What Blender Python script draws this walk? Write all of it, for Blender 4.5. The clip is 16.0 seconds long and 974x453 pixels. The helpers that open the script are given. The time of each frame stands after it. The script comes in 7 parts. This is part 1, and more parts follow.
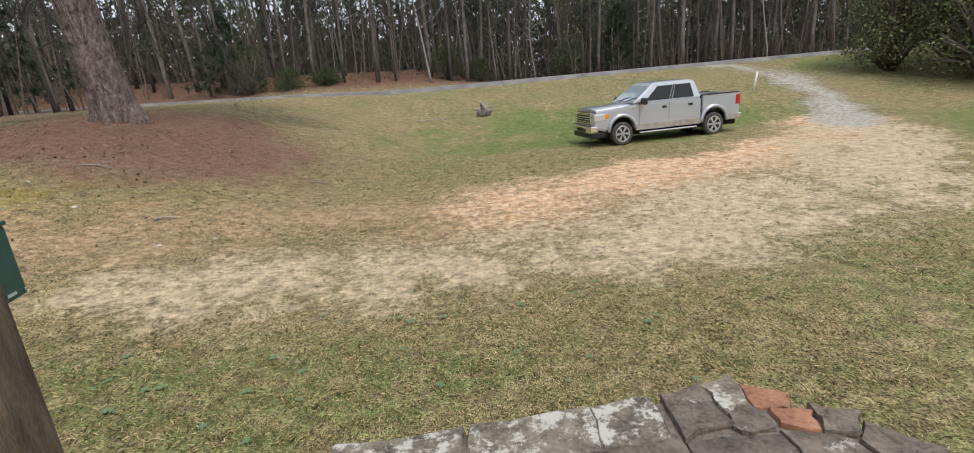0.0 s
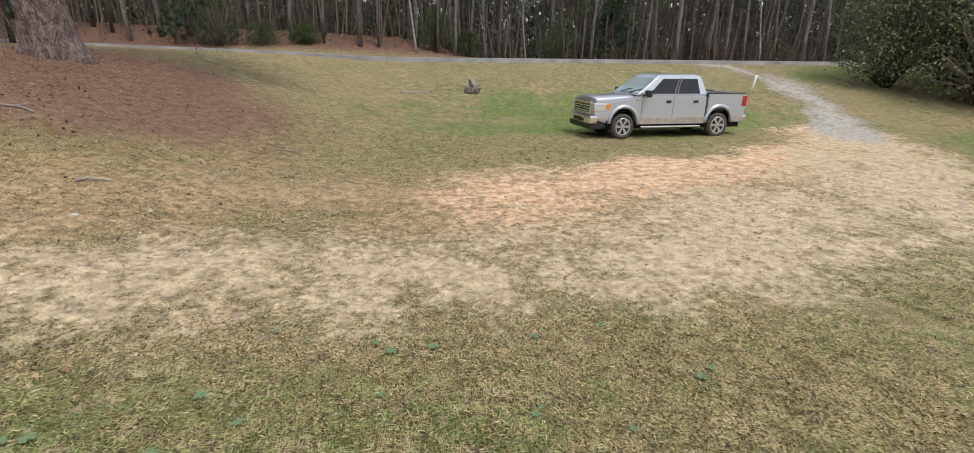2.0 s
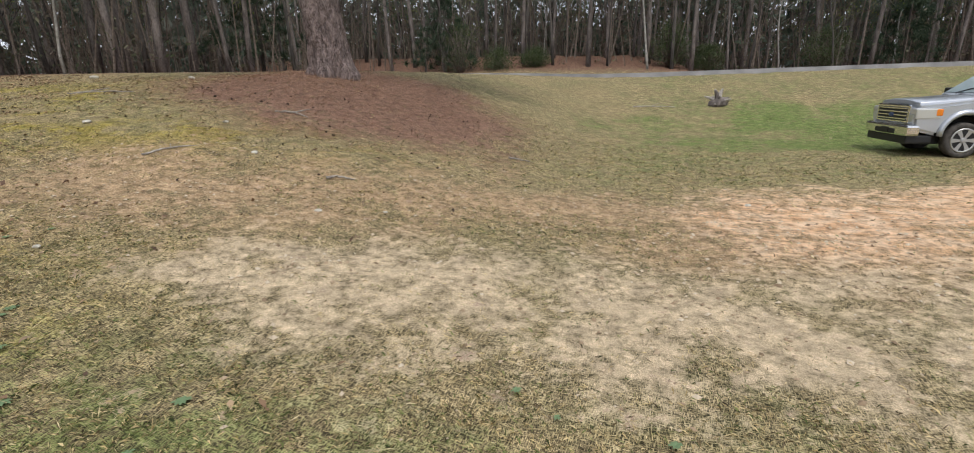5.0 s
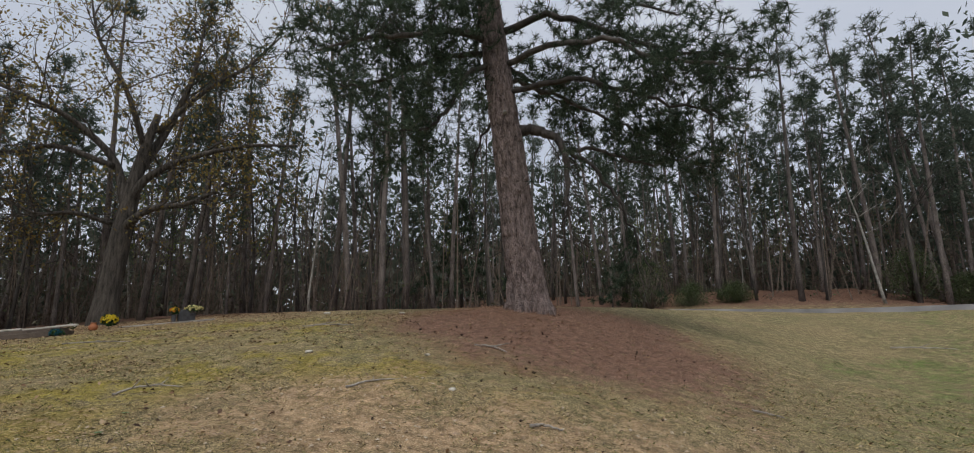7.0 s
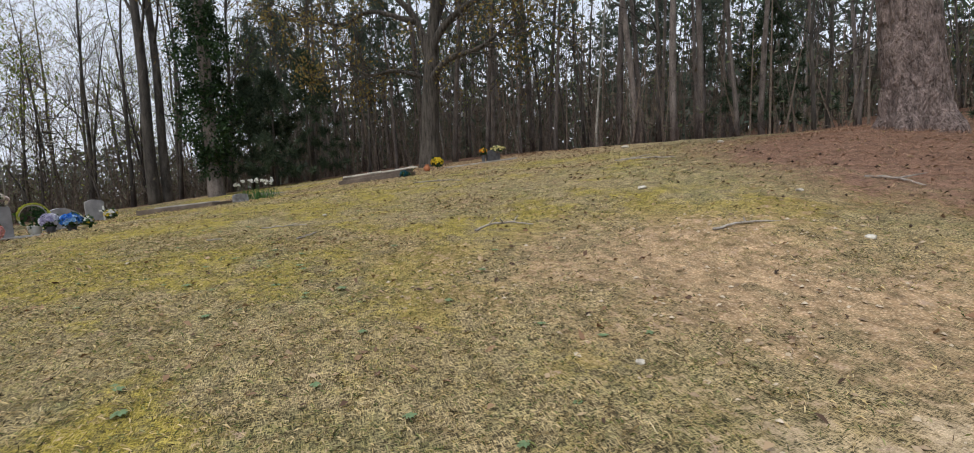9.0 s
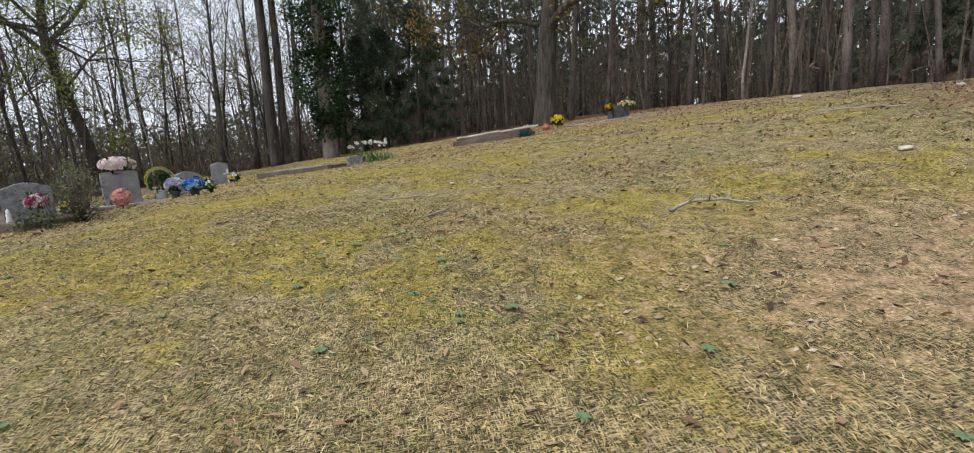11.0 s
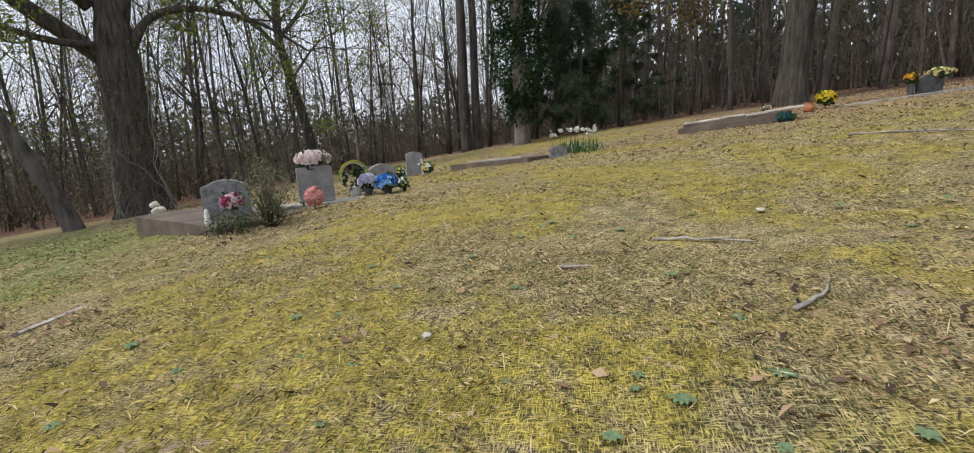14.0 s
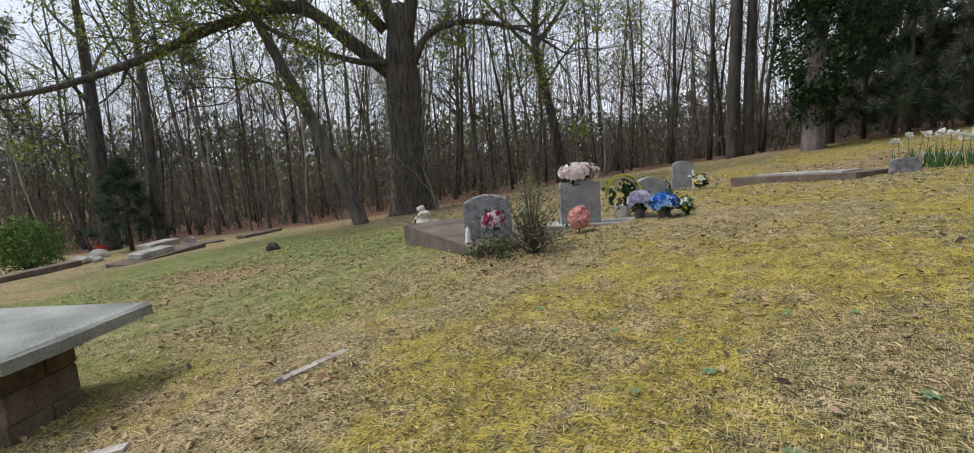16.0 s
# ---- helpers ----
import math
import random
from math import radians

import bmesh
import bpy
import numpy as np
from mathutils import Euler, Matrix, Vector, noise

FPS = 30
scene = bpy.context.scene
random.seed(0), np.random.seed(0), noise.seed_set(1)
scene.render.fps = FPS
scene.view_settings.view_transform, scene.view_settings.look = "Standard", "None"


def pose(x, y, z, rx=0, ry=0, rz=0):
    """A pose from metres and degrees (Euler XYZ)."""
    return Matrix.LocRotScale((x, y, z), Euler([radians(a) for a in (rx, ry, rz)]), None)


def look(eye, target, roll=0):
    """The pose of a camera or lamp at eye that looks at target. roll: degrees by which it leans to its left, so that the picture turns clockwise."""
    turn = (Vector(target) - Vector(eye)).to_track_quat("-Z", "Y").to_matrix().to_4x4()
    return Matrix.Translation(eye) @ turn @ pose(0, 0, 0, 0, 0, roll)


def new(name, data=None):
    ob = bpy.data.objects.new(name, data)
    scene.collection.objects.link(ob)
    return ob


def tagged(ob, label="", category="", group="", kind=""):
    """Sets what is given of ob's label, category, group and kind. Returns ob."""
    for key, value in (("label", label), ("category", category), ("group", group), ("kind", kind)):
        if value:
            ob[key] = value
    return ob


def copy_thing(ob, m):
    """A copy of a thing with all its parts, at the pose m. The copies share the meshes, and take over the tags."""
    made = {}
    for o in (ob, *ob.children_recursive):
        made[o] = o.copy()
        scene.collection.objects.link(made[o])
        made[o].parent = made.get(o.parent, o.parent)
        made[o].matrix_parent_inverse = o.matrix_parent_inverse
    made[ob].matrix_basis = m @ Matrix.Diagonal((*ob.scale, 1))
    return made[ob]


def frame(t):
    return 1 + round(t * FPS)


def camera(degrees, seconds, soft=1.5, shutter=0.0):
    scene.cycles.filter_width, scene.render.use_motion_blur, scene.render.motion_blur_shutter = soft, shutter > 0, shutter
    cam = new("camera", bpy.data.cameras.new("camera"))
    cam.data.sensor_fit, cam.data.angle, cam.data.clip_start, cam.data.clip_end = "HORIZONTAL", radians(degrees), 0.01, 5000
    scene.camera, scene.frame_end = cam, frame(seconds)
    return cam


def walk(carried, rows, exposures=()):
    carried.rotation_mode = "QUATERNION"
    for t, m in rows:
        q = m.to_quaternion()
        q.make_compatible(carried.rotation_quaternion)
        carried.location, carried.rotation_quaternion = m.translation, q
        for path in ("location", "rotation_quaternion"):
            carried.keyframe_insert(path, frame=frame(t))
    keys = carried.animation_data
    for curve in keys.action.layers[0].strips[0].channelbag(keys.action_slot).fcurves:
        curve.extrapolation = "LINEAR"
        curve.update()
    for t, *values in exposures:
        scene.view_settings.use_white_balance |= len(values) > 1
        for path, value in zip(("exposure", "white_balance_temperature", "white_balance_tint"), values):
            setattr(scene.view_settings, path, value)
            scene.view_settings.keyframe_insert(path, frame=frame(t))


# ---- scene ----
cam = camera(88.1, 16.0, 1.0)
PATH = [
    (0, (-0.021, -0.011, 2.707), (-0.005, 1.912, 2.155), -5.2),
    (0.5, (-0.114, 0.403, 2.707), (0.089, 2.328, 2.205), -3.2),
    (1, (-0.185, 0.784, 2.615), (0.178, 2.67, 2.055), 0.0),
    (1.5, (-0.275, 1.152, 2.597), (0.033, 3.027, 1.972), 1.2),
    (2, (-0.404, 1.435, 2.582), (-0.273, 3.328, 1.951), 0.6),
    (2.5, (-0.544, 1.689, 2.451), (-0.492, 3.583, 1.809), -0.1),
    (3, (-0.605, 2.004, 2.332), (-0.612, 3.894, 1.679), -1.5),
    (3.2, (-0.635, 2.133, 2.307), (-0.652, 4.019, 1.642), -1.8),
    (5.3, (-1.371, 3.189, 1.898), (-2.276, 4.91, 1.429), -3.0),
    (5.5, (-1.415, 3.249, 1.851), (-2.492, 4.882, 1.438), -4.1),
    (6, (-1.533, 3.359, 1.849), (-2.87, 4.825, 1.598), -5.1),
    (6.5, (-1.954, 3.612, 1.802), (-3.254, 5.131, 1.849), -3.3),
    (7, (-2.359, 3.93, 1.927), (-3.596, 5.448, 2.332), -1.4),
    (7.5, (-2.774, 4.137, 1.962), (-4.049, 5.626, 2.359), -0.1),
    (8, (-3.258, 4.092, 1.953), (-4.705, 5.456, 2.167), 0.6),
    (8.5, (-3.748, 4.02, 1.932), (-5.432, 5.098, 1.934), -0.9),
    (9, (-4.272, 3.876, 1.958), (-6.133, 4.579, 1.757), -3.0),
    (9.5, (-4.817, 3.741, 1.972), (-6.741, 4.22, 1.711), -3.7),
    (9.7, (-5.036, 3.726, 1.952), (-6.976, 4.127, 1.676), -4.2),
    (11.8, (-7.289, 3.431, 2.061), (-9.238, 3.676, 1.682), -3.1),
    (12, (-7.518, 3.38, 2.087), (-9.473, 3.55, 1.7), -3.4),
    (12.5, (-8.017, 3.236, 2.12), (-9.972, 3.186, 1.701), -3.6),
    (13, (-8.519, 3.061, 2.194), (-10.46, 2.795, 1.79), -3.8),
    (13.5, (-8.945, 2.858, 2.253), (-10.882, 2.538, 1.874), -3.8),
    (14, (-9.389, 2.675, 2.237), (-11.323, 2.311, 1.877), -3.6),
    (14.5, (-9.791, 2.397, 2.321), (-11.682, 1.839, 1.984), -3.7),
    (15, (-10.106, 1.995, 2.358), (-11.929, 1.23, 2.052), -4.3),
    (15.5, (-10.431, 1.711, 2.368), (-12.175, 0.774, 2.083), -4.0),
    (16, (-10.765, 1.38, 2.431), (-12.352, 0.198, 2.135), -3.7),
]
walk(cam, [(t, look(eye, aim, roll)) for t, eye, aim, roll in PATH],
     [(0, 0.05), (3, 0.12), (5.5, 0.0), (6.2, 0.0), (6.5, -0.12), (7.0, -0.6), (7.6, -0.7), (8.1, -0.15), (8.5, 0.06), (9.2, -0.06), (12, 0.17), (16, 0.06)])


# ---- light ----
scene.view_settings.exposure = 0.0
world = bpy.data.worlds.new("overcast_sky")
scene.world = world
world.use_nodes = True
wn = world.node_tree.nodes
sky = wn.new("ShaderNodeTexSky")
sky.sky_type = "NISHITA"
sky.sun_disc = False
sky.sun_elevation = radians(48)
sky.sun_rotation = radians(150)
sky.air_density = 1.0
sky.dust_density = 4.0
cloud = wn.new("ShaderNodeTexNoise")
cloud.inputs["Scale"].default_value = 2.2
cloud.inputs["Detail"].default_value = 6
cramp = wn.new("ShaderNodeValToRGB")
cramp.color_ramp.elements[0].position = 0.3
cramp.color_ramp.elements[0].color = (7.0, 7.7, 9.2, 1)
cramp.color_ramp.elements[1].position = 0.7
cramp.color_ramp.elements[1].color = (9.2, 9.7, 10.8, 1)
cmix = wn.new("ShaderNodeMixRGB")
cmix.inputs[0].default_value = 0.88
wl = world.node_tree.links
wl.new(cloud.outputs["Fac"], cramp.inputs[0])
wl.new(sky.outputs[0], cmix.inputs[1])
wl.new(cramp.outputs[0], cmix.inputs[2])
wl.new(cmix.outputs[0], wn["Background"].inputs[0])
wn["Background"].inputs[1].default_value = 0.11
sun_data = bpy.data.lights.new("sun", "SUN")
sun_data.energy = 2.0
sun_data.angle = radians(14)
sun_data.color = (1.0, 0.96, 0.9)
sun = new("sun", sun_data)
sun.matrix_world = look((0, 0, 30), (-8.9, 15.5, 0))


# ---- helpers of this scene ----
RNG = np.random.default_rng(7)


def srgb(r, g, b):
    return tuple(((c / 255 + 0.055) / 1.055) ** 2.4 if c > 10 else c / 255 / 12.92 for c in (r, g, b)) + (1.0,)


def material(name, dark, light, scale=6.0, rough=0.8, bump=0.3, metal=0.0, fine=60.0, stretch=(1, 1, 1), dist=0.02, spread=0.0, coat=0.0):
    """Two tones mixed by noise at two sizes, with relief; spread varies the tone from object to object."""
    m = bpy.data.materials.new(name)
    m.use_nodes = True
    nt = m.node_tree
    n, l = nt.nodes, nt.links
    bsdf = n["Principled BSDF"]
    co = n.new("ShaderNodeTexCoord")
    mp = n.new("ShaderNodeMapping")
    mp.inputs["Scale"].default_value = stretch
    l.new(co.outputs["Object"], mp.inputs[0])
    a = n.new("ShaderNodeTexNoise")
    a.inputs["Scale"].default_value, a.inputs["Detail"].default_value = scale, 5
    b = n.new("ShaderNodeTexNoise")
    b.inputs["Scale"].default_value, b.inputs["Detail"].default_value = fine, 3
    l.new(mp.outputs[0], a.inputs[0])
    l.new(mp.outputs[0], b.inputs[0])
    mx = n.new("ShaderNodeMath")
    mx.operation = "MULTIPLY_ADD"
    l.new(b.outputs["Fac"], mx.inputs[0])
    mx.inputs[1].default_value = 0.6
    l.new(a.outputs["Fac"], mx.inputs[2])
    r = n.new("ShaderNodeValToRGB")
    r.color_ramp.elements[0].position, r.color_ramp.elements[0].color = 0.55, dark
    r.color_ramp.elements[1].position, r.color_ramp.elements[1].color = 1.05, light
    l.new(mx.outputs[0], r.inputs[0])
    out = r.outputs[0]
    if spread:
        oi = n.new("ShaderNodeObjectInfo")
        hs = n.new("ShaderNodeHueSaturation")
        mr = n.new("ShaderNodeMapRange")
        mr.inputs[3].default_value, mr.inputs[4].default_value = 1 - spread, 1 + spread
        l.new(oi.outputs["Random"], mr.inputs[0])
        l.new(mr.outputs[0], hs.inputs["Value"])
        l.new(out, hs.inputs["Color"])
        out = hs.outputs[0]
    l.new(out, bsdf.inputs["Base Color"])
    bsdf.inputs["Roughness"].default_value = rough
    bsdf.inputs["Metallic"].default_value = metal
    bsdf.inputs["Coat Weight"].default_value = coat
    if bump:
        bp = n.new("ShaderNodeBump")
        bp.inputs["Strength"].default_value, bp.inputs["Distance"].default_value = bump, dist
        l.new(mx.outputs[0], bp.inputs["Height"])
        l.new(bp.outputs[0], bsdf.inputs["Normal"])
    return m


def leafy(name, tones, rough=0.7, through_light=0.25):
    """Foliage: each leaf or blade takes one of the tones; some light passes through."""
    m = bpy.data.materials.new(name)
    m.use_nodes = True
    n, l = m.node_tree.nodes, m.node_tree.links
    g = n.new("ShaderNodeNewGeometry")
    r = n.new("ShaderNodeValToRGB")
    r.color_ramp.interpolation = "LINEAR"
    els = r.color_ramp.elements
    while len(els) < len(tones):
        els.new(0.5)
    for i, c in enumerate(tones):
        els[i].position, els[i].color = i / max(1, len(tones) - 1), c
    l.new(g.outputs["Random Per Island"], r.inputs[0])
    bsdf = n["Principled BSDF"]
    bsdf.inputs["Roughness"].default_value = rough
    bsdf.inputs["Specular IOR Level"].default_value = 0.25
    l.new(r.outputs[0], bsdf.inputs["Base Color"])
    if through_light:
        tr = n.new("ShaderNodeBsdfTranslucent")
        mixs = n.new("ShaderNodeMixShader")
        mixs.inputs[0].default_value = through_light
        l.new(r.outputs[0], tr.inputs[0])
        l.new(bsdf.outputs[0], mixs.inputs[1])
        l.new(tr.outputs[0], mixs.inputs[2])
        l.new(mixs.outputs[0], n["Material Output"].inputs[0])
    return m


def plain(name, color, rough=0.5, metal=0.0, coat=0.0):
    m = bpy.data.materials.new(name)
    m.use_nodes = True
    b = m.node_tree.nodes["Principled BSDF"]
    b.inputs["Base Color"].default_value = color
    b.inputs["Roughness"].default_value, b.inputs["Metallic"].default_value = rough, metal
    b.inputs["Coat Weight"].default_value = coat
    return m


def mesh_of(name, verts, faces, mats, smooth=False):
    me = bpy.data.meshes.new(name)
    me.from_pydata([tuple(v) for v in verts], [], faces)
    for m in mats if isinstance(mats, (list, tuple)) else [mats]:
        me.materials.append(m)
    if smooth:
        me.polygons.foreach_set("use_smooth", [True] * len(me.polygons))
    return me


def tri_mesh(name, verts, mat, sides=3):
    """A mesh of loose triangles (or quads) from an array of corners."""
    v = np.asarray(verts, dtype=np.float32).reshape(-1, 3)
    k = len(v) // sides
    me = bpy.data.meshes.new(name)
    me.vertices.add(len(v))
    me.vertices.foreach_set("co", v.ravel())
    me.loops.add(len(v))
    me.loops.foreach_set("vertex_index", np.arange(len(v), dtype=np.int32))
    me.polygons.add(k)
    me.polygons.foreach_set("loop_start", np.arange(0, len(v), sides, dtype=np.int32))
    me.update(calc_edges=True)
    me.materials.append(mat)
    return me


def part(name, bm, mat, parent=None, label="", smooth=False):
    """Links a bmesh (or a mesh) as one object under a thing or a part."""
    if isinstance(bm, bmesh.types.BMesh):
        me = bpy.data.meshes.new(name)
        bm.to_mesh(me)
        bm.free()
        me.materials.append(mat)
    else:
        me = bm
    if smooth:
        me.polygons.foreach_set("use_smooth", [True] * len(me.polygons))
    ob = new(name, me)
    if parent is not None:
        ob.parent = parent
    if label:
        ob["label"] = label
    return ob


def thing(name, m, label, category, group="", kind=""):
    ob = new(name)
    ob.empty_display_size = 0.2
    ob.matrix_basis = m
    return tagged(ob, label, category, group, kind)


def box(x0, x1, y0, y1, z0, z1, bevel=0.0, rough=0.0, cuts=0, seed=0):
    """A block with softened edges and, if asked, an uneven surface."""
    bm = bmesh.new()
    bmesh.ops.create_cube(bm, size=1)
    for v in bm.verts:
        v.co = Vector(((x0 + x1) / 2 + v.co.x * (x1 - x0), (y0 + y1) / 2 + v.co.y * (y1 - y0), (z0 + z1) / 2 + v.co.z * (z1 - z0)))
    if bevel:
        bmesh.ops.bevel(bm, geom=bm.edges[:], offset=bevel, segments=2, affect="EDGES", profile=0.6)
    if cuts:
        bmesh.ops.subdivide_edges(bm, edges=bm.edges[:], cuts=cuts, use_grid_fill=True)
    if rough:
        for v in bm.verts:
            v.co += noise.noise_vector(v.co * 3.1 + Vector((seed, 0, 0))) * rough
    return bm


def tube(pts, radii, sides=6, cap=True):
    """Rings swept along points: verts and faces."""
    verts, faces = [], []
    n = len(pts)
    side = Vector((1, 0, 0))
    for i, p in enumerate(pts):
        d = (Vector(pts[min(i + 1, n - 1)]) - Vector(pts[max(i - 1, 0)])).normalized()
        u = (side - d * side.dot(d))
        u = u.normalized() if u.length > 1e-3 else d.orthogonal().normalized()
        side = u
        w = d.cross(u)
        for k in range(sides):
            a = 2 * math.pi * k / sides
            verts.append(Vector(p) + (u * math.cos(a) + w * math.sin(a)) * radii[i])
    for i in range(n - 1):
        for k in range(sides):
            k2 = (k + 1) % sides
            faces.append((i * sides + k, i * sides + k2, (i + 1) * sides + k2, (i + 1) * sides + k))
    if cap:
        faces.append(tuple(range(sides))[::-1])
        faces.append(tuple((n - 1) * sides + k for k in range(sides)))
    return verts, faces


class Pile:
    """Collects tubes and faces into one mesh."""

    def __init__(self):
        self.v, self.f = [], []

    def add(self, verts, faces):
        o = len(self.v)
        self.v += list(verts)
        self.f += [tuple(i + o for i in f) for f in faces]

    def mesh(self, name, mat, smooth=True):
        return mesh_of(name, self.v, self.f, mat, smooth)


# ---- materials ----
BARK_PINE = material("pine_bark", (0.055, 0.044, 0.04, 1), (0.22, 0.188, 0.17, 1), 3, 0.95, 0.9, fine=24, stretch=(1.4, 1.4, 0.45), dist=0.06, spread=0.25)
BARK_DARK = material("hardwood_bark", (0.024, 0.021, 0.019, 1), (0.125, 0.11, 0.097, 1), 3, 0.95, 0.7, fine=30, stretch=(1.5, 1.5, 0.4), dist=0.04, spread=0.35)
BARK_OAK = material("oak_bark", (0.018, 0.016, 0.014, 1), (0.15, 0.13, 0.11, 1), 4, 0.95, 1.0, fine=30, stretch=(2.2, 2.2, 0.35), dist=0.12)
BARK_PALE = material("pale_bark", (0.16, 0.15, 0.13, 1), (0.42, 0.4, 0.36, 1), 4, 0.9, 0.4, fine=40, spread=0.15)
TWIG = material("twig_bark", (0.07, 0.055, 0.045, 1), (0.2, 0.16, 0.13, 1), 8, 0.95, 0.0, spread=0.3)
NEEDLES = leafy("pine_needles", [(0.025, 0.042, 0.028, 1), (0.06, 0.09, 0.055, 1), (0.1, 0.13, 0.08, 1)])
# needles of the woods: paler and bluer, haze mixed into the colour
NEEDLES_HAZED = leafy("hazed_needles", [(0.05, 0.074, 0.056, 1), (0.1, 0.13, 0.095, 1), (0.14, 0.165, 0.12, 1)], through_light=0.4)
SPRING = leafy("spring_leaves", [(0.1, 0.15, 0.025, 1), (0.2, 0.25, 0.045, 1), (0.3, 0.32, 0.08, 1)], through_light=0.4)
OAKBUD = leafy("oak_buds", [(0.16, 0.1, 0.03, 1), (0.3, 0.22, 0.08, 1), (0.22, 0.2, 0.06, 1)], through_light=0.4)
SHRUB = leafy("shrub_leaves", [(0.03, 0.05, 0.025, 1), (0.08, 0.105, 0.045, 1), (0.13, 0.16, 0.07, 1)])
THICKET = leafy("thicket_leaves", [(0.08, 0.085, 0.05, 1), (0.17, 0.185, 0.095, 1), (0.25, 0.3, 0.13, 1)])
BRUSH_TWIGS = leafy("brush_twigs", [(0.05, 0.038, 0.03, 1), (0.11, 0.085, 0.068, 1), (0.19, 0.15, 0.12, 1), (0.12, 0.12, 0.06, 1)], through_light=0.1)
# grey-green leaves with the haze of distance painted in
HAZY = leafy("hazed_foliage", [(0.07, 0.085, 0.07, 1), (0.13, 0.14, 0.12, 1), (0.17, 0.17, 0.15, 1)], through_light=0.2)
# tones lifted: the pale haze between far trunks is put into this colour
DEEP = leafy("deep_woods", [(0.1, 0.09, 0.075, 1), (0.19, 0.165, 0.135, 1), (0.13, 0.15, 0.11, 1), (0.2, 0.2, 0.17, 1)], through_light=0.45)
BRUSH = leafy("dry_brush", [(0.075, 0.065, 0.048, 1), (0.15, 0.125, 0.088, 1), (0.11, 0.135, 0.07, 1), (0.2, 0.175, 0.13, 1), (0.13, 0.17, 0.08, 1)], through_light=0.25)
IVY = leafy("ivy_leaves", [(0.008, 0.022, 0.01, 1), (0.025, 0.055, 0.02, 1), (0.05, 0.09, 0.03, 1)], rough=0.45)
BLOSSOM = leafy("dogwood_blossom", [(0.6, 0.6, 0.52, 1), (0.8, 0.8, 0.74, 1)], through_light=0.4)


# ---- the lie of the land ----
def ramp01(t):
    t = np.clip(t, 0, 1)
    return t * t * (3 - 2 * t)


def height(x, y):
    """Height of the ground: a level yard, a rise to the road, and the graveyard hill."""
    x, y = np.asarray(x, dtype=float), np.asarray(y, dtype=float)
    w = ramp01((-x - 1) / 12)
    yy = np.where(y < 14, y, 14 + 5 * np.tanh((y - 14) / 5))
    yy = np.where(y < -25, -25 + 12 * np.tanh((y + 25) / 12), yy)
    xx = np.where(x < -30, -30 + 15 * np.tanh((x + 30) / 15), x)
    hill = 0.55 + 0.1 * yy - 0.03 * xx
    hill = hill - 0.3 * np.exp(-((x + 10.8) ** 2 + (y - 7) ** 2) / 18)
    hill = hill + 0.2 * np.exp(-((x + 18.5) ** 2 + (y + 3.5) ** 2) / 26)
    rise = 2.5 * ramp01((y - 20) / 20)
    z = hill * w + rise * (1 - w)
    z = z + 1.9 * ramp01((y - 44) / 6) * ramp01((4 - x) / 10)
    z = z - 4.0 * ramp01((-x - 40) / 60) * ramp01((10 - y) / 30) - 3.0 * ramp01((-y - 30) / 60)
    return z


def ground_at(x, y):
    return float(height(x, y))


def value_noise(x, y, size, seed=0):
    """Smooth random field of the given grain."""
    gx, gy = np.asarray(x) / size + 1000.0, np.asarray(y) / size + 1000.0
    ix, iy = np.floor(gx).astype(np.int64), np.floor(gy).astype(np.int64)
    fx, fy = ramp01(gx - ix), ramp01(gy - iy)

    def h(a, b):
        k = (a * 374761393 + b * 668265263 + seed * 1442695041) & 0xFFFFFFFF
        k = ((k ^ (k >> 13)) * 1274126177) & 0xFFFFFFFF
        return ((k ^ (k >> 16)) & 0xFFFF) / 65535.0

    return (h(ix, iy) * (1 - fx) + h(ix + 1, iy) * fx) * (1 - fy) + (h(ix, iy + 1) * (1 - fx) + h(ix + 1, iy + 1) * fx) * fy


def off_line(x, y, line):
    """Distance to a bent line."""
    best = np.full(np.shape(x), 1e9)
    for (ax, ay), (bx, by) in zip(line, line[1:]):
        dx, dy = bx - ax, by - ay
        t = np.clip(((x - ax) * dx + (y - ay) * dy) / (dx * dx + dy * dy), 0, 1)
        best = np.minimum(best, np.hypot(x - ax - t * dx, y - ay - t * dy))
    return best


SAND_LINE = [(-5.3, 6.6), (-3, 7.3), (0, 7.3), (1.4, 7.8), (4, 8.8), (8, 10.6), (11, 13.6), (13.6, 18)]
CLAY_LINE = [(0.8, 11.4), (4, 12.9), (8, 14.0), (11.5, 16.2), (14, 19.6)]
STONY_LINE = [(-8.5, 7.3), (-5, 9.7), (-2, 11.2), (1, 10.6)]
DRIVE_LINE = [(13.8, 18.5), (15.2, 20.6), (18.4, 26.3), (18.9, 32.0), (18.2, 36.0), (16.8, 39)]
ROAD_LINE = [(-70, 37), (-30, 38.5), (0, 40), (30, 41.5), (90, 44)]
WOODS_EDGE = [(60, 34), (36, 45), (12, 46.5), (-14, 46), (-22, 40), (-21, 28), (-24, 22), (-31, 17.5), (-36, 11), (-40, 3), (-38, -8), (-29, -15), (-26, -22), (-26, -34), (-17, -46), (-6, -58), (20, -70)]


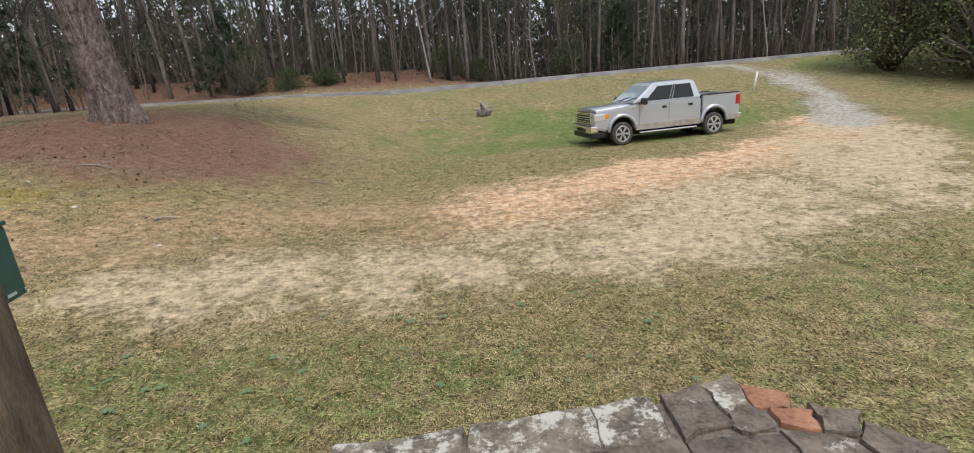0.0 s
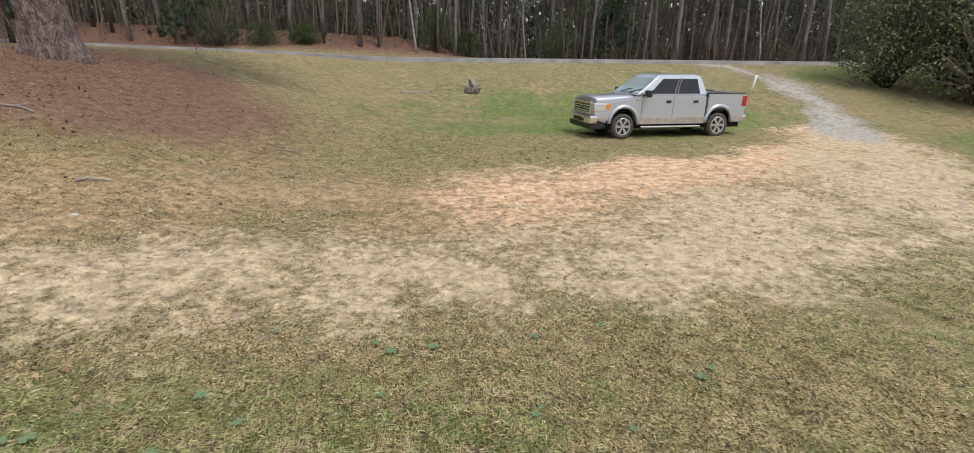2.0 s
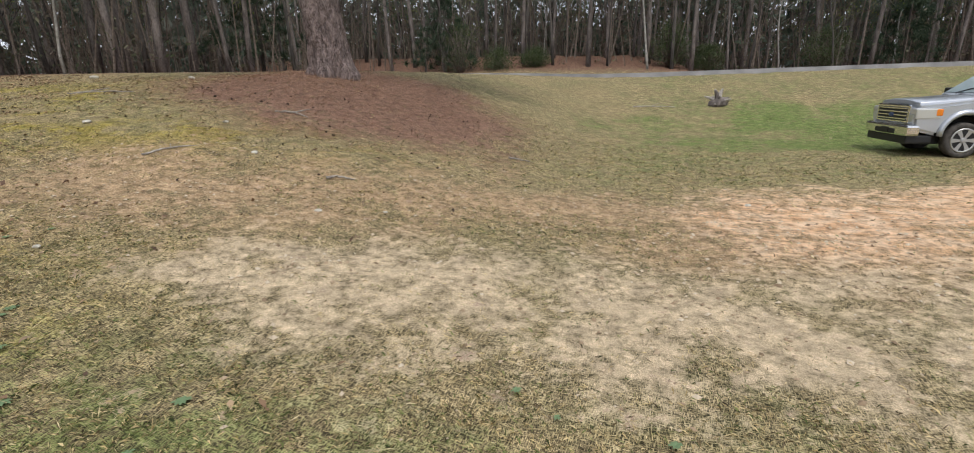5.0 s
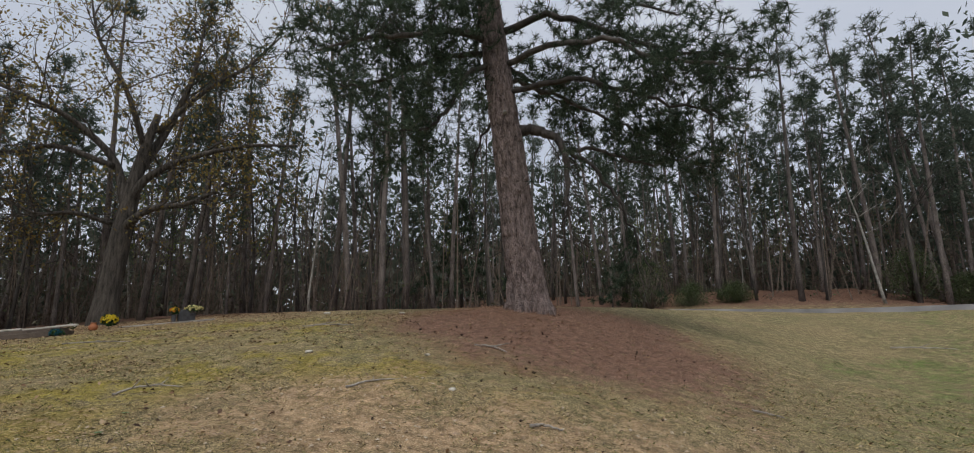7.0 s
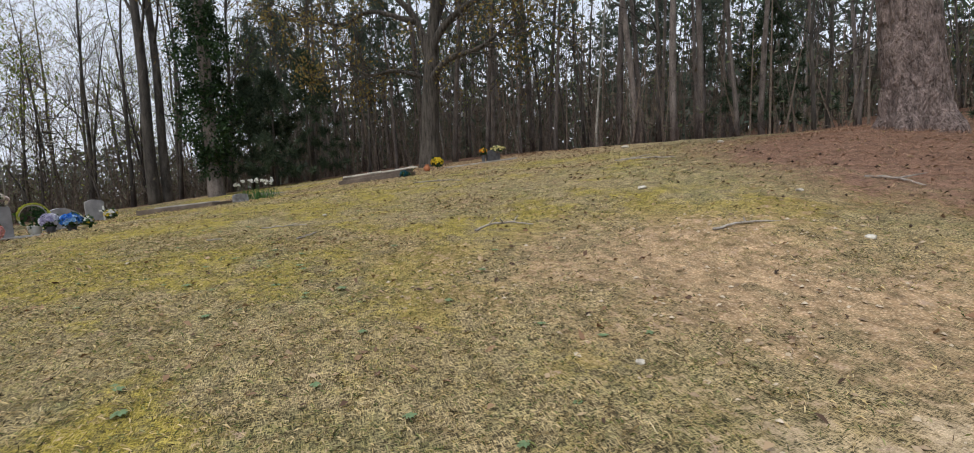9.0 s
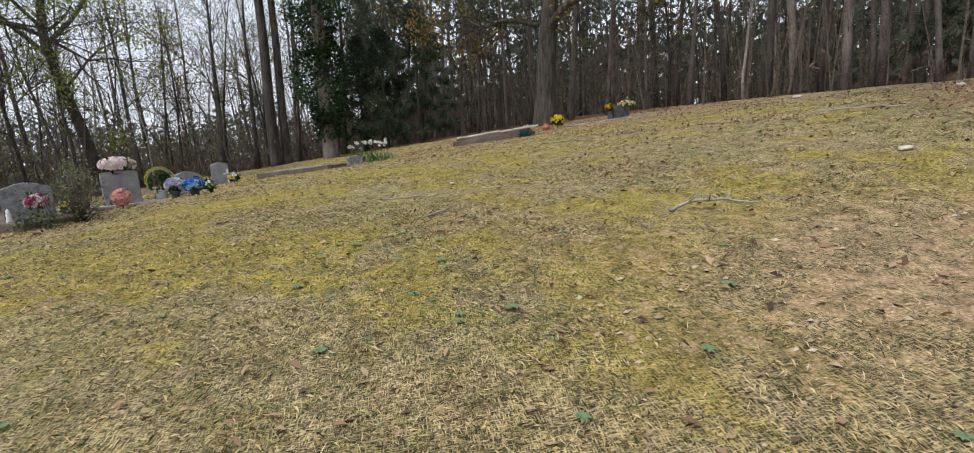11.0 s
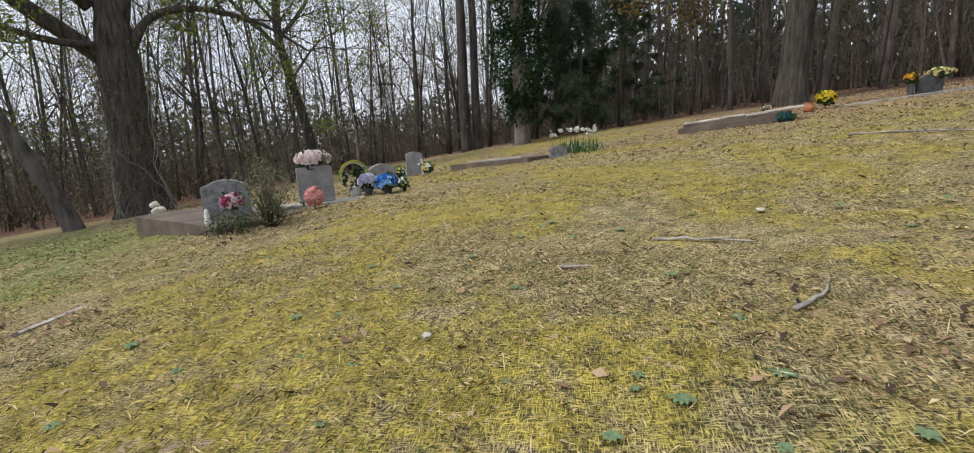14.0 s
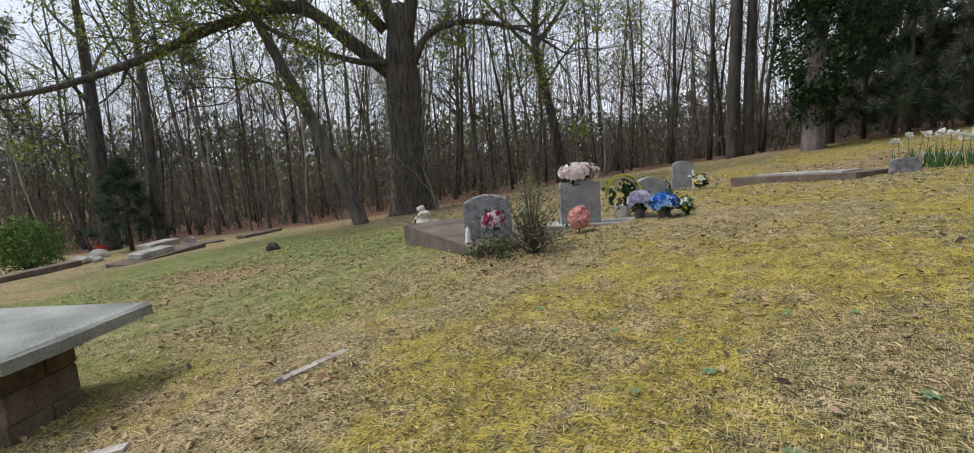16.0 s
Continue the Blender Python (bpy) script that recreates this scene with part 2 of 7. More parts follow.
def zones(x, y):
    """What covers the ground: sand, clay, pine straw, lush grass, moss, gravel, leaf litter, stony soil (0 to 1 each)."""
    n1, n2, n3 = value_noise(x, y, 2.3, 1), value_noise(x, y, 0.7, 2), value_noise(x, y, 5.5, 3)
    n4 = value_noise(x, y, 0.33, 7)
    rag = (n1 - 0.5) * 1.5 + (n2 - 0.5) * 1.0 + (n4 - 0.5) * 0.6
    tuft = ramp01((value_noise(x, y, 0.45, 31) * 0.6 + value_noise(x, y, 1.3, 32) * 0.4 - 0.56) / 0.14)
    d = off_line(x, y, SAND_LINE)
    half = np.interp(x, [-6, -5, -3, 1, 4, 8, 12, 14], [0.5, 0.75, 1.2, 0.95, 1.75, 2.0, 1.7, 1.3])
    sand = (0.86 + 0.14 * ramp01((x + 3) / 4)) * ramp01((half + 0.25 + rag * 0.6 - d) / 2.4 + 0.55)
    sand = np.maximum(sand, 0.5 * ramp01((0.55 + rag * 0.7 - np.hypot(x + 6.8, (y - 6.3) * 1.3)) / 1.4 + 0.4))
    clay = 1.0 * ramp01((2.3 + rag * 1.1 - off_line(x, y, CLAY_LINE)) / 3.6 + 0.4)
    sand, clay = sand * (1 - 0.45 * tuft), clay * (1 - 0.25 * tuft)
    stony = 0.86 * ramp01((2.2 + rag * 1.1 - off_line(x, y, STONY_LINE)) / 3.4 + 0.4)
    stony = np.maximum(stony, 0.75 * ramp01((2.0 + rag - off_line(x, y, [(-1, 9.6), (4, 10.6), (9, 12.6)])) / 2.5 + 0.4))
    straw = ramp01((1.0 + 0.16 * rag - np.hypot((x + 9.9) / 5.2, (y - 16.0) / 4.9)) / 0.85 + 0.45)
    straw = np.maximum(straw, ramp01((y - 43) / 2.5) * ramp01((5 - x) / 6))
    lush = 0.85 * ramp01((1.0 + 0.4 * rag - np.hypot((x - 7.0) / 11.0, (y - 24.0) / 6.0)) / 1.0 + 0.3)
    lush = np.maximum(lush, 0.75 * ramp01((1.0 + 0.3 * rag - np.hypot((x - 20) / 6.0, (y - 14) / 8.0)) / 0.8 + 0.3))
    lush = np.maximum(lush, 0.7 * ramp01((1.0 + 0.3 * rag - np.hypot((x - 26) / 8.0, (y - 34) / 4.0)) / 0.8 + 0.3))
    lush = np.maximum(lush, 0.72 * ramp01((1.0 + 0.5 * rag - np.hypot((x + 17.8) / 7.5, (y + 13.5) / 8.0)) / 0.7 + 0.3))
    lush = np.maximum(lush, 0.55 * ramp01((1.0 + 0.5 * rag - np.hypot((x + 15.0) / 4.5, (y + 6.5) / 4.5)) / 0.8 + 0.3))
    lush = np.maximum(lush, 0.5 * ramp01((1.0 + 0.3 * rag - np.hypot((x + 2.0) / 5.0, (y - 4.4) / 1.6)) / 0.8 + 0.2))
    lush = np.maximum(lush, ramp01((x + 6) / 5) * (0.08 + 0.5 * n3 * n1 + 0.2 * n2))
    patch = n1 * 0.4 + n2 * 0.35 + n4 * 0.25
    moss = ramp01((-x - 2.5) / 5.5) * ramp01((17 - y) / 6) * ramp01((y + 9) / 6) * (0.2 + 0.52 * ramp01((patch - 0.4) / 0.24))
    gravel = 0.92 * ramp01((1.1 + rag * 0.5 - off_line(x, y, DRIVE_LINE)) / 1.3 + 0.45)
    drift = n3 * 0.35 + (1 - n1) * 0.35 + value_noise(x, y, 1.0, 33) * 0.3
    litter = 0.62 * ramp01((drift - 0.42) / 0.26) * ramp01((-x - 6) / 6) * (1 - 0.5 * moss)
    litter = np.maximum(litter, 0.75 * ramp01((-x - 19 + (n1 - 0.5) * 4) / 9) * ramp01((y - 3) / 6))
    return sand, clay, straw, lush, moss, gravel, litter, stony


def inside_woods(x, y, margin=0.0):
    """How far past the edge of the woods, in metres (negative: in the open)."""
    d = off_line(x, y, WOODS_EDGE)
    poly = np.array(WOODS_EDGE + [(200, -70), (200, 34)])
    x, y = np.asarray(x, dtype=float), np.asarray(y, dtype=float)
    odd = np.zeros(np.shape(x), dtype=bool)
    for (ax, ay), (bx, by) in zip(poly, np.roll(poly, -1, axis=0)):
        if ay != by:
            odd ^= ((ay > y) != (by > y)) & (x < (bx - ax) * (y - ay) / (by - ay) + ax)
    return np.where(odd, -d, d) - margin


def ground_material():
    m = bpy.data.materials.new("ground_cover")
    m.use_nodes = True
    n, l = m.node_tree.nodes, m.node_tree.links
    bsdf = n["Principled BSDF"]
    bsdf.inputs["Roughness"].default_value = 0.95
    bsdf.inputs["Specular IOR Level"].default_value = 0.15
    co = n.new("ShaderNodeTexCoord")

    def tex(scale, detail=4, stretch=None, kind="ShaderNodeTexNoise"):
        t = n.new(kind)
        t.inputs["Scale"].default_value = scale
        if kind == "ShaderNodeTexNoise":
            t.inputs["Detail"].default_value = detail
        src = co.outputs["Object"]
        if stretch:
            mp = n.new("ShaderNodeMapping")
            mp.inputs["Scale"].default_value = stretch[:3]
            mp.inputs["Rotation"].default_value = (0, 0, stretch[3])
            l.new(src, mp.inputs[0])
            src = mp.outputs[0]
        l.new(src, t.inputs[0])
        return t

    def ramp(src, p0, c0, p1, c1):
        r = n.new("ShaderNodeValToRGB")
        r.color_ramp.elements[0].position, r.color_ramp.elements[0].color = p0, c0
        r.color_ramp.elements[1].position, r.color_ramp.elements[1].color = p1, c1
        l.new(src, r.inputs[0])
        return r.outputs[0]

    def mix(fac, a, b):
        x = n.new("ShaderNodeMixRGB")
        l.new(fac, x.inputs[0])
        l.new(a, x.inputs[1])
        l.new(b, x.inputs[2])
        return x.outputs[0]

    blade1, blade2 = tex(26, 3, (1, 5, 1, 0.5)), tex(26, 3, (5, 1, 1, 0.9))
    clump, broad, fine = tex(3.0, 6), tex(0.5, 5), tex(110, 2)
    grit = tex(38, 2, kind="ShaderNodeTexVoronoi")
    both = n.new("ShaderNodeMath")
    both.operation = "MAXIMUM"
    l.new(blade1.outputs[0], both.inputs[0])
    l.new(blade2.outputs[0], both.inputs[1])
    # dark ends of the grass ramps paint in the shade between blades
    grass = mix(ramp(clump.outputs[0], 0.38, (0, 0, 0, 1), 0.62, (1, 1, 1, 1)),
                ramp(both.outputs[0], 0.47, (0.05, 0.042, 0.024, 1), 0.66, (0.58, 0.465, 0.255, 1)),
                ramp(both.outputs[0], 0.47, (0.042, 0.044, 0.018, 1), 0.66, (0.4, 0.37, 0.17, 1)))
    grass = mix(ramp(broad.outputs[0], 0.35, (0, 0, 0, 1), 0.65, (0.85, 0.85, 0.85, 1)), grass, ramp(both.outputs[0], 0.47, (0.065, 0.052, 0.03, 1), 0.66, (0.6, 0.465, 0.245, 1)))
    layers = {
        "moss": ramp(both.outputs[0], 0.46, (0.12, 0.098, 0.016, 1), 0.67, (0.51, 0.41, 0.09, 1)),
        "lush": ramp(both.outputs[0], 0.46, (0.05, 0.075, 0.02, 1), 0.67, (0.26, 0.33, 0.1, 1)),
        "litter": ramp(both.outputs[0], 0.46, (0.08, 0.055, 0.03, 1), 0.67, (0.54, 0.38, 0.22, 1)),
        "stony": ramp(grit.outputs["Distance"], 0.1, (0.62, 0.46, 0.29, 1), 0.55, (0.34, 0.23, 0.13, 1)),
        "clay": ramp(clump.outputs[0], 0.35, (0.56, 0.33, 0.18, 1), 0.65, (0.7, 0.51, 0.34, 1)),
        "sand": ramp(fine.outputs[0], 0.32, (0.33, 0.25, 0.15, 1), 0.66, (0.68, 0.545, 0.37, 1)),
        "gravel": ramp(fine.outputs[0], 0.3, (0.27, 0.25, 0.215, 1), 0.7, (0.54, 0.5, 0.435, 1)),
        "straw": ramp(both.outputs[0], 0.46, (0.1, 0.057, 0.041, 1), 0.68, (0.41, 0.255, 0.18, 1)),
        "forest": ramp(both.outputs[0], 0.4, (0.08, 0.046, 0.033, 1), 0.75, (0.29, 0.165, 0.112, 1)),
    }
    # ragged mixing: broad clumps and single blades both break up the borders
    speck = tex(9.0, 6)
    mixn = n.new("ShaderNodeMath")
    mixn.operation = "ADD"
    l.new(clump.outputs[0], mixn.inputs[0])
    l.new(speck.outputs[0], mixn.inputs[1])
    mixb = n.new("ShaderNodeMath")
    mixb.operation = "MULTIPLY_ADD"
    l.new(both.outputs[0], mixb.inputs[0])
    mixb.inputs[1].default_value = 1.1
    l.new(mixn.outputs[0], mixb.inputs[2])
    amp = n.new("ShaderNodeMath")
    amp.operation = "MULTIPLY"
    l.new(mixb.outputs[0], amp.inputs[0])
    amp.inputs[1].default_value = 2.2
    out = grass
    for key in layers:
        at = n.new("ShaderNodeAttribute")
        at.attribute_name = key
        k = n.new("ShaderNodeMath")
        k.operation = "MULTIPLY_ADD"
        l.new(at.outputs["Fac"], k.inputs[0])
        k.inputs[1].default_value = 1.75
        l.new(amp.outputs[0], k.inputs[2])
        gate = n.new("ShaderNodeMapRange")
        gate.clamp = True
        gate.inputs[1].default_value, gate.inputs[2].default_value = 4.05, 5.05
        l.new(k.outputs[0], gate.inputs[0])
        out = mix(gate.outputs[0], out, layers[key])
    # tufts, hollows and trodden spots: uneven tone from a hand's breadth down to single stalks
    uneven = tex(4.5, 9)
    uneven.inputs["Roughness"].default_value = 0.78
    tone = n.new("ShaderNodeMapRange")
    tone.inputs[1].default_value, tone.inputs[2].default_value = 0.36, 0.64
    tone.inputs[3].default_value, tone.inputs[4].default_value = 0.58, 1.44
    l.new(uneven.outputs[0], tone.inputs[0])
    shade = n.new("ShaderNodeHueSaturation")
    l.new(tone.outputs[0], shade.inputs["Value"])
    l.new(out, shade.inputs["Color"])
    l.new(shade.outputs[0], bsdf.inputs["Base Color"])
    bump = n.new("ShaderNodeBump")
    bump.inputs["Strength"].default_value, bump.inputs["Distance"].default_value = 0.7, 0.03
    l.new(both.outputs[0], bump.inputs["Height"])
    l.new(bump.outputs[0], bsdf.inputs["Normal"])
    return m


def make_ground():
    """One sheet, fine where one walks and coarse towards the horizon."""
    def axis(fine0, fine1, step):
        mid = list(np.arange(fine0, fine1 + step / 2, step))
        lo, hi, s = [], [], step
        a, b = fine0, fine1
        while s < 400:
            s *= 1.22
            a -= s
            b += s
            lo.append(a)
            hi.append(b)
        return np.array(lo[::-1] + mid + hi)

    xs, ys = axis(-34, 14, 0.2), axis(-10, 26, 0.2)
    gx, gy = np.meshgrid(xs, ys)
    gz = height(gx, gy) + (value_noise(gx, gy, 1.1, 5) - 0.5) * 0.07 + (value_noise(gx, gy, 0.35, 6) - 0.5) * 0.03
    far = ramp01((np.hypot(gx + 8, gy) - 120) / 200)
    gz = gz * (1 - far) + far * (-6)
    v = np.stack([gx, gy, gz], -1).reshape(-1, 3)
    ny, nx = gx.shape
    i = np.arange(nx * ny).reshape(ny, nx)
    quads = np.stack([i[:-1, :-1], i[:-1, 1:], i[1:, 1:], i[1:, :-1]], -1).reshape(-1, 4)
    me = bpy.data.meshes.new("ground")
    me.vertices.add(len(v))
    me.vertices.foreach_set("co", v.astype(np.float32).ravel())
    me.loops.add(quads.size)
    me.loops.foreach_set("vertex_index", quads.astype(np.int32).ravel())
    me.polygons.add(len(quads))
    me.polygons.foreach_set("loop_start", np.arange(0, quads.size, 4, dtype=np.int32))
    me.polygons.foreach_set("use_smooth", np.ones(len(quads), dtype=bool))
    me.update(calc_edges=True)
    keys = ("sand", "clay", "straw", "lush", "moss", "gravel", "litter", "stony")
    fields = dict(zip(keys, zones(v[:, 0], v[:, 1])))
    w = inside_woods(v[:, 0], v[:, 1])
    fields["forest"] = ramp01((w + 1.5) / 3) * (1 - ramp01((w - 45) / 30))
    for key, val in fields.items():
        me.attributes.new(key, "FLOAT", "POINT").data.foreach_set("value", val.astype(np.float32))
    me.materials.append(ground_material())
    return tagged(new("ground", me), "mown graveyard grass with moss, bare sand and red clay", "ground", kind="structure")


make_ground()


def make_road():
    asphalt = material("road_asphalt", (0.12, 0.115, 0.11, 1), (0.27, 0.26, 0.25, 1), 0.8, 0.9, 0.3, fine=70, dist=0.01)
    verts, faces = [], []
    k = 0
    for (ax, ay), (bx, by) in zip(ROAD_LINE, ROAD_LINE[1:]):
        for s in np.linspace(0, 1, 30, endpoint=False):
            x, y = ax + (bx - ax) * s, ay + (by - ay) * s
            crown = ground_at(x, y) + 0.12
            for off, dz in ((-2.9, -0.35), (-2.6, 0.0), (0, 0.04), (2.6, 0.0), (2.9, -0.35)):
                verts.append((x, y + off, crown + dz))
            k += 1
    for i in range(k - 1):
        for j in range(4):
            faces.append((i * 5 + j, (i + 1) * 5 + j, (i + 1) * 5 + j + 1, i * 5 + j + 1))
    ob = new("road", mesh_of("road", verts, faces, asphalt))
    return tagged(ob, "narrow grey asphalt country road along the woods", "road", kind="structure")


make_road()


# ---- trees ----
def wander(start, way, length, steps, bend, lift, rng):
    """A crooked line of points."""
    p, d = Vector(start), Vector(way).normalized()
    pts = [p.copy()]
    for _ in range(steps):
        d = (d + Vector(rng.normal(0, bend, 3)) + Vector((0, 0, lift))).normalized()
        p = p + d * (length / steps)
        pts.append(p.copy())
    return pts


def clump_needles(centres, size, count, rng, droop=0.0):
    """Tufts of long needles: thin triangles out of each centre."""
    c = np.repeat(np.asarray(centres), count, axis=0)
    k = len(c)
    d = rng.normal(0, 1, (k, 3))
    d[:, 2] += 0.35 - droop
    d /= np.linalg.norm(d, axis=1)[:, None]
    side = np.cross(d, rng.normal(0, 1, (k, 3)))
    side /= np.linalg.norm(side, axis=1)[:, None] + 1e-9
    ln = size * rng.uniform(0.6, 1.2, (k, 1))
    wd = size * 0.05
    return np.stack([c - side * wd, c + side * wd, c + d * ln], 1)


def leaf_tris(centres, spread, size, count, rng):
    c = np.repeat(np.asarray(centres), count, axis=0)
    c = c + rng.normal(0, spread, c.shape)
    k = len(c)
    a = rng.normal(0, 1, (k, 3))
    a /= np.linalg.norm(a, axis=1)[:, None]
    b = np.cross(a, rng.normal(0, 1, (k, 3)))
    b /= np.linalg.norm(b, axis=1)[:, None] + 1e-9
    s = size * rng.uniform(0.6, 1.3, (k, 1))
    return np.stack([c - a * s, c - b * s * 0.45, c + a * s, c + b * s * 0.45], 1)


def build_pine(seed, tall, girth, bare, crown, tufts, mat_bark, mat_needles, tuft_size=0.5, per=9, sides=7):
    """Trunk, limbs and needle crown meshes of a pine."""
    rng = np.random.default_rng(seed)
    pts = wander((0, 0, -0.3), (0, 0, 1), tall, 10, 0.02, 0.02, rng)
    rad = [girth * (1.25 if i == 0 else 1) * (1 - 0.85 * (i / 10) ** 1.3) for i in range(11)]
    t = Pile()
    t.add(*tube(pts, rad, sides))
    limbs, ends = Pile(), []
    n = int(tufts)
    for _ in range(n):
        f = bare + (1 - bare) * rng.random() ** 0.85
        i = min(9, int(f * 10))
        p = pts[i].lerp(pts[i + 1], f * 10 - i)
        a = rng.uniform(0, 2 * math.pi)
        ln = crown * (1.05 - 0.75 * (f - bare) / (1 - bare)) * rng.uniform(0.5, 1.15)
        lim = wander(p, (math.cos(a), math.sin(a), rng.uniform(-0.1, 0.5)), ln, 4, 0.18, 0.05, rng)
        r0 = girth * 0.18 * (1.1 - f)
        limbs.add(*tube(lim, [max(0.012, r0 * (1 - q / 4.5)) for q in range(5)], 4, cap=False))
        for q in (2, 3, 4):
            for _ in range(2):
                ends.append(lim[q] + Vector(rng.normal(0, 0.28, 3)))
    tr = clump_needles(ends, tuft_size, per, rng)
    return t.mesh("trunk", mat_bark), limbs.mesh("limbs", mat_bark), tri_mesh("crown", tr, mat_needles)


def branch_out(pile, ends, p, d, ln, r, depth, rng, bend, lift, sides):
    pts = wander(p, d, ln, 3, bend, lift, rng)
    pile.add(*tube(pts, [r, r * 0.8, r * 0.65, r * 0.5], sides, cap=False))
    if depth == 0:
        ends.append(pts[-1])
        ends.append(pts[2])
        return
    k = 3 if depth > 1 else 4
    for j in range(k):
        q = 3 if j == 0 else int(rng.integers(1, 4))
        dd = (pts[q] - pts[q - 1]).normalized()
        way = dd + Vector(rng.normal(0, 0.55, 3)) + Vector((0, 0, 0.12))
        branch_out(pile, ends, pts[q], way, ln * rng.uniform(0.55, 0.8), r * (0.52 if j else 0.6), depth - 1, rng, bend, lift, 3 if depth < 2 else sides)


def build_hardwood(seed, tall, girth, first, depth, mat_bark, leaf=None, leaf_size=0.08, per=4, lean=(0, 0), spread=0.5, sides=6, nlimb=13):
    """Trunk and bare limbs, with sparse young leaves where the tree has any."""
    rng = np.random.default_rng(seed)
    pts = wander((0, 0, -0.3), (lean[0], lean[1], 1), tall, 8, 0.05, 0.03, rng)
    rad = [girth * (1.3 if i == 0 else 1) * (1 - 0.9 * (i / 8) ** 1.1) + 0.012 for i in range(9)]
    t = Pile()
    t.add(*tube(pts, rad, sides))
    limbs, ends = Pile(), []
    for _ in range(nlimb):
        f = first + (0.97 - first) * rng.random()
        i = min(7, int(f * 8))
        p = pts[i].lerp(pts[i + 1], f * 8 - i)
        a = rng.uniform(0, 2 * math.pi)
        branch_out(limbs, ends, p, (math.cos(a) * spread * 1.6, math.sin(a) * spread * 1.6, rng.uniform(0.4, 1.1)), tall * 0.2 * rng.uniform(0.6, 1.1) * (1.25 - f), rad[i] * 0.45, depth, rng, 0.16, 0.03, 4)
    crown = tri_mesh("crown", leaf_tris(ends, 0.22, leaf_size, per, rng), leaf, 4) if leaf else None
    return t.mesh("trunk", mat_bark), limbs.mesh("limbs", mat_bark), crown


def plant(name, meshes, m, label, category="tree", group=""):
    ob = thing(name, m, label, category, group)
    for key, me in zip(("trunk", "limbs", "crown"), meshes):
        if me:
            p = part({"limbs": "branchwork"}.get(key, key), me, None, ob)
            if key != "trunk":
                tagged(p, kind="stuff")
    return ob


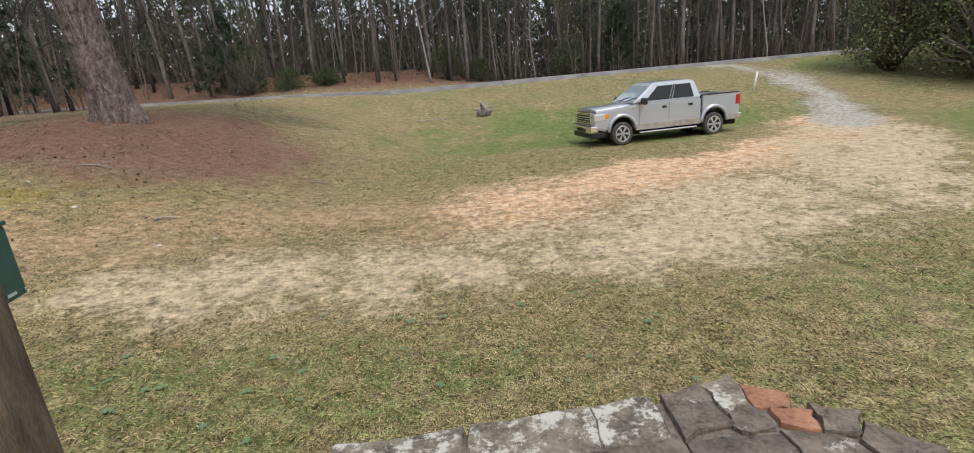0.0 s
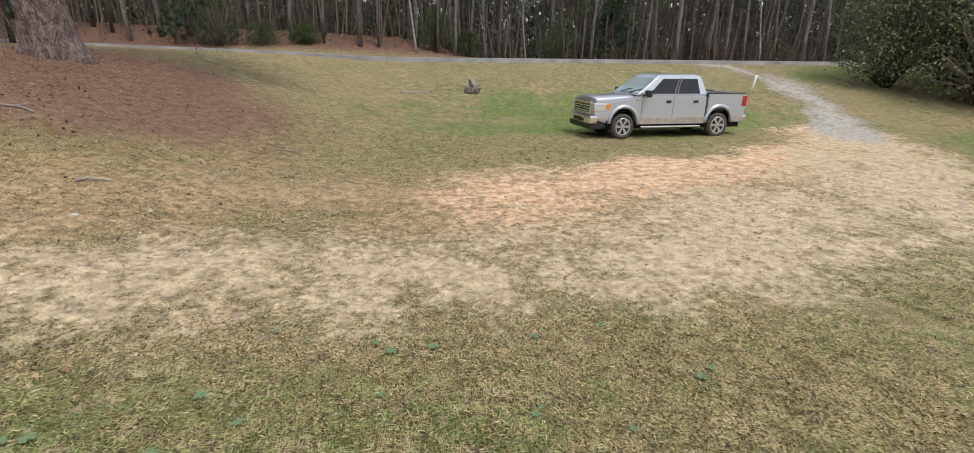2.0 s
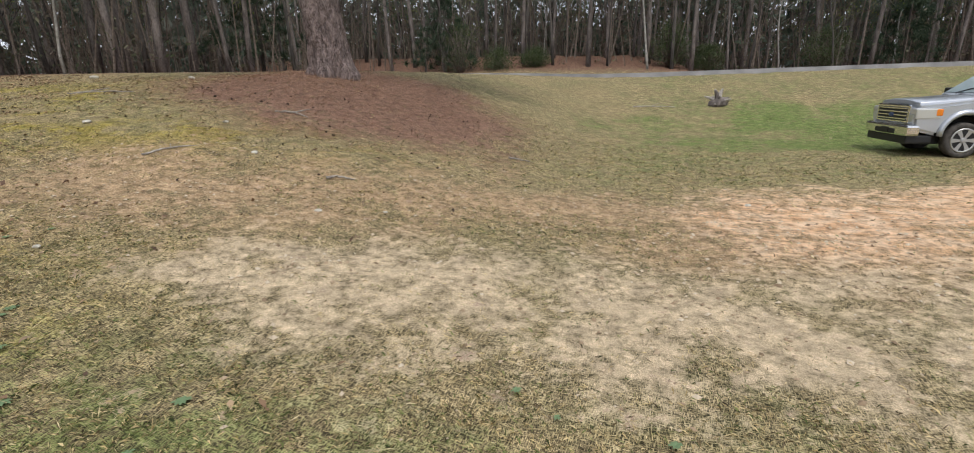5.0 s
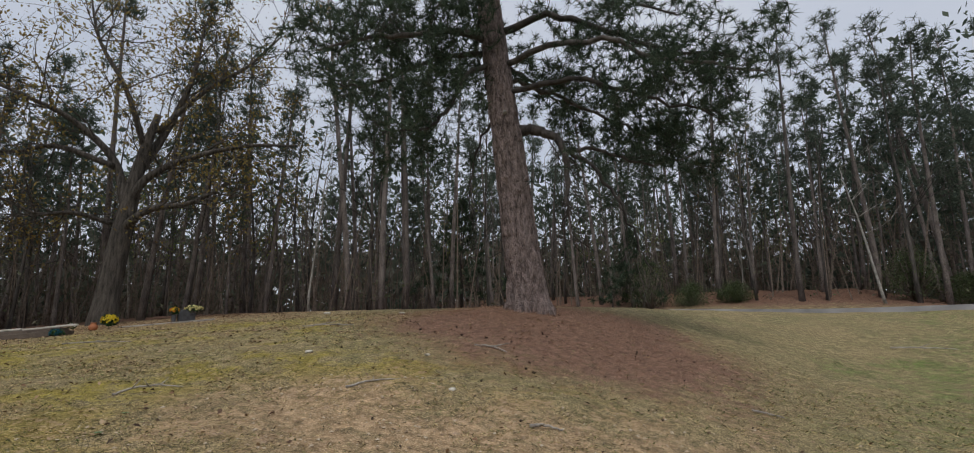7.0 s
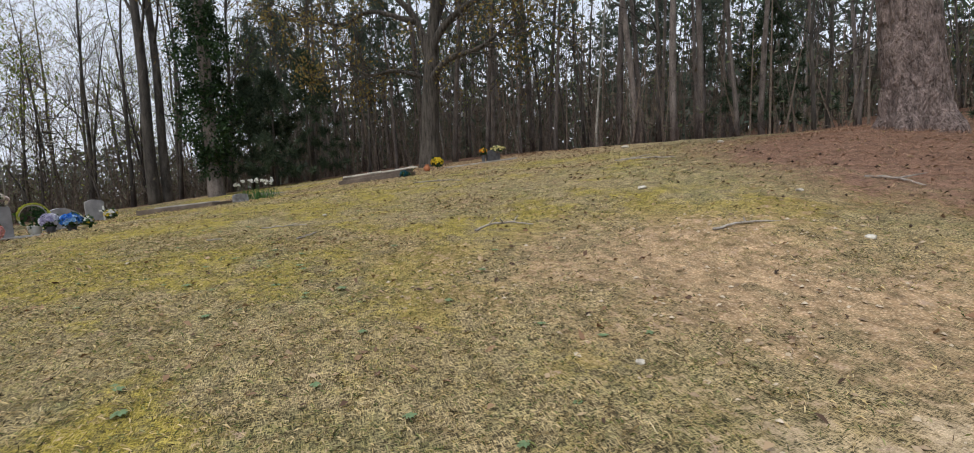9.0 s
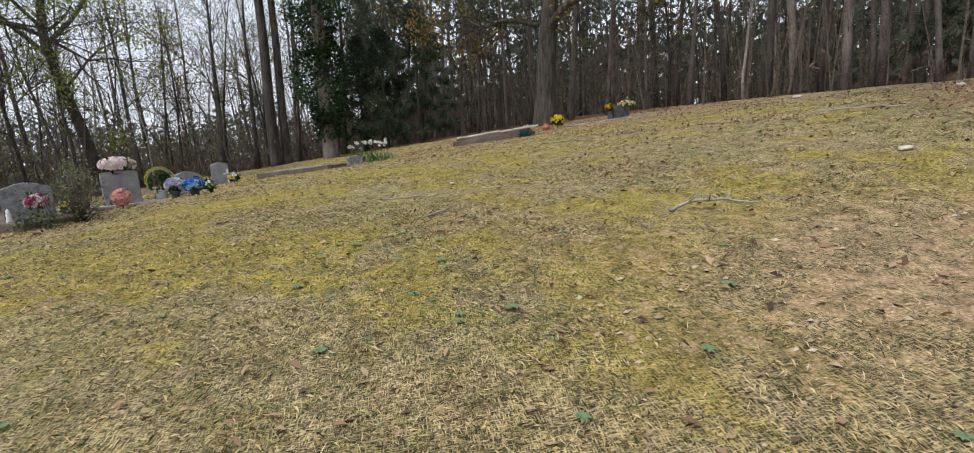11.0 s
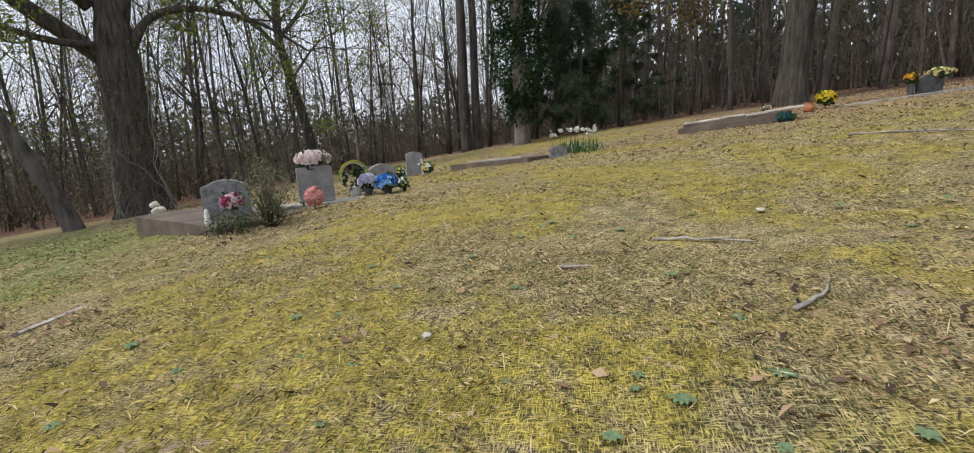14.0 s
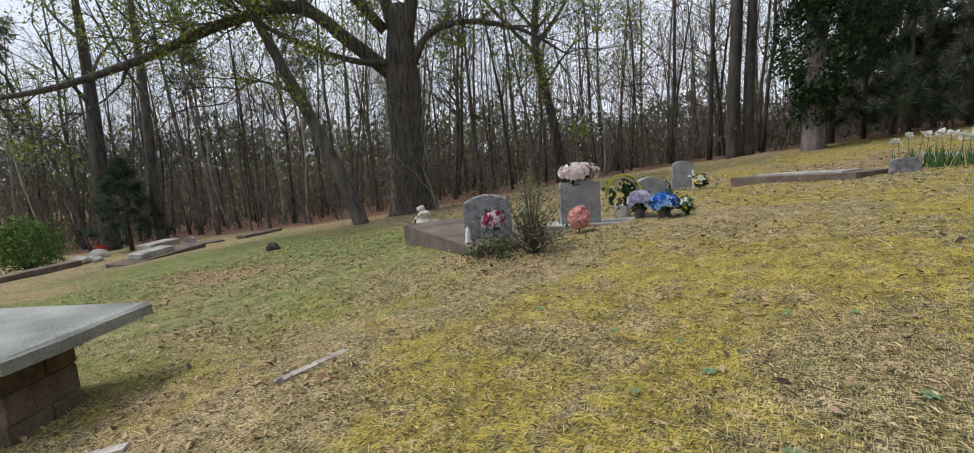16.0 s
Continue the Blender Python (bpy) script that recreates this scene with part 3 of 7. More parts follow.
def make_woods():
    """Pines and bare hardwoods, tree by tree along the edge, joined farther in."""
    rng = np.random.default_rng(21)
    pines = [build_pine(s, h, g, b, c, n, BARK_PINE, NEEDLES_HAZED, 0.5, 14) for s, h, g, b, c, n in
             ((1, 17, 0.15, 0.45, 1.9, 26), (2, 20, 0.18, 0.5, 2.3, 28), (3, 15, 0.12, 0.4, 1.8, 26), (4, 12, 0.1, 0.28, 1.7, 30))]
    hard = [build_hardwood(s, h, g, f, 2, mb, lf, 0.07, 2, sides=6) for s, h, g, f, mb, lf in
            ((11, 14, 0.1, 0.25, BARK_DARK, None), (12, 16, 0.13, 0.3, BARK_DARK, None), (13, 12, 0.075, 0.2, BARK_DARK, SPRING), (14, 10, 0.06, 0.2, BARK_PALE, None), (15, 13, 0.085, 0.22, BARK_DARK, OAKBUD))]
    proto = {}
    xs, ys = rng.uniform(-85, 75, 14000), rng.uniform(-75, 95, 14000)
    w = inside_woods(xs, ys)
    road = off_line(xs, ys, ROAD_LINE)
    kept = []
    for x, y, d, rd in zip(xs, ys, w, road):
        if d < 0.3 or d > 30 or rd < 5.5:
            continue
        if (x > 25 and y < 20) or (y < -55 and x > 5):
            continue
        sparse = 0.78 if y > 0 else 0.85
        gap = sparse * (1.75 + 0.06 * d)
        if any(abs(x - a) < gap and abs(y - b) < gap for a, b in kept):
            continue
        kept.append((x, y))
    near = 0
    rest_t, rest_l, rest_c = [], [], []
    order = sorted(kept, key=lambda q: float(inside_woods(q[0], q[1])))
    for x, y in order:
        broad = (y < 1 and x < -20)
        pine = rng.random() < (0.06 if broad else 0.66)
        kindset = pines if pine else hard
        i = int(rng.integers(len(kindset)))
        s = rng.uniform(0.8, 1.2)
        m = Matrix.LocRotScale((x, y, ground_at(x, y) - 0.05), Euler((rng.normal(0, 0.03), rng.normal(0, 0.03), rng.uniform(0, 6.28))), (s, s, s * rng.uniform(0.95, 1.15)))
        if near < 290:
            near += 1
            key = (pine, i)
            if key not in proto:
                label = "slender pine with a bare trunk at the woods' edge" if pine else "leafless young hardwood at the woods' edge"
                proto[key] = plant("pine_tree" if pine else "hardwood_tree", kindset[i], m, label, "tree", "trees along the woods' edge")
            else:
                ob = copy_thing(proto[key], Matrix.Identity(4))
                ob.matrix_basis = m
        else:
            for store, me in zip((rest_t, rest_l, rest_c), kindset[i]):
                if me and not (store is rest_c and rng.random() < 0.3) and not (store is rest_l and rng.random() < 0.55):
                    store.append((me, m))
    cache = {}

    def joined(name, store, label):
        groups = {}
        for me, m in store:
            groups.setdefault(me.materials[0].name, []).append((me, m))
        for g in groups.values():
            vs, fs, o = [], [], 0
            big = {}
            for me, m in g:
                if me.name not in cache:
                    co = np.empty(len(me.vertices) * 3, dtype=np.float32)
                    me.vertices.foreach_get("co", co)
                    sizes = np.empty(len(me.polygons), dtype=np.int32)
                    me.polygons.foreach_get("loop_total", sizes)
                    li = np.empty(len(me.loops), dtype=np.int32)
                    me.loops.foreach_get("vertex_index", li)
                    cache[me.name] = (co.reshape(-1, 3), sizes, li)
                co, sizes, li = cache[me.name]
                a = np.array(m)
                vs.append(co @ a[:3, :3].T + a[:3, 3])
                fs.append((sizes, li + o))
                o += len(co)
            v, sizes, li = np.concatenate(vs), np.concatenate([f[0] for f in fs]), np.concatenate([f[1] for f in fs])
            out = bpy.data.meshes.new(name)
            out.vertices.add(len(v))
            out.vertices.foreach_set("co", v.astype(np.float32).ravel())
            out.loops.add(len(li))
            out.loops.foreach_set("vertex_index", li.astype(np.int32))
            out.polygons.add(len(sizes))
            out.polygons.foreach_set("loop_start", np.concatenate([[0], np.cumsum(sizes)[:-1]]).astype(np.int32))
            out.update(calc_edges=True)
            out.materials.append(g[0][0].materials[0])
            tagged(new(name, out), label, "woods", kind="stuff")

    joined("far_trunks", rest_t, "crowded trunks deeper in the woods")
    joined("far_limbs", rest_l, "bare limbs deeper in the woods")
    joined("far_crowns", rest_c, "dark needle crowns deeper in the woods")


make_woods()


# ---- single trees ----
def plan_tree(name, x, y, trunk_line, radii, limb_lines, label, bark, seed, leaf=None, leaf_size=0.09, per=5, twig_depth=1, sides=12, twigs=5, twig_len=2.2):
    """A tree with its main limbs drawn one by one; each limb is a part, small branches and leaves follow."""
    rng = np.random.default_rng(seed)
    ob = thing(name, pose(x, y, ground_at(x, y)), label, "tree")
    t = Pile()
    t.add(*tube(smooth_line(trunk_line), [float(r) for r in np.interp(np.linspace(0, 1, len(smooth_line(trunk_line))), np.linspace(0, 1, len(radii)), radii)], sides))
    part("trunk", t.mesh("trunk", bark), None, ob)
    ends = []
    small = Pile()
    for line, r0, r1 in limb_lines:
        pts = smooth_line(line)
        p = Pile()
        p.add(*tube(pts, list(np.linspace(r0, r1, len(pts))), 7))
        part("limb", p.mesh("limb", bark), None, ob)
        for _ in range(twigs):
            q = int(rng.integers(len(pts) // 3, len(pts)))
            d = (pts[q] - pts[max(0, q - 1)]).normalized()
            branch_out(small, ends, pts[q], d * 0.7 + Vector(rng.normal(0, 0.8, 3)) + Vector((0, 0, 0.35)), twig_len * rng.uniform(0.5, 1.1), r1 * 0.55 + 0.02, twig_depth, rng, 0.22, 0.02, 4)
    tagged(part("branchwork", small.mesh("branches", bark), None, ob), kind="stuff")
    if leaf:
        tagged(part("leaves", tri_mesh("leaves", leaf_tris(ends, 0.25, leaf_size, per, rng), leaf, 4), None, ob), kind="stuff")
    return ob


def smooth_line(line, k=4):
    """A rounded line through a few points."""
    p = [Vector(q) for q in line]
    p = [p[0] * 2 - p[1]] + p + [p[-1] * 2 - p[-2]]
    out = []
    for i in range(1, len(p) - 2):
        for s in range(k):
            t = s / k
            a, b, c, d = p[i - 1], p[i], p[i + 1], p[i + 2]
            out.append(0.5 * (2 * b + (c - a) * t + (2 * a - 5 * b + 4 * c - d) * t * t + (3 * b - a - 3 * c + d) * t ** 3))
    out.append(p[-2])
    return out


def make_big_pine():
    """The great old pine on its mound of straw."""
    rng = np.random.default_rng(5)
    x, y = -11.75, 17.55
    ob = thing("old_pine_tree", pose(x, y, ground_at(x, y)), "huge old pine with plated bark on a mound of straw", "tree")
    side = Vector((-0.777, -0.629, 0))
    lean = lambda h: side * (0.095 * h) + Vector((0, 0, h))
    bark = material("plated_bark", (0.075, 0.055, 0.05, 1), (0.36, 0.28, 0.255, 1), 4.5, 0.95, 1.0, fine=16, stretch=(2.0, 2.0, 0.7), dist=0.25)
    hs = [-0.5, 0.0, 0.35, 1.0, 2.5, 5.0, 8.0, 11.0, 14.0, 17.0, 20.0, 22.5]
    rs = [0.86, 0.8, 0.68, 0.62, 0.58, 0.53, 0.47, 0.41, 0.33, 0.24, 0.14, 0.04]
    verts, faces, sides = [], [], 40
    fine_h = np.concatenate([np.linspace(-0.5, 8, 90), np.linspace(8.3, 22.5, 40)])
    for h in fine_h:
        r = np.interp(h, hs, rs)
        c = lean(h)
        for k in range(sides):
            a = 2 * math.pi * k / sides
            flare = 1 + 0.22 * math.exp(-max(h, 0) * 2.2) * math.cos(5 * a + 0.6)
            plate = noise.cell(Vector((math.cos(a) * 4.2 + 9, math.sin(a) * 4.2, h * 2.1))) * 0.035 + noise.noise(Vector((math.cos(a) * 6, math.sin(a) * 6, h * 3))) * 0.025
            rr = r * flare + plate
            verts.append(c + Vector((math.cos(a) * rr, math.sin(a) * rr, 0)))
    for i in range(len(fine_h) - 1):
        for k in range(sides):
            k2 = (k + 1) % sides
            faces.append((i * sides + k, i * sides + k2, (i + 1) * sides + k2, (i + 1) * sides + k))
    part("trunk", mesh_of("trunk", verts, faces, bark), None, ob)
    right = -side
    back = Vector((-0.629, 0.777, 0))

    def at(u, h, v=0.0):
        return right * u + Vector((0, 0, h)) + back * v

    # (line of limb in right, height, depth), radii
    limbs = []
    limbs.append(([(-0.1, 6.2, 0), (0.8, 6.0, -0.3), (1.35, 5.3, -0.5), (1.4, 4.2, -0.6), (1.2, 3.0, -0.7)], 0.2, 0.05))
    limbs.append(([(1.35, 5.2, -0.5), (2.2, 4.6, -0.6), (3.0, 3.2, -0.8), (3.4, 2.0, -0.9), (3.7, 0.9, -1.0)], 0.08, 0.015))
    limbs.append(([(1.3, 5.3, -0.5), (2.6, 5.2, -0.4), (4.2, 4.7, -0.6), (5.6, 4.9, -0.8)], 0.08, 0.02))
    limbs.append(([(-0.9, 9.6, 0), (-2.2, 9.8, -0.5), (-3.8, 9.2, -1.2), (-5.2, 8.9, -1.6), (-6.6, 8.2, -2)], 0.16, 0.03))
    limbs.append(([(-0.9, 8.8, 0), (-1.9, 8.0, -0.6), (-2.6, 6.6, -0.8), (-3.4, 5.9, -1.0), (-4.6, 5.8, -1.2)], 0.11, 0.025))
    limbs.append(([(-1.0, 10.8, 0), (-1.9, 11.2, -0.8), (-2.8, 10.2, -1.4), (-3.2, 9.0, -1.6)], 0.1, 0.03))
    limbs.append(([(-0.9, 9.9, 0), (1.0, 10.2, -0.6), (3.0, 9.3, -1.0), (5.0, 8.2, -1.4), (6.4, 7.9, -1.8)], 0.15, 0.03))
    limbs.append(([(-0.8, 8.2, 0), (0.8, 8.1, 0.8), (2.8, 7.2, 1.0), (4.6, 6.2, 1.0)], 0.11, 0.03))
    limbs.append(([(-1.1, 12.0, 0), (1.2, 12.6, 0.6), (3.6, 11.6, 0.4), (6.0, 10.6, 0.2)], 0.15, 0.03))
    limbs.append(([(-1.2, 12.6, 0), (-3.4, 13.0, 0.8), (-5.6, 12.0, 1.0)], 0.14, 0.03))
    limbs.append(([(-1.0, 11.0, 0), (-1.6, 11.2, 2.2), (-1.4, 10.8, 4.5)], 0.14, 0.03))
    limbs.append(([(-1.0, 11.5, 0), (-0.4, 11.6, -2.4), (0.4, 10.8, -4.6)], 0.14, 0.03))
    limbs.append(([(-1.4, 14.5, 0), (0.6, 15.0, 0.8), (3.0, 14.4, 1.2)], 0.12, 0.03))
    limbs.append(([(-1.5, 15.5, 0), (-3.6, 16.0, -0.8), (-5.0, 15.6, -1.2)], 0.12, 0.03))
    limbs.append(([(-1.6, 17.0, 0), (-0.6, 17.8, -2.0), (0.0, 17.6, -3.2)], 0.1, 0.02))
    limbs.append(([(-1.7, 18.0, 0), (-2.4, 18.9, 1.8), (-2.6, 19.0, 3.0)], 0.1, 0.02))
    limbs.append(([(-0.7, 7.4, 0), (1.5, 7.3, -1.5), (3.6, 6.4, -2.0), (5.6, 5.7, -2.2)], 0.11, 0.03))
    limbs.append(([(-0.8, 8.6, 0), (2.0, 8.4, -2.0), (4.4, 7.2, -2.6), (7.0, 6.8, -2.8)], 0.12, 0.03))
    limbs.append(([(-0.9, 9.2, 0), (-3.0, 9.6, 1.0), (-5.5, 9.0, 1.5), (-7.0, 9.0, 1.8)], 0.12, 0.03))
    limbs.append(([(-0.9, 9.0, 0), (0.4, 9.2, 2.0), (2.4, 8.4, 3.4)], 0.1, 0.03))
    limbs.append(([(-0.6, 7.0, 0), (-1.4, 6.4, 0.9), (-1.9, 4.6, 1.2), (-1.8, 3.4, 1.2)], 0.06, 0.015))
    ends, small = [], Pile()
    for i, (line, r0, r1) in enumerate(limbs):
        pts = smooth_line([at(*q) for q in line], 5)
        pts = [p + Vector(rng.normal(0, 0.05, 3)) for p in pts]
        p = Pile()
        p.add(*tube(pts, list(np.linspace(r0, r1, len(pts))), 7))
        part("limb", p.mesh("limb", BARK_DARK), None, ob)
        dead = i in (0, 1, len(limbs) - 1)
        for q in range(len(pts) // 4, len(pts)):
            for _ in range(1 if dead else 3):
                d = (pts[q] - pts[q - 1]).normalized()
                way = d * 0.5 + Vector(rng.normal(0, 0.8, 3)) + Vector((0, 0, -0.35 if dead else 0.05))
                tip = []
                branch_out(small, tip, pts[q], way, rng.uniform(0.7, 1.6), max(0.012, r1 * 0.5), 1, rng, 0.25, -0.03 if dead else 0.03, 3)
                if not dead:
                    ends += tip
    tagged(part("branchwork", small.mesh("branches", BARK_DARK), None, ob), kind="stuff")
    tagged(part("needles", tri_mesh("needles", clump_needles(ends, 0.32, 20, rng, 0.1), NEEDLES), None, ob, "dark green needle tufts"), kind="stuff")
    # broken stub of a limb
    s = Pile()
    c = lean(6.6)
    s.add(*tube([c, c - back * 0.62 + Vector((0, 0, 0.05))], [0.09, 0.06], 7))
    part("limb_stub", s.mesh("limb_stub", BARK_PALE), None, ob, "pale broken stub")


make_big_pine()


def facing(yaw_right, base):
    """Turns right, height, towards-the-viewer into world offsets for a tree seen from the graves' lawn."""
    r = Vector((math.cos(yaw_right), math.sin(yaw_right), 0))
    f = Vector((-r.y, r.x, 0))
    return lambda u, h, v=0.0: r * u + Vector((0, 0, h)) - f * v


def make_hill_oak():
    w = facing(math.radians(60), None)
    limbs = []
    limbs.append(([w(0.9, 4.6), w(2.3, 5.6, 1), w(4.2, 6.0, 1.4), w(6.0, 7.2, 1.6)], 0.24, 0.05))
    limbs.append(([w(0.8, 5.2), w(1.8, 7.2, 0.4), w(3.6, 8.4, 0.8), w(6.4, 9.3, 1.2), w(9.0, 9.6, 1.2)], 0.26, 0.05))
    limbs.append(([w(1.0, 6.0), w(0.2, 8.4, -0.4), w(-1.6, 10.2, 0), w(-3.4, 11.0, 0.6), w(-6, 12.0, 1)], 0.24, 0.05))
    limbs.append(([w(1.1, 7.0), w(2.4, 10.5, -0.5), w(3.4, 14, -0.5), w(3.6, 17, -0.6)], 0.26, 0.05))
    limbs.append(([w(2.0, 10), w(4.2, 12.6, 0.4), w(6.2, 14.4, 0.4), w(7.8, 16.5, 0.5)], 0.16, 0.04))
    limbs.append(([w(0.3, 8.0), w(-2.4, 9.0, -0.6), w(-4.6, 8.6, -1), w(-7.4, 9.6, -1)], 0.16, 0.04))
    limbs.append(([w(0.6, 5.0), w(-0.9, 5.4, 0.4), w(-2.2, 5.2, 0.8), w(-3.3, 5.8, 0.9)], 0.13, 0.04))
    limbs.append(([w(1.6, 9), w(0.6, 12, 0.6), w(-0.8, 14.5, 0.6), w(-1.4, 17, 0.8)], 0.16, 0.04))
    plan_tree("oak_tree", -32.6, 10.6, [w(0.7, -0.4), w(0.75, 1.2), w(0.9, 3.2), w(1.1, 5.2), w(1.4, 8.0), w(2.0, 11.0)], [0.75, 0.55, 0.5, 0.45, 0.3, 0.16], limbs,
              "spreading oak with crooked limbs and yellowish spring buds", BARK_OAK, 31, OAKBUD, 0.1, 5, 2, twigs=12, twig_len=2.8)


make_hill_oak()


def make_grave_oak():
    right = math.atan2(0.8, -0.6)
    w = facing(right, None)
    limbs = []
    limbs.append(([w(-0.4, 6.1), w(-1.9, 7.4, 0.6), w(-3.8, 8.8, 1.2), w(-6.4, 8.2, 2.0), w(-9.2, 7.0, 2.6), w(-12.6, 6.0, 3.0), w(-15.8, 5.6, 3.2)], 0.34, 0.08))
    limbs.append(([w(0.3, 6.1), w(1.3, 7.6, 0.4), w(3.0, 8.0, 0.6), w(5.2, 7.5, 0.8), w(7.0, 6.4, 1.0)], 0.2, 0.04))
    limbs.append(([w(0.0, 7.0), w(-0.6, 9.6, -0.4), w(-1.6, 12.0, -0.6), w(-2.2, 15, -0.8)], 0.36, 0.08))
    limbs.append(([w(0.2, 7.2), w(0.9, 10, 0.4), w(1.4, 13, 0.5), w(2.4, 16, 0.6)], 0.36, 0.08))
    limbs.append(([w(-0.6, 8.0), w(-3.0, 10.6, 0.8), w(-6.0, 11.8, 1.4), w(-9.0, 12.4, 1.6), w(-12, 12.0, 2)], 0.24, 0.06))
    limbs.append(([w(-3.0, 8.4, 1.0), w(-5.0, 10.2, 1.6), w(-8.2, 10.0, 2.4), w(-11, 10.6, 3)], 0.16, 0.05))
    limbs.append(([w(0.5, 9.0), w(2.6, 11, 0.6), w(5.0, 12, 0.8), w(7.6, 13.4, 1)], 0.18, 0.04))
    limbs.append(([w(-0.3, 6.6), w(-2.0, 6.6, 1.6), w(-4.4, 7.6, 3.0), w(-7, 9.4, 4)], 0.16, 0.05))
    ob = plan_tree("oak_tree", -27.15, -14.9, [w(0, -0.4), w(0.05, 0.6), w(-0.05, 3.0), w(0, 5.5), w(0, 7.0), w(0.1, 9.0)], [1.25, 0.86, 0.74, 0.78, 0.66, 0.4], limbs,
                   "large spreading oak behind the graves, wound with bare vines", BARK_OAK, 33, SPRING, 0.075, 16, 2, twigs=15, twig_len=2.6)
    rng = np.random.default_rng(34)
    for k in range(34):
        a = rng.uniform(0, 6.28)
        pts = []
        top = rng.uniform(2.5, 6.6)
        for h in np.linspace(-0.1, top, 14):
            a += rng.normal(0, 0.2)
            r = np.interp(h, [0, 1.0, 3.0, 6.6], [1.12, 0.86, 0.8, 0.78]) + 0.07 * abs(rng.normal())
            pts.append(Vector((math.cos(a) * r, math.sin(a) * r, h)))
        p = Pile()
        thick = rng.uniform(0.008, 0.026)
        p.add(*tube(pts, list(np.linspace(thick, thick * 0.5, 14)), 5))
        for q in range(4, 14):
            tip = pts[q] + Vector((math.cos(a), math.sin(a), 0)) * rng.uniform(0.15, 0.6) + Vector(rng.normal(0, 0.3, 3))
            p.add(*tube([pts[q], (pts[q] + tip) / 2 + Vector(rng.normal(0, 0.06, 3)), tip], [0.009, 0.007, 0.004], 3, cap=False))
        part("vine", p.mesh("vine", (TWIG, BARK_PALE, TWIG)[k % 3]), None, ob, "bare twining vine")
    cs = []
    for _ in range(160):
        a, h = rng.uniform(0, 6.28), rng.uniform(0.1, 5.5)
        cs.append((math.cos(a) * 0.9, math.sin(a) * 0.9, h))
    tagged(part("vine_leaves", tri_mesh("vine_leaves", leaf_tris(cs, 0.16, 0.05, 9, rng), THICKET, 4), None, ob, "sparse withered vine leaves"), kind="stuff")


make_grave_oak()

wl_ = facing(math.atan2(0.8, -0.6), None)
plan_tree("leaning_tree", -24.6, -15.4, [wl_(0, -0.4), wl_(-0.5, 1.4), wl_(-1.6, 4.2), wl_(-2.9, 7.2), wl_(-4.2, 10.5), wl_(-5, 14)], [0.36, 0.28, 0.25, 0.21, 0.15, 0.06],
          [([wl_(-2.2, 5.5), wl_(-3.6, 6.0, 0.5), wl_(-4.6, 5.2, 0.8)], 0.07, 0.02), ([wl_(-3.4, 8.4), wl_(-3.0, 10.5, 0.5), wl_(-3.4, 13, 0.8)], 0.12, 0.03), ([wl_(-4.2, 10.5), wl_(-6.0, 12, 0.5), wl_(-7.0, 14, 0.8)], 0.1, 0.03)],
          "bare hardwood leaning out of the woods' edge", BARK_DARK, 41, SPRING, 0.09, 3, 1)
plan_tree("forked_tree", -37.0, -12.5, [wl_(0, -0.4), wl_(-0.2, 2.5), wl_(-0.9, 6.0), wl_(-1.2, 8.5), wl_(-0.8, 12), wl_(-0.6, 16)], [0.36, 0.27, 0.24, 0.2, 0.13, 0.05],
          [([wl_(-1.0, 7.0), wl_(-2.6, 8.8), wl_(-4.6, 11), wl_(-6.5, 13)], 0.14, 0.03), ([wl_(-1.1, 7.8), wl_(0.4, 9.6), wl_(1.6, 12), wl_(2.8, 14)], 0.13, 0.03), ([wl_(-1.2, 8.5), wl_(-2.6, 10.6), wl_(-3, 14)], 0.1, 0.03), ([wl_(-0.8, 5.5), wl_(0.9, 7.6), wl_(2.4, 8.4)], 0.08, 0.02)],
          "bare forked hardwood at the woods' edge", BARK_DARK, 42, None, 0.09, 3, 2, twigs=8)
for (tx, ty, tr, ts) in ((-38.6, -3.7, 0.3, 43), (-39.0, -3.1, 0.24, 44), (-22.2, -37.5, 0.46, 45), (-23.5, -33.0, 0.3, 46)):
    plan_tree("tall_tree", tx, ty, [(0, 0, -0.4), (0.05, 0, 3), (-0.15, 0.1, 8), (-0.3, 0, 13), (-0.2, 0.1, 19)], [tr * 1.25, tr, tr * 0.85, tr * 0.65, 0.06],
              [([(-0.2, 0.1, 9), (1.2, 0.8, 11), (2.2, 1.0, 13.5)], tr * 0.3, 0.03), ([(-0.25, 0, 10.5), (-1.4, -0.8, 12.5), (-2.8, -1, 14)], tr * 0.3, 0.03), ([(-0.3, 0, 13), (0.8, -1.2, 15), (1.2, -1.6, 17)], tr * 0.25, 0.03)],
              "tall straight hardwood with sparse young leaves", BARK_DARK, ts, SPRING, 0.1, 3, 1, twigs=7)


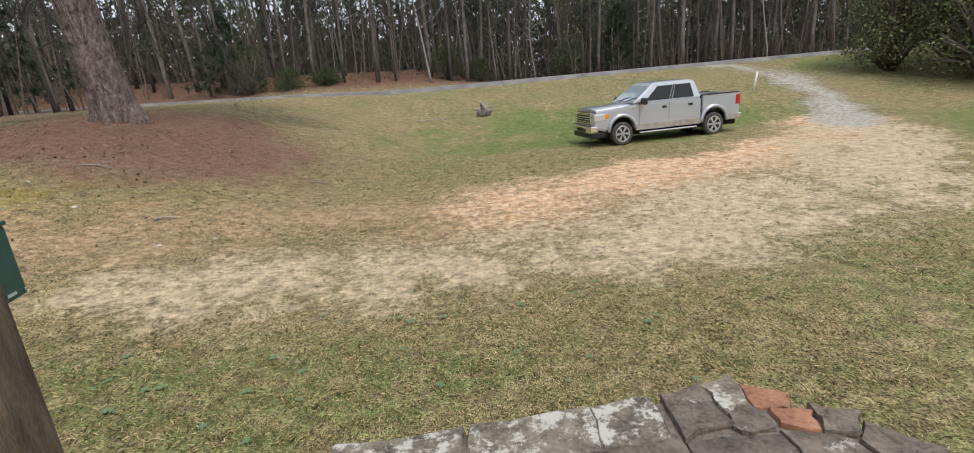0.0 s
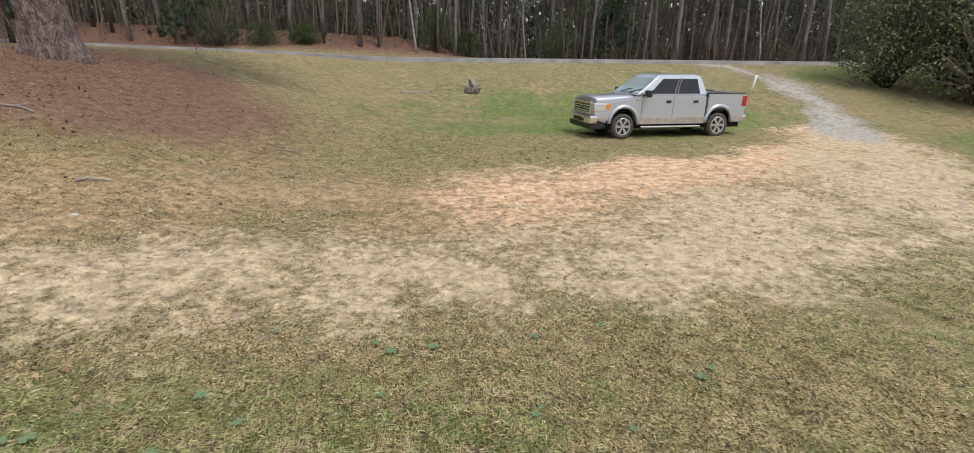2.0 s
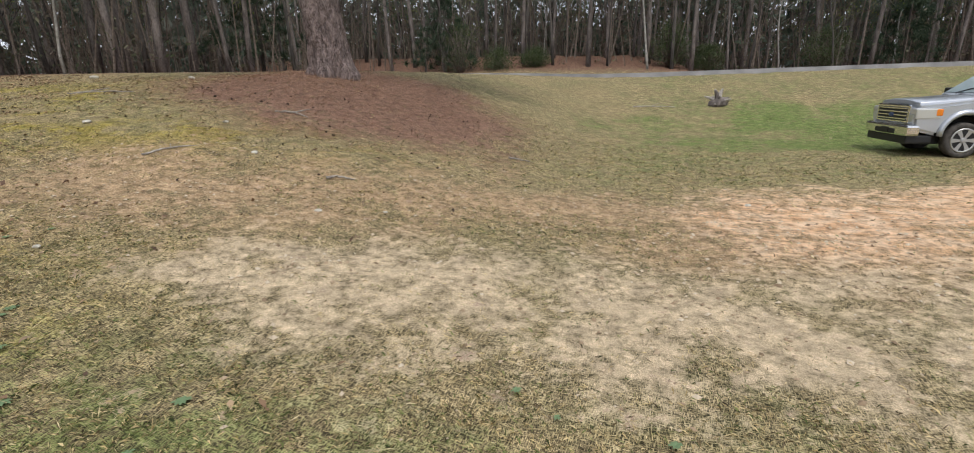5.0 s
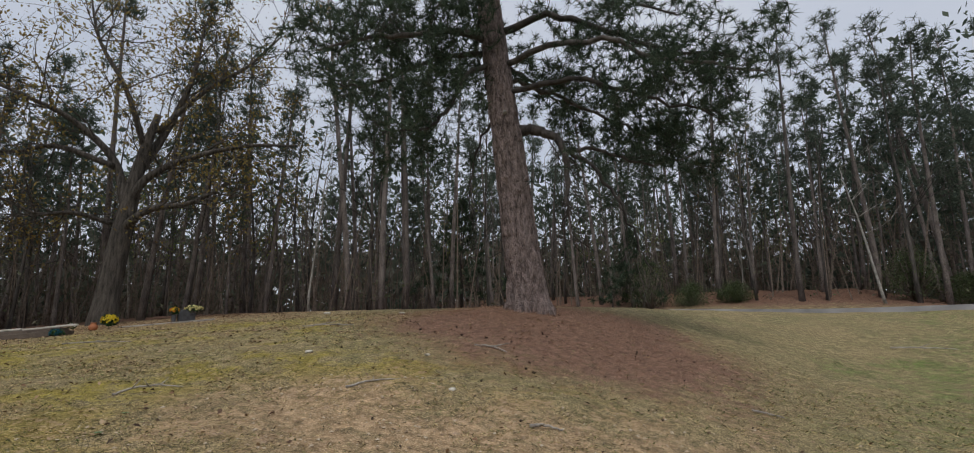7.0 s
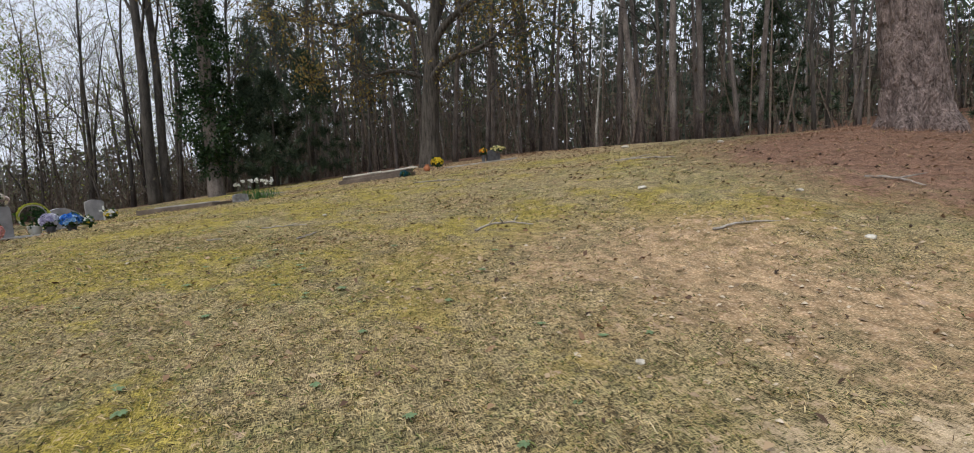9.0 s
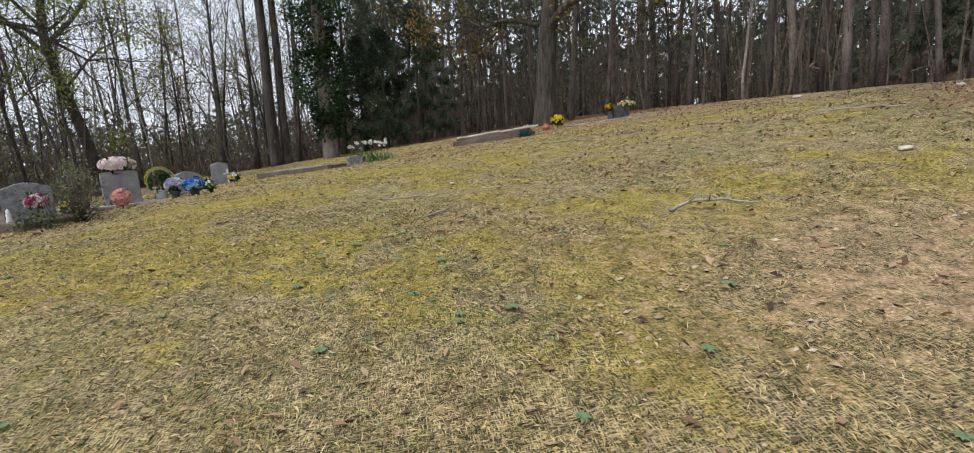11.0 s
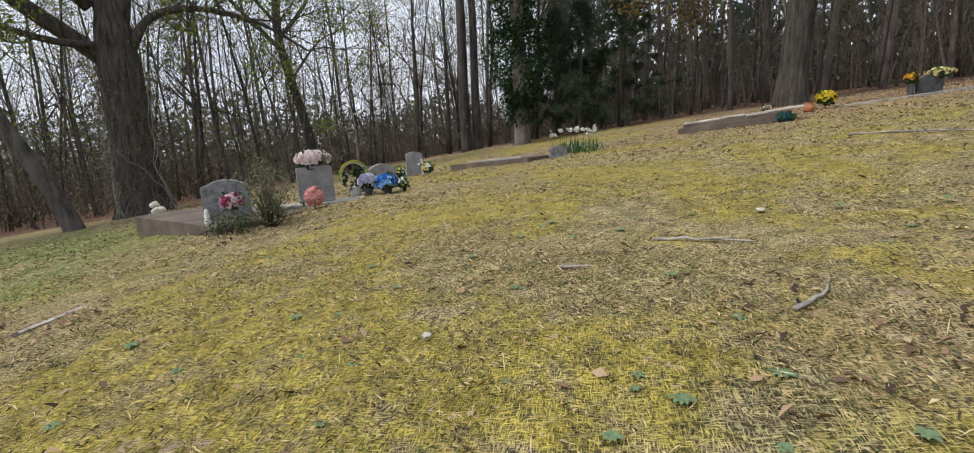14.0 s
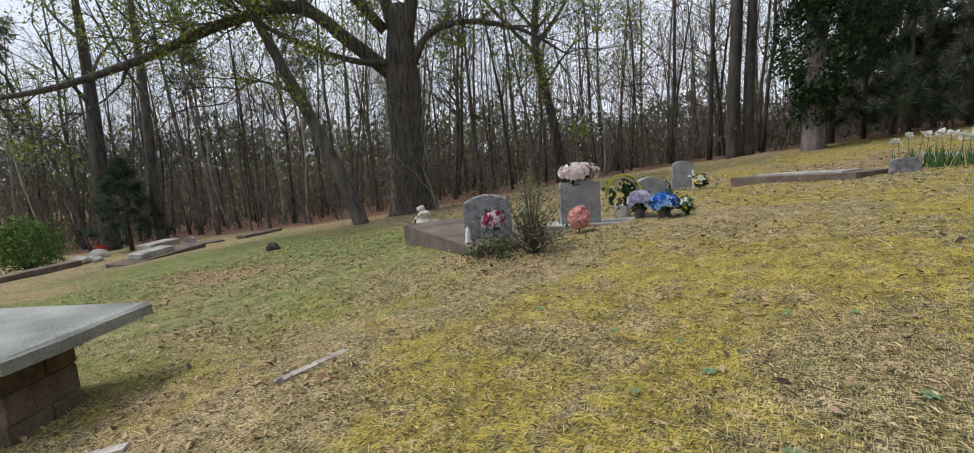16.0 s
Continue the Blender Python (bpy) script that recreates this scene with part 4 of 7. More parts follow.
def make_ivy_tree():
    rng = np.random.default_rng(51)
    x, y = -36.4, -0.2
    ob = thing("ivy_covered_tree", pose(x, y, ground_at(x, y)), "tree trunk smothered in dark green ivy", "tree")
    t = Pile()
    pts = [Vector((0, 0, -0.4)), Vector((0, 0, 1)), Vector((-0.1, 0, 5)), Vector((0.1, 0.1, 10)), Vector((0, 0, 15))]
    t.add(*tube(smooth_line(pts), list(np.linspace(0.5, 0.2, 17)), 12))
    part("trunk", t.mesh("trunk", BARK_PINE), None, ob)
    cs = []
    for _ in range(760):
        h = 1.2 + 12.3 * rng.random()
        a = rng.uniform(0, 6.28)
        wide = 1.75 * min(1, (h - 0.6) / 2.4) * (1.05 - 0.02 * h) * (0.8 + 0.35 * math.sin(h * 1.7 + math.cos(a) * 2))
        r = wide * math.sqrt(rng.uniform(0.25, 1))
        cs.append((math.cos(a) * r, math.sin(a) * r, h))
    tagged(part("ivy", tri_mesh("ivy", leaf_tris(cs, 0.17, 0.115, 16, rng), IVY, 4), None, ob, "glossy dark ivy leaves"), kind="stuff")


make_ivy_tree()


def make_dogwood(x, y, seed, tall=4.5):
    rng = np.random.default_rng(seed)
    ob = thing("dogwood_tree", pose(x, y, ground_at(x, y)), "small dogwood with flat sprays of white blossom", "tree")
    t, l, ends = Pile(), Pile(), []
    pts = wander((0, 0, -0.2), (0.1, 0, 1), tall, 6, 0.08, 0.02, rng)
    t.add(*tube(pts, list(np.linspace(0.07, 0.02, 7)), 6))
    for i in (3, 4, 4, 5, 5, 6):
        a = rng.uniform(0, 6.28)
        branch_out(l, ends, pts[i], (math.cos(a), math.sin(a), 0.12), 1.5, 0.025, 1, rng, 0.12, 0.0, 3)
    part("trunk", t.mesh("trunk", BARK_DARK), None, ob)
    tagged(part("branchwork", l.mesh("branches", BARK_DARK), None, ob), kind="stuff")
    tagged(part("blossom", tri_mesh("blossom", leaf_tris(ends, 0.13, 0.06, 4, rng), BLOSSOM, 4), None, ob, "white blossom"), kind="stuff")


make_dogwood(-37.5, -9.0, 61)
make_dogwood(-39.5, -6.5, 62, 6.0)


def make_birch():
    x, y = -3.3, 45.9
    rng = np.random.default_rng(71)
    ob = thing("pale_sapling", pose(x, y, ground_at(x, y)), "thin pale-barked bare sapling beside the road", "tree")
    t, l, ends = Pile(), Pile(), []
    pts = wander((0, 0, -0.2), (-0.12, 0, 1), 10, 8, 0.04, 0.02, rng)
    t.add(*tube(pts, list(np.linspace(0.11, 0.02, 9)), 7))
    for i in (4, 5, 5, 6, 6, 7, 7, 8):
        a = rng.uniform(0, 6.28)
        branch_out(l, ends, pts[i], (math.cos(a), math.sin(a), 0.5), 1.8, 0.025, 1, rng, 0.15, 0.03, 3)
    part("trunk", t.mesh("trunk", BARK_PALE), None, ob)
    tagged(part("branchwork", l.mesh("branches", BARK_PALE), None, ob), kind="stuff")


make_birch()


def make_shrub(name, x, y, wide, tall, mat, seed, label, count=60, leaf=0.06, per=22, airy=0.0, z=None):
    """Stems from the base, and many small leaves in uneven clumps."""
    rng = np.random.default_rng(seed)
    ob = thing(name, pose(x, y, ground_at(x, y) if z is None else z), label, "shrub")
    stems, cs = Pile(), []
    for i in range(count):
        a = rng.uniform(0, 6.28)
        h = tall * rng.uniform(0.12, 1.0)
        bulge = math.sqrt(max(0.05, 1 - (h / tall - 0.42) ** 2 / 0.36))
        r = wide / 2 * bulge * rng.uniform(0.35 if not airy else 0.1, 1.05)
        tip = Vector((math.cos(a) * r, math.sin(a) * r, h))
        cs.append(tip)
        if i % 3 == 0 or airy:
            mid = tip * 0.5 + Vector((0, 0, tall * 0.05))
            stems.add(*tube([Vector((tip.x * 0.08, tip.y * 0.08, -0.05)), mid, tip], [0.012 * tall, 0.008 * tall, 0.004 * tall], 4))
    tagged(part("stemwork", stems.mesh("stemwork", TWIG), None, ob), kind="stuff")
    tagged(part("foliage", tri_mesh("foliage", leaf_tris(cs, wide * 0.085, leaf, per, rng), mat, 4), None, ob), kind="stuff")
    return ob


for i, (bx, by, bw, bh) in enumerate(((-1.7, 47.6, 3.0, 3.2), (-15.5, 45.6, 3.0, 1.8), (-12.5, 46.6, 2.4, 1.4), (-18.5, 44.6, 4.0, 4.0), (9.0, 48.5, 3.2, 2.8), (1.0, 48.6, 2.4, 1.8))):
    make_shrub("evergreen_shrub", bx, by, bw, bh, SHRUB, 80 + i, "dark evergreen shrub at the foot of the roadside woods", 90, 0.06, 60, airy=0.3)
for i, (bx, by, bw, bh) in enumerate(((24.5, 30.0, 5.0, 6.5), (26.5, 26.0, 6.0, 8.0), (29.0, 30.5, 7.0, 9.5), (28.5, 21.5, 6.5, 7.5), (31.5, 25.0, 8.0, 11.0), (31.0, 17.0, 7.0, 8.0), (34.5, 20.5, 8.0, 10.0), (35, 32, 8.0, 11.0), (34, 12.0, 7.0, 8.0))):
    make_shrub("thicket_shrub", bx, by, bw, bh, THICKET, 100 + i, "tall tangled thicket shrub beside the gravel drive", 190, 0.1, 56, airy=0.3)
make_shrub("round_bush", -17.0, -32.0, 3.1, 2.4, leafy("boxwood_leaves", [(0.04, 0.085, 0.018, 1), (0.1, 0.18, 0.035, 1), (0.16, 0.25, 0.055, 1)]), 121, "rounded bright green boxwood bush", 110, 0.09, 40)


def make_young_pine(x, y, tall, seed):
    rng = np.random.default_rng(seed)
    ob = thing("young_cedar_tree", pose(x, y, ground_at(x, y)), "bushy young evergreen at the woods' edge", "tree")
    t = Pile()
    t.add(*tube([Vector((0, 0, -0.2)), Vector((0, 0, tall * 0.5)), Vector((0.1, 0, tall))], [0.12, 0.07, 0.01], 7))
    ends = []
    for _ in range(130):
        h = tall * rng.uniform(0.06, 0.98)
        a = rng.uniform(0, 6.28)
        r = (tall - h) * 0.55 * rng.uniform(0.3, 1.0) + 0.1
        ends.append((math.cos(a) * r, math.sin(a) * r, h + r * 0.1))
    part("trunk", t.mesh("trunk", BARK_DARK), None, ob)
    tagged(part("needles", tri_mesh("needles", clump_needles(ends, 0.5, 64, rng), NEEDLES), None, ob), kind="stuff")


make_young_pine(-21.8, -33.0, 5.4, 131)
for i, (tx, ty, th) in enumerate(((-38.5, 3.0, 7), (-37.5, 5.0, 8), (-40, 1.5, 7), (-20.0, 45, 7), (-26, 30, 8), (14, 49, 6))):
    make_young_pine(tx, ty, th, 140 + i)


def make_undergrowth():
    """Dry brush, twigs and far foliage that close the woods."""
    rng = np.random.default_rng(91)
    n = 60000
    x, y = rng.uniform(-100, 85, n), rng.uniform(-95, 110, n)
    w = inside_woods(x, y)
    ok = (w > 0.5) & (w < 60) & (off_line(x, y, ROAD_LINE) > 5) & ~((x > 22) & (y < 22))
    x, y, w = x[ok], y[ok], w[ok]
    open_side = (y < 2)
    tall = np.where(open_side, 3.0, 4.6) + w * np.where(open_side, 0.08, 0.14)
    h = tall * rng.random(len(x)) ** 1.25
    c = np.stack([x, y, height(x, y) + h], -1)
    keep = rng.random(len(x)) < np.where(open_side, 0.5, 1.0)
    c, op = c[keep], open_side[keep]
    q = np.repeat(c, 5, axis=0) + rng.normal(0, 0.4, (len(c) * 5, 3))
    d = rng.normal(0, 1, q.shape)
    d[:, 2] = np.abs(d[:, 2]) + 0.4
    d *= (rng.uniform(0.4, 1.1, len(q)) / np.linalg.norm(d, axis=1))[:, None]
    s = np.cross(d, rng.normal(0, 1, q.shape))
    s *= (np.repeat(np.where(op, 0.024, 0.017), 5) / (np.linalg.norm(s, axis=1) + 1e-9))[:, None]
    tagged(new("undergrowth", tri_mesh("undergrowth", np.stack([q - s, q + s, q + d], 1), BRUSH_TWIGS)), "dry brown undergrowth between the trunks", "undergrowth", kind="stuff")
    leaves = c[(~op) & (rng.random(len(c)) < 0.9)]
    tagged(new("brush_leaves", tri_mesh("brush_leaves", leaf_tris(leaves, 0.5, 0.13, 4, rng), BRUSH, 4)), "withered brown leaves on the undergrowth", "undergrowth", kind="stuff")
    low = c[op & (c[:, 2] - height(c[:, 0], c[:, 1]) < 4.5)]
    tagged(new("brush_leaves", tri_mesh("brush_leaves", leaf_tris(low, 0.5, 0.11, 3, rng), BRUSH, 4)), "withered leaves and briars under the hardwoods", "undergrowth", kind="stuff")
    young = c[op & (rng.random(len(c)) < 0.5)] + (0, 0, 2.2)
    tagged(new("young_leaves", tri_mesh("young_leaves", leaf_tris(young, 0.9, 0.08, 5, rng), SPRING, 4)), "sparse young leaves in the hardwood understorey", "undergrowth", kind="stuff")
    # tangled brush along the hardwoods' edge
    x, y = rng.uniform(-75, 15, 30000), rng.uniform(-75, 2, 30000)
    w = inside_woods(x, y)
    ok = (w > 2.0) & (w < 24) & (off_line(x, y, ROAD_LINE) > 5)
    x, y = x[ok][:3200], y[ok][:3200]
    e = np.stack([x, y, height(x, y) + 2.4 * rng.random(len(x)) ** 1.3], -1)
    q = np.repeat(e, 8, axis=0) + rng.normal(0, 0.45, (len(e) * 8, 3))
    d = rng.normal(0, 1, q.shape)
    d[:, 2] = np.abs(d[:, 2]) + 0.5
    d *= (rng.uniform(0.5, 1.4, len(q)) / np.linalg.norm(d, axis=1))[:, None]
    s = np.cross(d, rng.normal(0, 1, q.shape))
    s *= (0.022 / (np.linalg.norm(s, axis=1) + 1e-9))[:, None]
    tagged(new("edge_brush", tri_mesh("edge_brush", np.stack([q - s, q + s, q + d], 1), BRUSH_TWIGS)), "tangled brown brush under the bare hardwoods", "undergrowth", kind="stuff")
    tagged(new("brush_leaves", tri_mesh("brush_leaves", leaf_tris(e, 0.5, 0.1, 3, rng), BRUSH, 4)), "withered leaves on brush under the hardwoods", "undergrowth", kind="stuff")
    # slim saplings and dead stems
    m = 6500
    i = rng.permutation(len(c))[:m]
    base = c[i].copy()
    base[:, 2] = height(base[:, 0], base[:, 1])
    d = rng.normal(0, 0.12, (m, 3))
    d[:, 2] = 1
    ln = rng.uniform(3, 13, (m, 1))
    side = np.stack([rng.normal(0, 1, m), rng.normal(0, 1, m), np.zeros(m)], -1)
    side /= np.linalg.norm(side, axis=1)[:, None]
    wd = 0.015 + ln * 0.004
    stems = np.concatenate([np.stack([base - side * wd, base + side * wd, base + d * ln], 1), np.stack([base - side[:, [1, 0, 2]] * [1, -1, 1] * wd, base + side[:, [1, 0, 2]] * [1, -1, 1] * wd, base + d * ln], 1)])
    tagged(new("dead_stems", tri_mesh("dead_stems", stems, TWIG)), "thin dead stems and saplings in the woods", "undergrowth", kind="stuff")
    # the woods' far side: needle boughs from the brush up to the crowns
    k = 120000
    x, y = rng.uniform(-140, 120, k), rng.uniform(-10, 150, k)
    w = inside_woods(x, y)
    ok = (w > np.where(x > -12, 7, 14)) & (w < 48) & (y > 0)
    x, y = x[ok], y[ok]
    h = rng.random(len(x)) ** 1.15 * np.where(x > -6, 23.0, 18.0) * (0.55 + 0.75 * value_noise(x, y, 5, 8))
    thin = (x > -6) | (h > 9) | (rng.random(len(x)) < 0.45)
    x, y, h = x[thin], y[thin], h[thin]
    c = np.stack([x, y, height(x, y) + h], -1)
    tagged(new("far_foliage", tri_mesh("far_foliage", leaf_tris(c, 0.8, 0.42, 3, rng), NEEDLES_HAZED, 4)), "dark evergreen mass far back in the woods", "woods", kind="stuff")
    # depth upon depth of stems and boughs that closes the view between the trunks
    k = 170000
    x, y = rng.uniform(-120, 110, k), rng.uniform(0, 120, k)
    w = inside_woods(x, y)
    ok = (w > 22) & (w < 50) & (y > 4)
    x, y = x[ok][:15000], y[ok][:15000]
    h = rng.random(len(x)) * np.where(x > -6, 16.0, 7.5) * (0.6 + 0.7 * value_noise(x, y, 6, 10))
    c = np.stack([x, y, height(x, y) + h], -1)
    tagged(new("deep_woods", tri_mesh("deep_woods", leaf_tris(c, 0.8, 0.95, 1, rng), DEEP, 4)), "grey-brown depth of crowded boughs in the woods", "woods", kind="stuff")
    # young leaves and bud haze high in the hardwoods
    k = 60000
    x, y = rng.uniform(-80, 0, k), rng.uniform(-75, 3, k)
    w = inside_woods(x, y)
    ok = (w > 0) & (w < 26)
    x, y = x[ok][:9000], y[ok][:9000]
    c = np.stack([x, y, height(x, y) + rng.uniform(3, 17, len(x))], -1)
    c = c[value_noise(c[:, 0] + c[:, 2], c[:, 1] - c[:, 2], 3.0, 11) > 0.45]
    tagged(new("young_leaves", tri_mesh("young_leaves", leaf_tris(c, 0.7, 0.075, 9, rng), SPRING, 4)), "pale green bud haze in the hardwood crowns", "undergrowth", kind="stuff")
    c = np.stack([x, y, height(x, y) + rng.uniform(3, 17, len(x))], -1)
    q = np.repeat(c, 4, axis=0) + rng.normal(0, 0.7, (len(c) * 4, 3))
    d = rng.normal(0, 1, q.shape)
    d[:, 2] = np.abs(d[:, 2]) + 0.3
    d *= (rng.uniform(0.6, 1.7, len(q)) / np.linalg.norm(d, axis=1))[:, None]
    s = np.cross(d, rng.normal(0, 1, q.shape))
    s *= (0.013 / (np.linalg.norm(s, axis=1) + 1e-9))[:, None]
    tagged(new("crown_twigs", tri_mesh("crown_twigs", np.stack([q - s, q + s, q + d], 1), BRUSH_TWIGS)), "fine bare twigs high in the hardwoods", "undergrowth", kind="stuff")
    # treeline beyond the low field, with distance haze in its leaf colour
    k = 20000
    a = rng.uniform(math.radians(150), math.radians(300), k)
    r = rng.uniform(150, 190, k)
    x, y = -10 + np.cos(a) * r, np.sin(a) * r
    h = rng.random(k) * (10 + 16 * value_noise(x, y, 11, 9))
    c = np.stack([x, y, -6 + h], -1)
    tagged(new("far_treeline", tri_mesh("far_treeline", leaf_tris(c, 1.2, 0.9, 3, rng), HAZY, 4)), "distant treeline beyond a low field", "woods", kind="stuff")


make_undergrowth()


# ---- pickup truck ----
def plate(corners, thick=0.012, bevel=0.0):
    """A thin slab on a polygon, growing along its normal."""
    bm = bmesh.new()
    vs = [bm.verts.new(c) for c in corners]
    f = bm.faces.new(vs)
    bm.normal_update()
    nrm = f.normal.copy()
    r = bmesh.ops.extrude_face_region(bm, geom=[f])
    for v in r["geom"]:
        if isinstance(v, bmesh.types.BMVert):
            v.co += nrm * thick
    bmesh.ops.recalc_face_normals(bm, faces=bm.faces[:])
    if bevel:
        bmesh.ops.bevel(bm, geom=bm.edges[:], offset=bevel, segments=2, affect="EDGES")
    return bm


def slab_profile(outline, y0, y1, bevel=0.0):
    """An outline in x, z extruded across y."""
    bm = bmesh.new()
    a = [bm.verts.new((x, y0, z)) for x, z in outline]
    b = [bm.verts.new((x, y1, z)) for x, z in outline]
    bm.faces.new(a)
    bm.faces.new(b[::-1])
    k = len(a)
    for i in range(k):
        bm.faces.new((a[i], b[i], b[(i + 1) % k], a[(i + 1) % k]))
    bmesh.ops.recalc_face_normals(bm, faces=bm.faces[:])
    if bevel:
        bmesh.ops.bevel(bm, geom=bm.edges[:], offset=bevel, segments=2, affect="EDGES")
    return bm


def lathe(profile, sides=28, axis="y"):
    """A turned shape from radius, along pairs."""
    bm = bmesh.new()
    rings = []
    for r, d in profile:
        ring = []
        for k in range(sides):
            a = 2 * math.pi * k / sides
            c = (r * math.cos(a), d, r * math.sin(a)) if axis == "y" else (r * math.cos(a), r * math.sin(a), d)
            ring.append(bm.verts.new(c))
        rings.append(ring)
    for a, b in zip(rings, rings[1:]):
        for k in range(sides):
            bm.faces.new((a[k], a[(k + 1) % sides], b[(k + 1) % sides], b[k]))
    for ring in (rings[0], rings[-1]):
        if profile[0 if ring is rings[0] else -1][0] > 1e-4:
            bm.faces.new(ring)
    bmesh.ops.recalc_face_normals(bm, faces=bm.faces[:])
    return bm


def arch(cx, r, z0, n=10):
    return [(cx + r * math.cos(math.pi * k / n), z0 + r * math.sin(math.pi * k / n)) for k in range(n + 1)]


def make_truck():
    ax, ay, bx, by = 5.44, 18.85, 9.15, 19.4
    ahead = Vector((ax - bx, ay - by, 0)).normalized()
    left = Vector((-ahead.y, ahead.x, 0))
    mid = Vector(((ax + bx) / 2, (ay + by) / 2, 0)) - left * 0.9
    z = ground_at(mid.x, mid.y) - 0.03
    truck = thing("pickup_truck", pose(mid.x, mid.y, z, 0, 0, math.degrees(math.atan2(ahead.y, ahead.x))), "silver four-door pickup truck parked on the grass", "pickup truck")
    paint = plain("silver_paint", (0.49, 0.515, 0.555, 1), 0.28, 0.55, 0.8)
    dark = plain("black_plastic", (0.012, 0.012, 0.013, 1), 0.55)
    chrome = plain("chrome", (0.75, 0.75, 0.76, 1), 0.16, 1.0)
    glass = plain("tinted_glass", (0.006, 0.008, 0.009, 1), 0.12)
    # pale blue base stands in for the sky mirrored in the windscreen
    screen = plain("sky_pale_glass", (0.3, 0.37, 0.38, 1), 0.05, 0.0, 0.6)
    lamp = plain("headlight_glass", (0.6, 0.6, 0.58, 1), 0.1, 0.3)
    amber = plain("amber_lens", (0.75, 0.22, 0.02, 1), 0.2)
    red = plain("red_lens", (0.4, 0.02, 0.015, 1), 0.25)
    rubber = material("tyre_rubber", (0.03, 0.028, 0.026, 1), (0.1, 0.09, 0.08, 1), 9, 0.9, 0.2)
    alloy = plain("wheel_alloy", (0.5, 0.5, 0.5, 1), 0.35, 0.8)
    rust = material("muddy_sill", (0.25, 0.21, 0.17, 1), (0.42, 0.38, 0.33, 1), 5, 0.7, 0.1)
    f, r = 1.835, -1.835
    # front half of the body: bonnet, wings and doors
    prof = [(2.72, 0.62), (2.78, 0.75), (2.78, 1.02), (2.7, 1.14), (2.2, 1.2), (1.45, 1.28), (1.2, 1.33), (-1.33, 1.33), (-1.33, 0.46), (1.32, 0.46)]
    prof += arch(f, 0.5, 0.5)[::-1][1:-1] + [(2.34, 0.5)]
    part("body", slab_profile(prof, -0.96, 0.96, 0.06), paint, truck)
    # crowned bonnet over the wings
    bonnet = box(1.42, 2.66, -0.84, 0.84, 1.1, 1.25, 0.07, 0.0, 3)
    for v in bonnet.verts:
        v.co.z += 0.055 * (1 - (v.co.y / 0.84) ** 2) - 0.075 * max(0.0, (v.co.x - 1.5) / 1.2) + 0.05
    part("bonnet", bonnet, paint, truck, smooth=True)
    for s in (1, -1):
        part("bed_trim", box(-3.04, -2.42, min(s * 0.965, s * 0.978), max(s * 0.965, s * 0.978), 0.5, 0.68, 0.005), rust, truck, "tan lower trim")
    part("grille_surround", box(2.74, 2.79, -0.72, 0.72, 0.76, 1.17, 0.03), chrome, truck, "chrome grille surround")
    # load bed
    for s in (1, -1):
        wall = [(-1.35, 1.36), (-3.06, 1.36), (-3.06, 0.56), (-2.335, 0.5)] + arch(r, 0.5, 0.5)[::-1][1:-1] + [(-1.345, 0.52)]
        y0, y1 = (0.86, 0.97) if s > 0 else (-0.97, -0.86)
        part("bed_side", slab_profile(wall, y0, y1, 0.02), paint, truck)
        part("bed_rail", box(-3.05, -1.35, y0 - 0.005, y1 + 0.005, 1.362, 1.39, 0.01), dark, truck, "black rail cap")
        # swelling round the wheels
        for cx in (f, r):
            lip = Pile()
            pts = [Vector((q[0], s * 0.972, q[1])) for q in arch(cx, 0.53, 0.5, 14)]
            lip.add(*tube(pts, [0.065] * len(pts), 8))
            part("wheel_arch", lip.mesh("wheel_arch", paint), None, truck)
        for cx in (f, r):
            w = part("wheel", lathe([(0.0, 0.1), (0.16, 0.12), (0.27, 0.11), (0.275, -0.1), (0.0, -0.1)], 24), plain("wheel_well", (0.01, 0.01, 0.01, 1), 0.8), truck)
            w.location = (cx, s * 0.86, 0.4)
            if s < 0:
                w.rotation_euler = (0, 0, math.pi)
            part("tyre", lathe([(0.27, -0.12), (0.36, -0.13), (0.395, -0.1), (0.4, 0.0), (0.395, 0.1), (0.36, 0.13), (0.27, 0.12), (0.26, 0.0), (0.27, -0.12)], 32), rubber, w, "dusty black tyre", smooth=True)
            part("rim", lathe([(0.275, 0.09), (0.28, 0.125), (0.245, 0.13), (0.235, 0.105)], 28), alloy, w, "alloy rim", smooth=True)
            part("hub", lathe([(0.0, 0.14), (0.05, 0.138), (0.065, 0.12), (0.065, 0.1)], 16), alloy, w)
            for k in range(6):
                a = k * math.pi / 3
                sp = plate([(0.05 * math.cos(a - 0.5), 0.118, 0.05 * math.sin(a - 0.5)), (0.25 * math.cos(a - 0.2), 0.122, 0.25 * math.sin(a - 0.2)), (0.25 * math.cos(a + 0.2), 0.122, 0.25 * math.sin(a + 0.2)), (0.05 * math.cos(a + 0.5), 0.118, 0.05 * math.sin(a + 0.5))], 0.014)
                part("spoke", sp, alloy, w)
        # side of the cab
        def side(u, v):
            x = (1.4 + (0.6 - 1.4) * v) * (1 - u) + (-1.29 + (-1.09 + 1.29) * v) * u
            return Vector((x, s * (0.935 - 0.185 * v + 0.004), 1.33 + 0.53 * v))
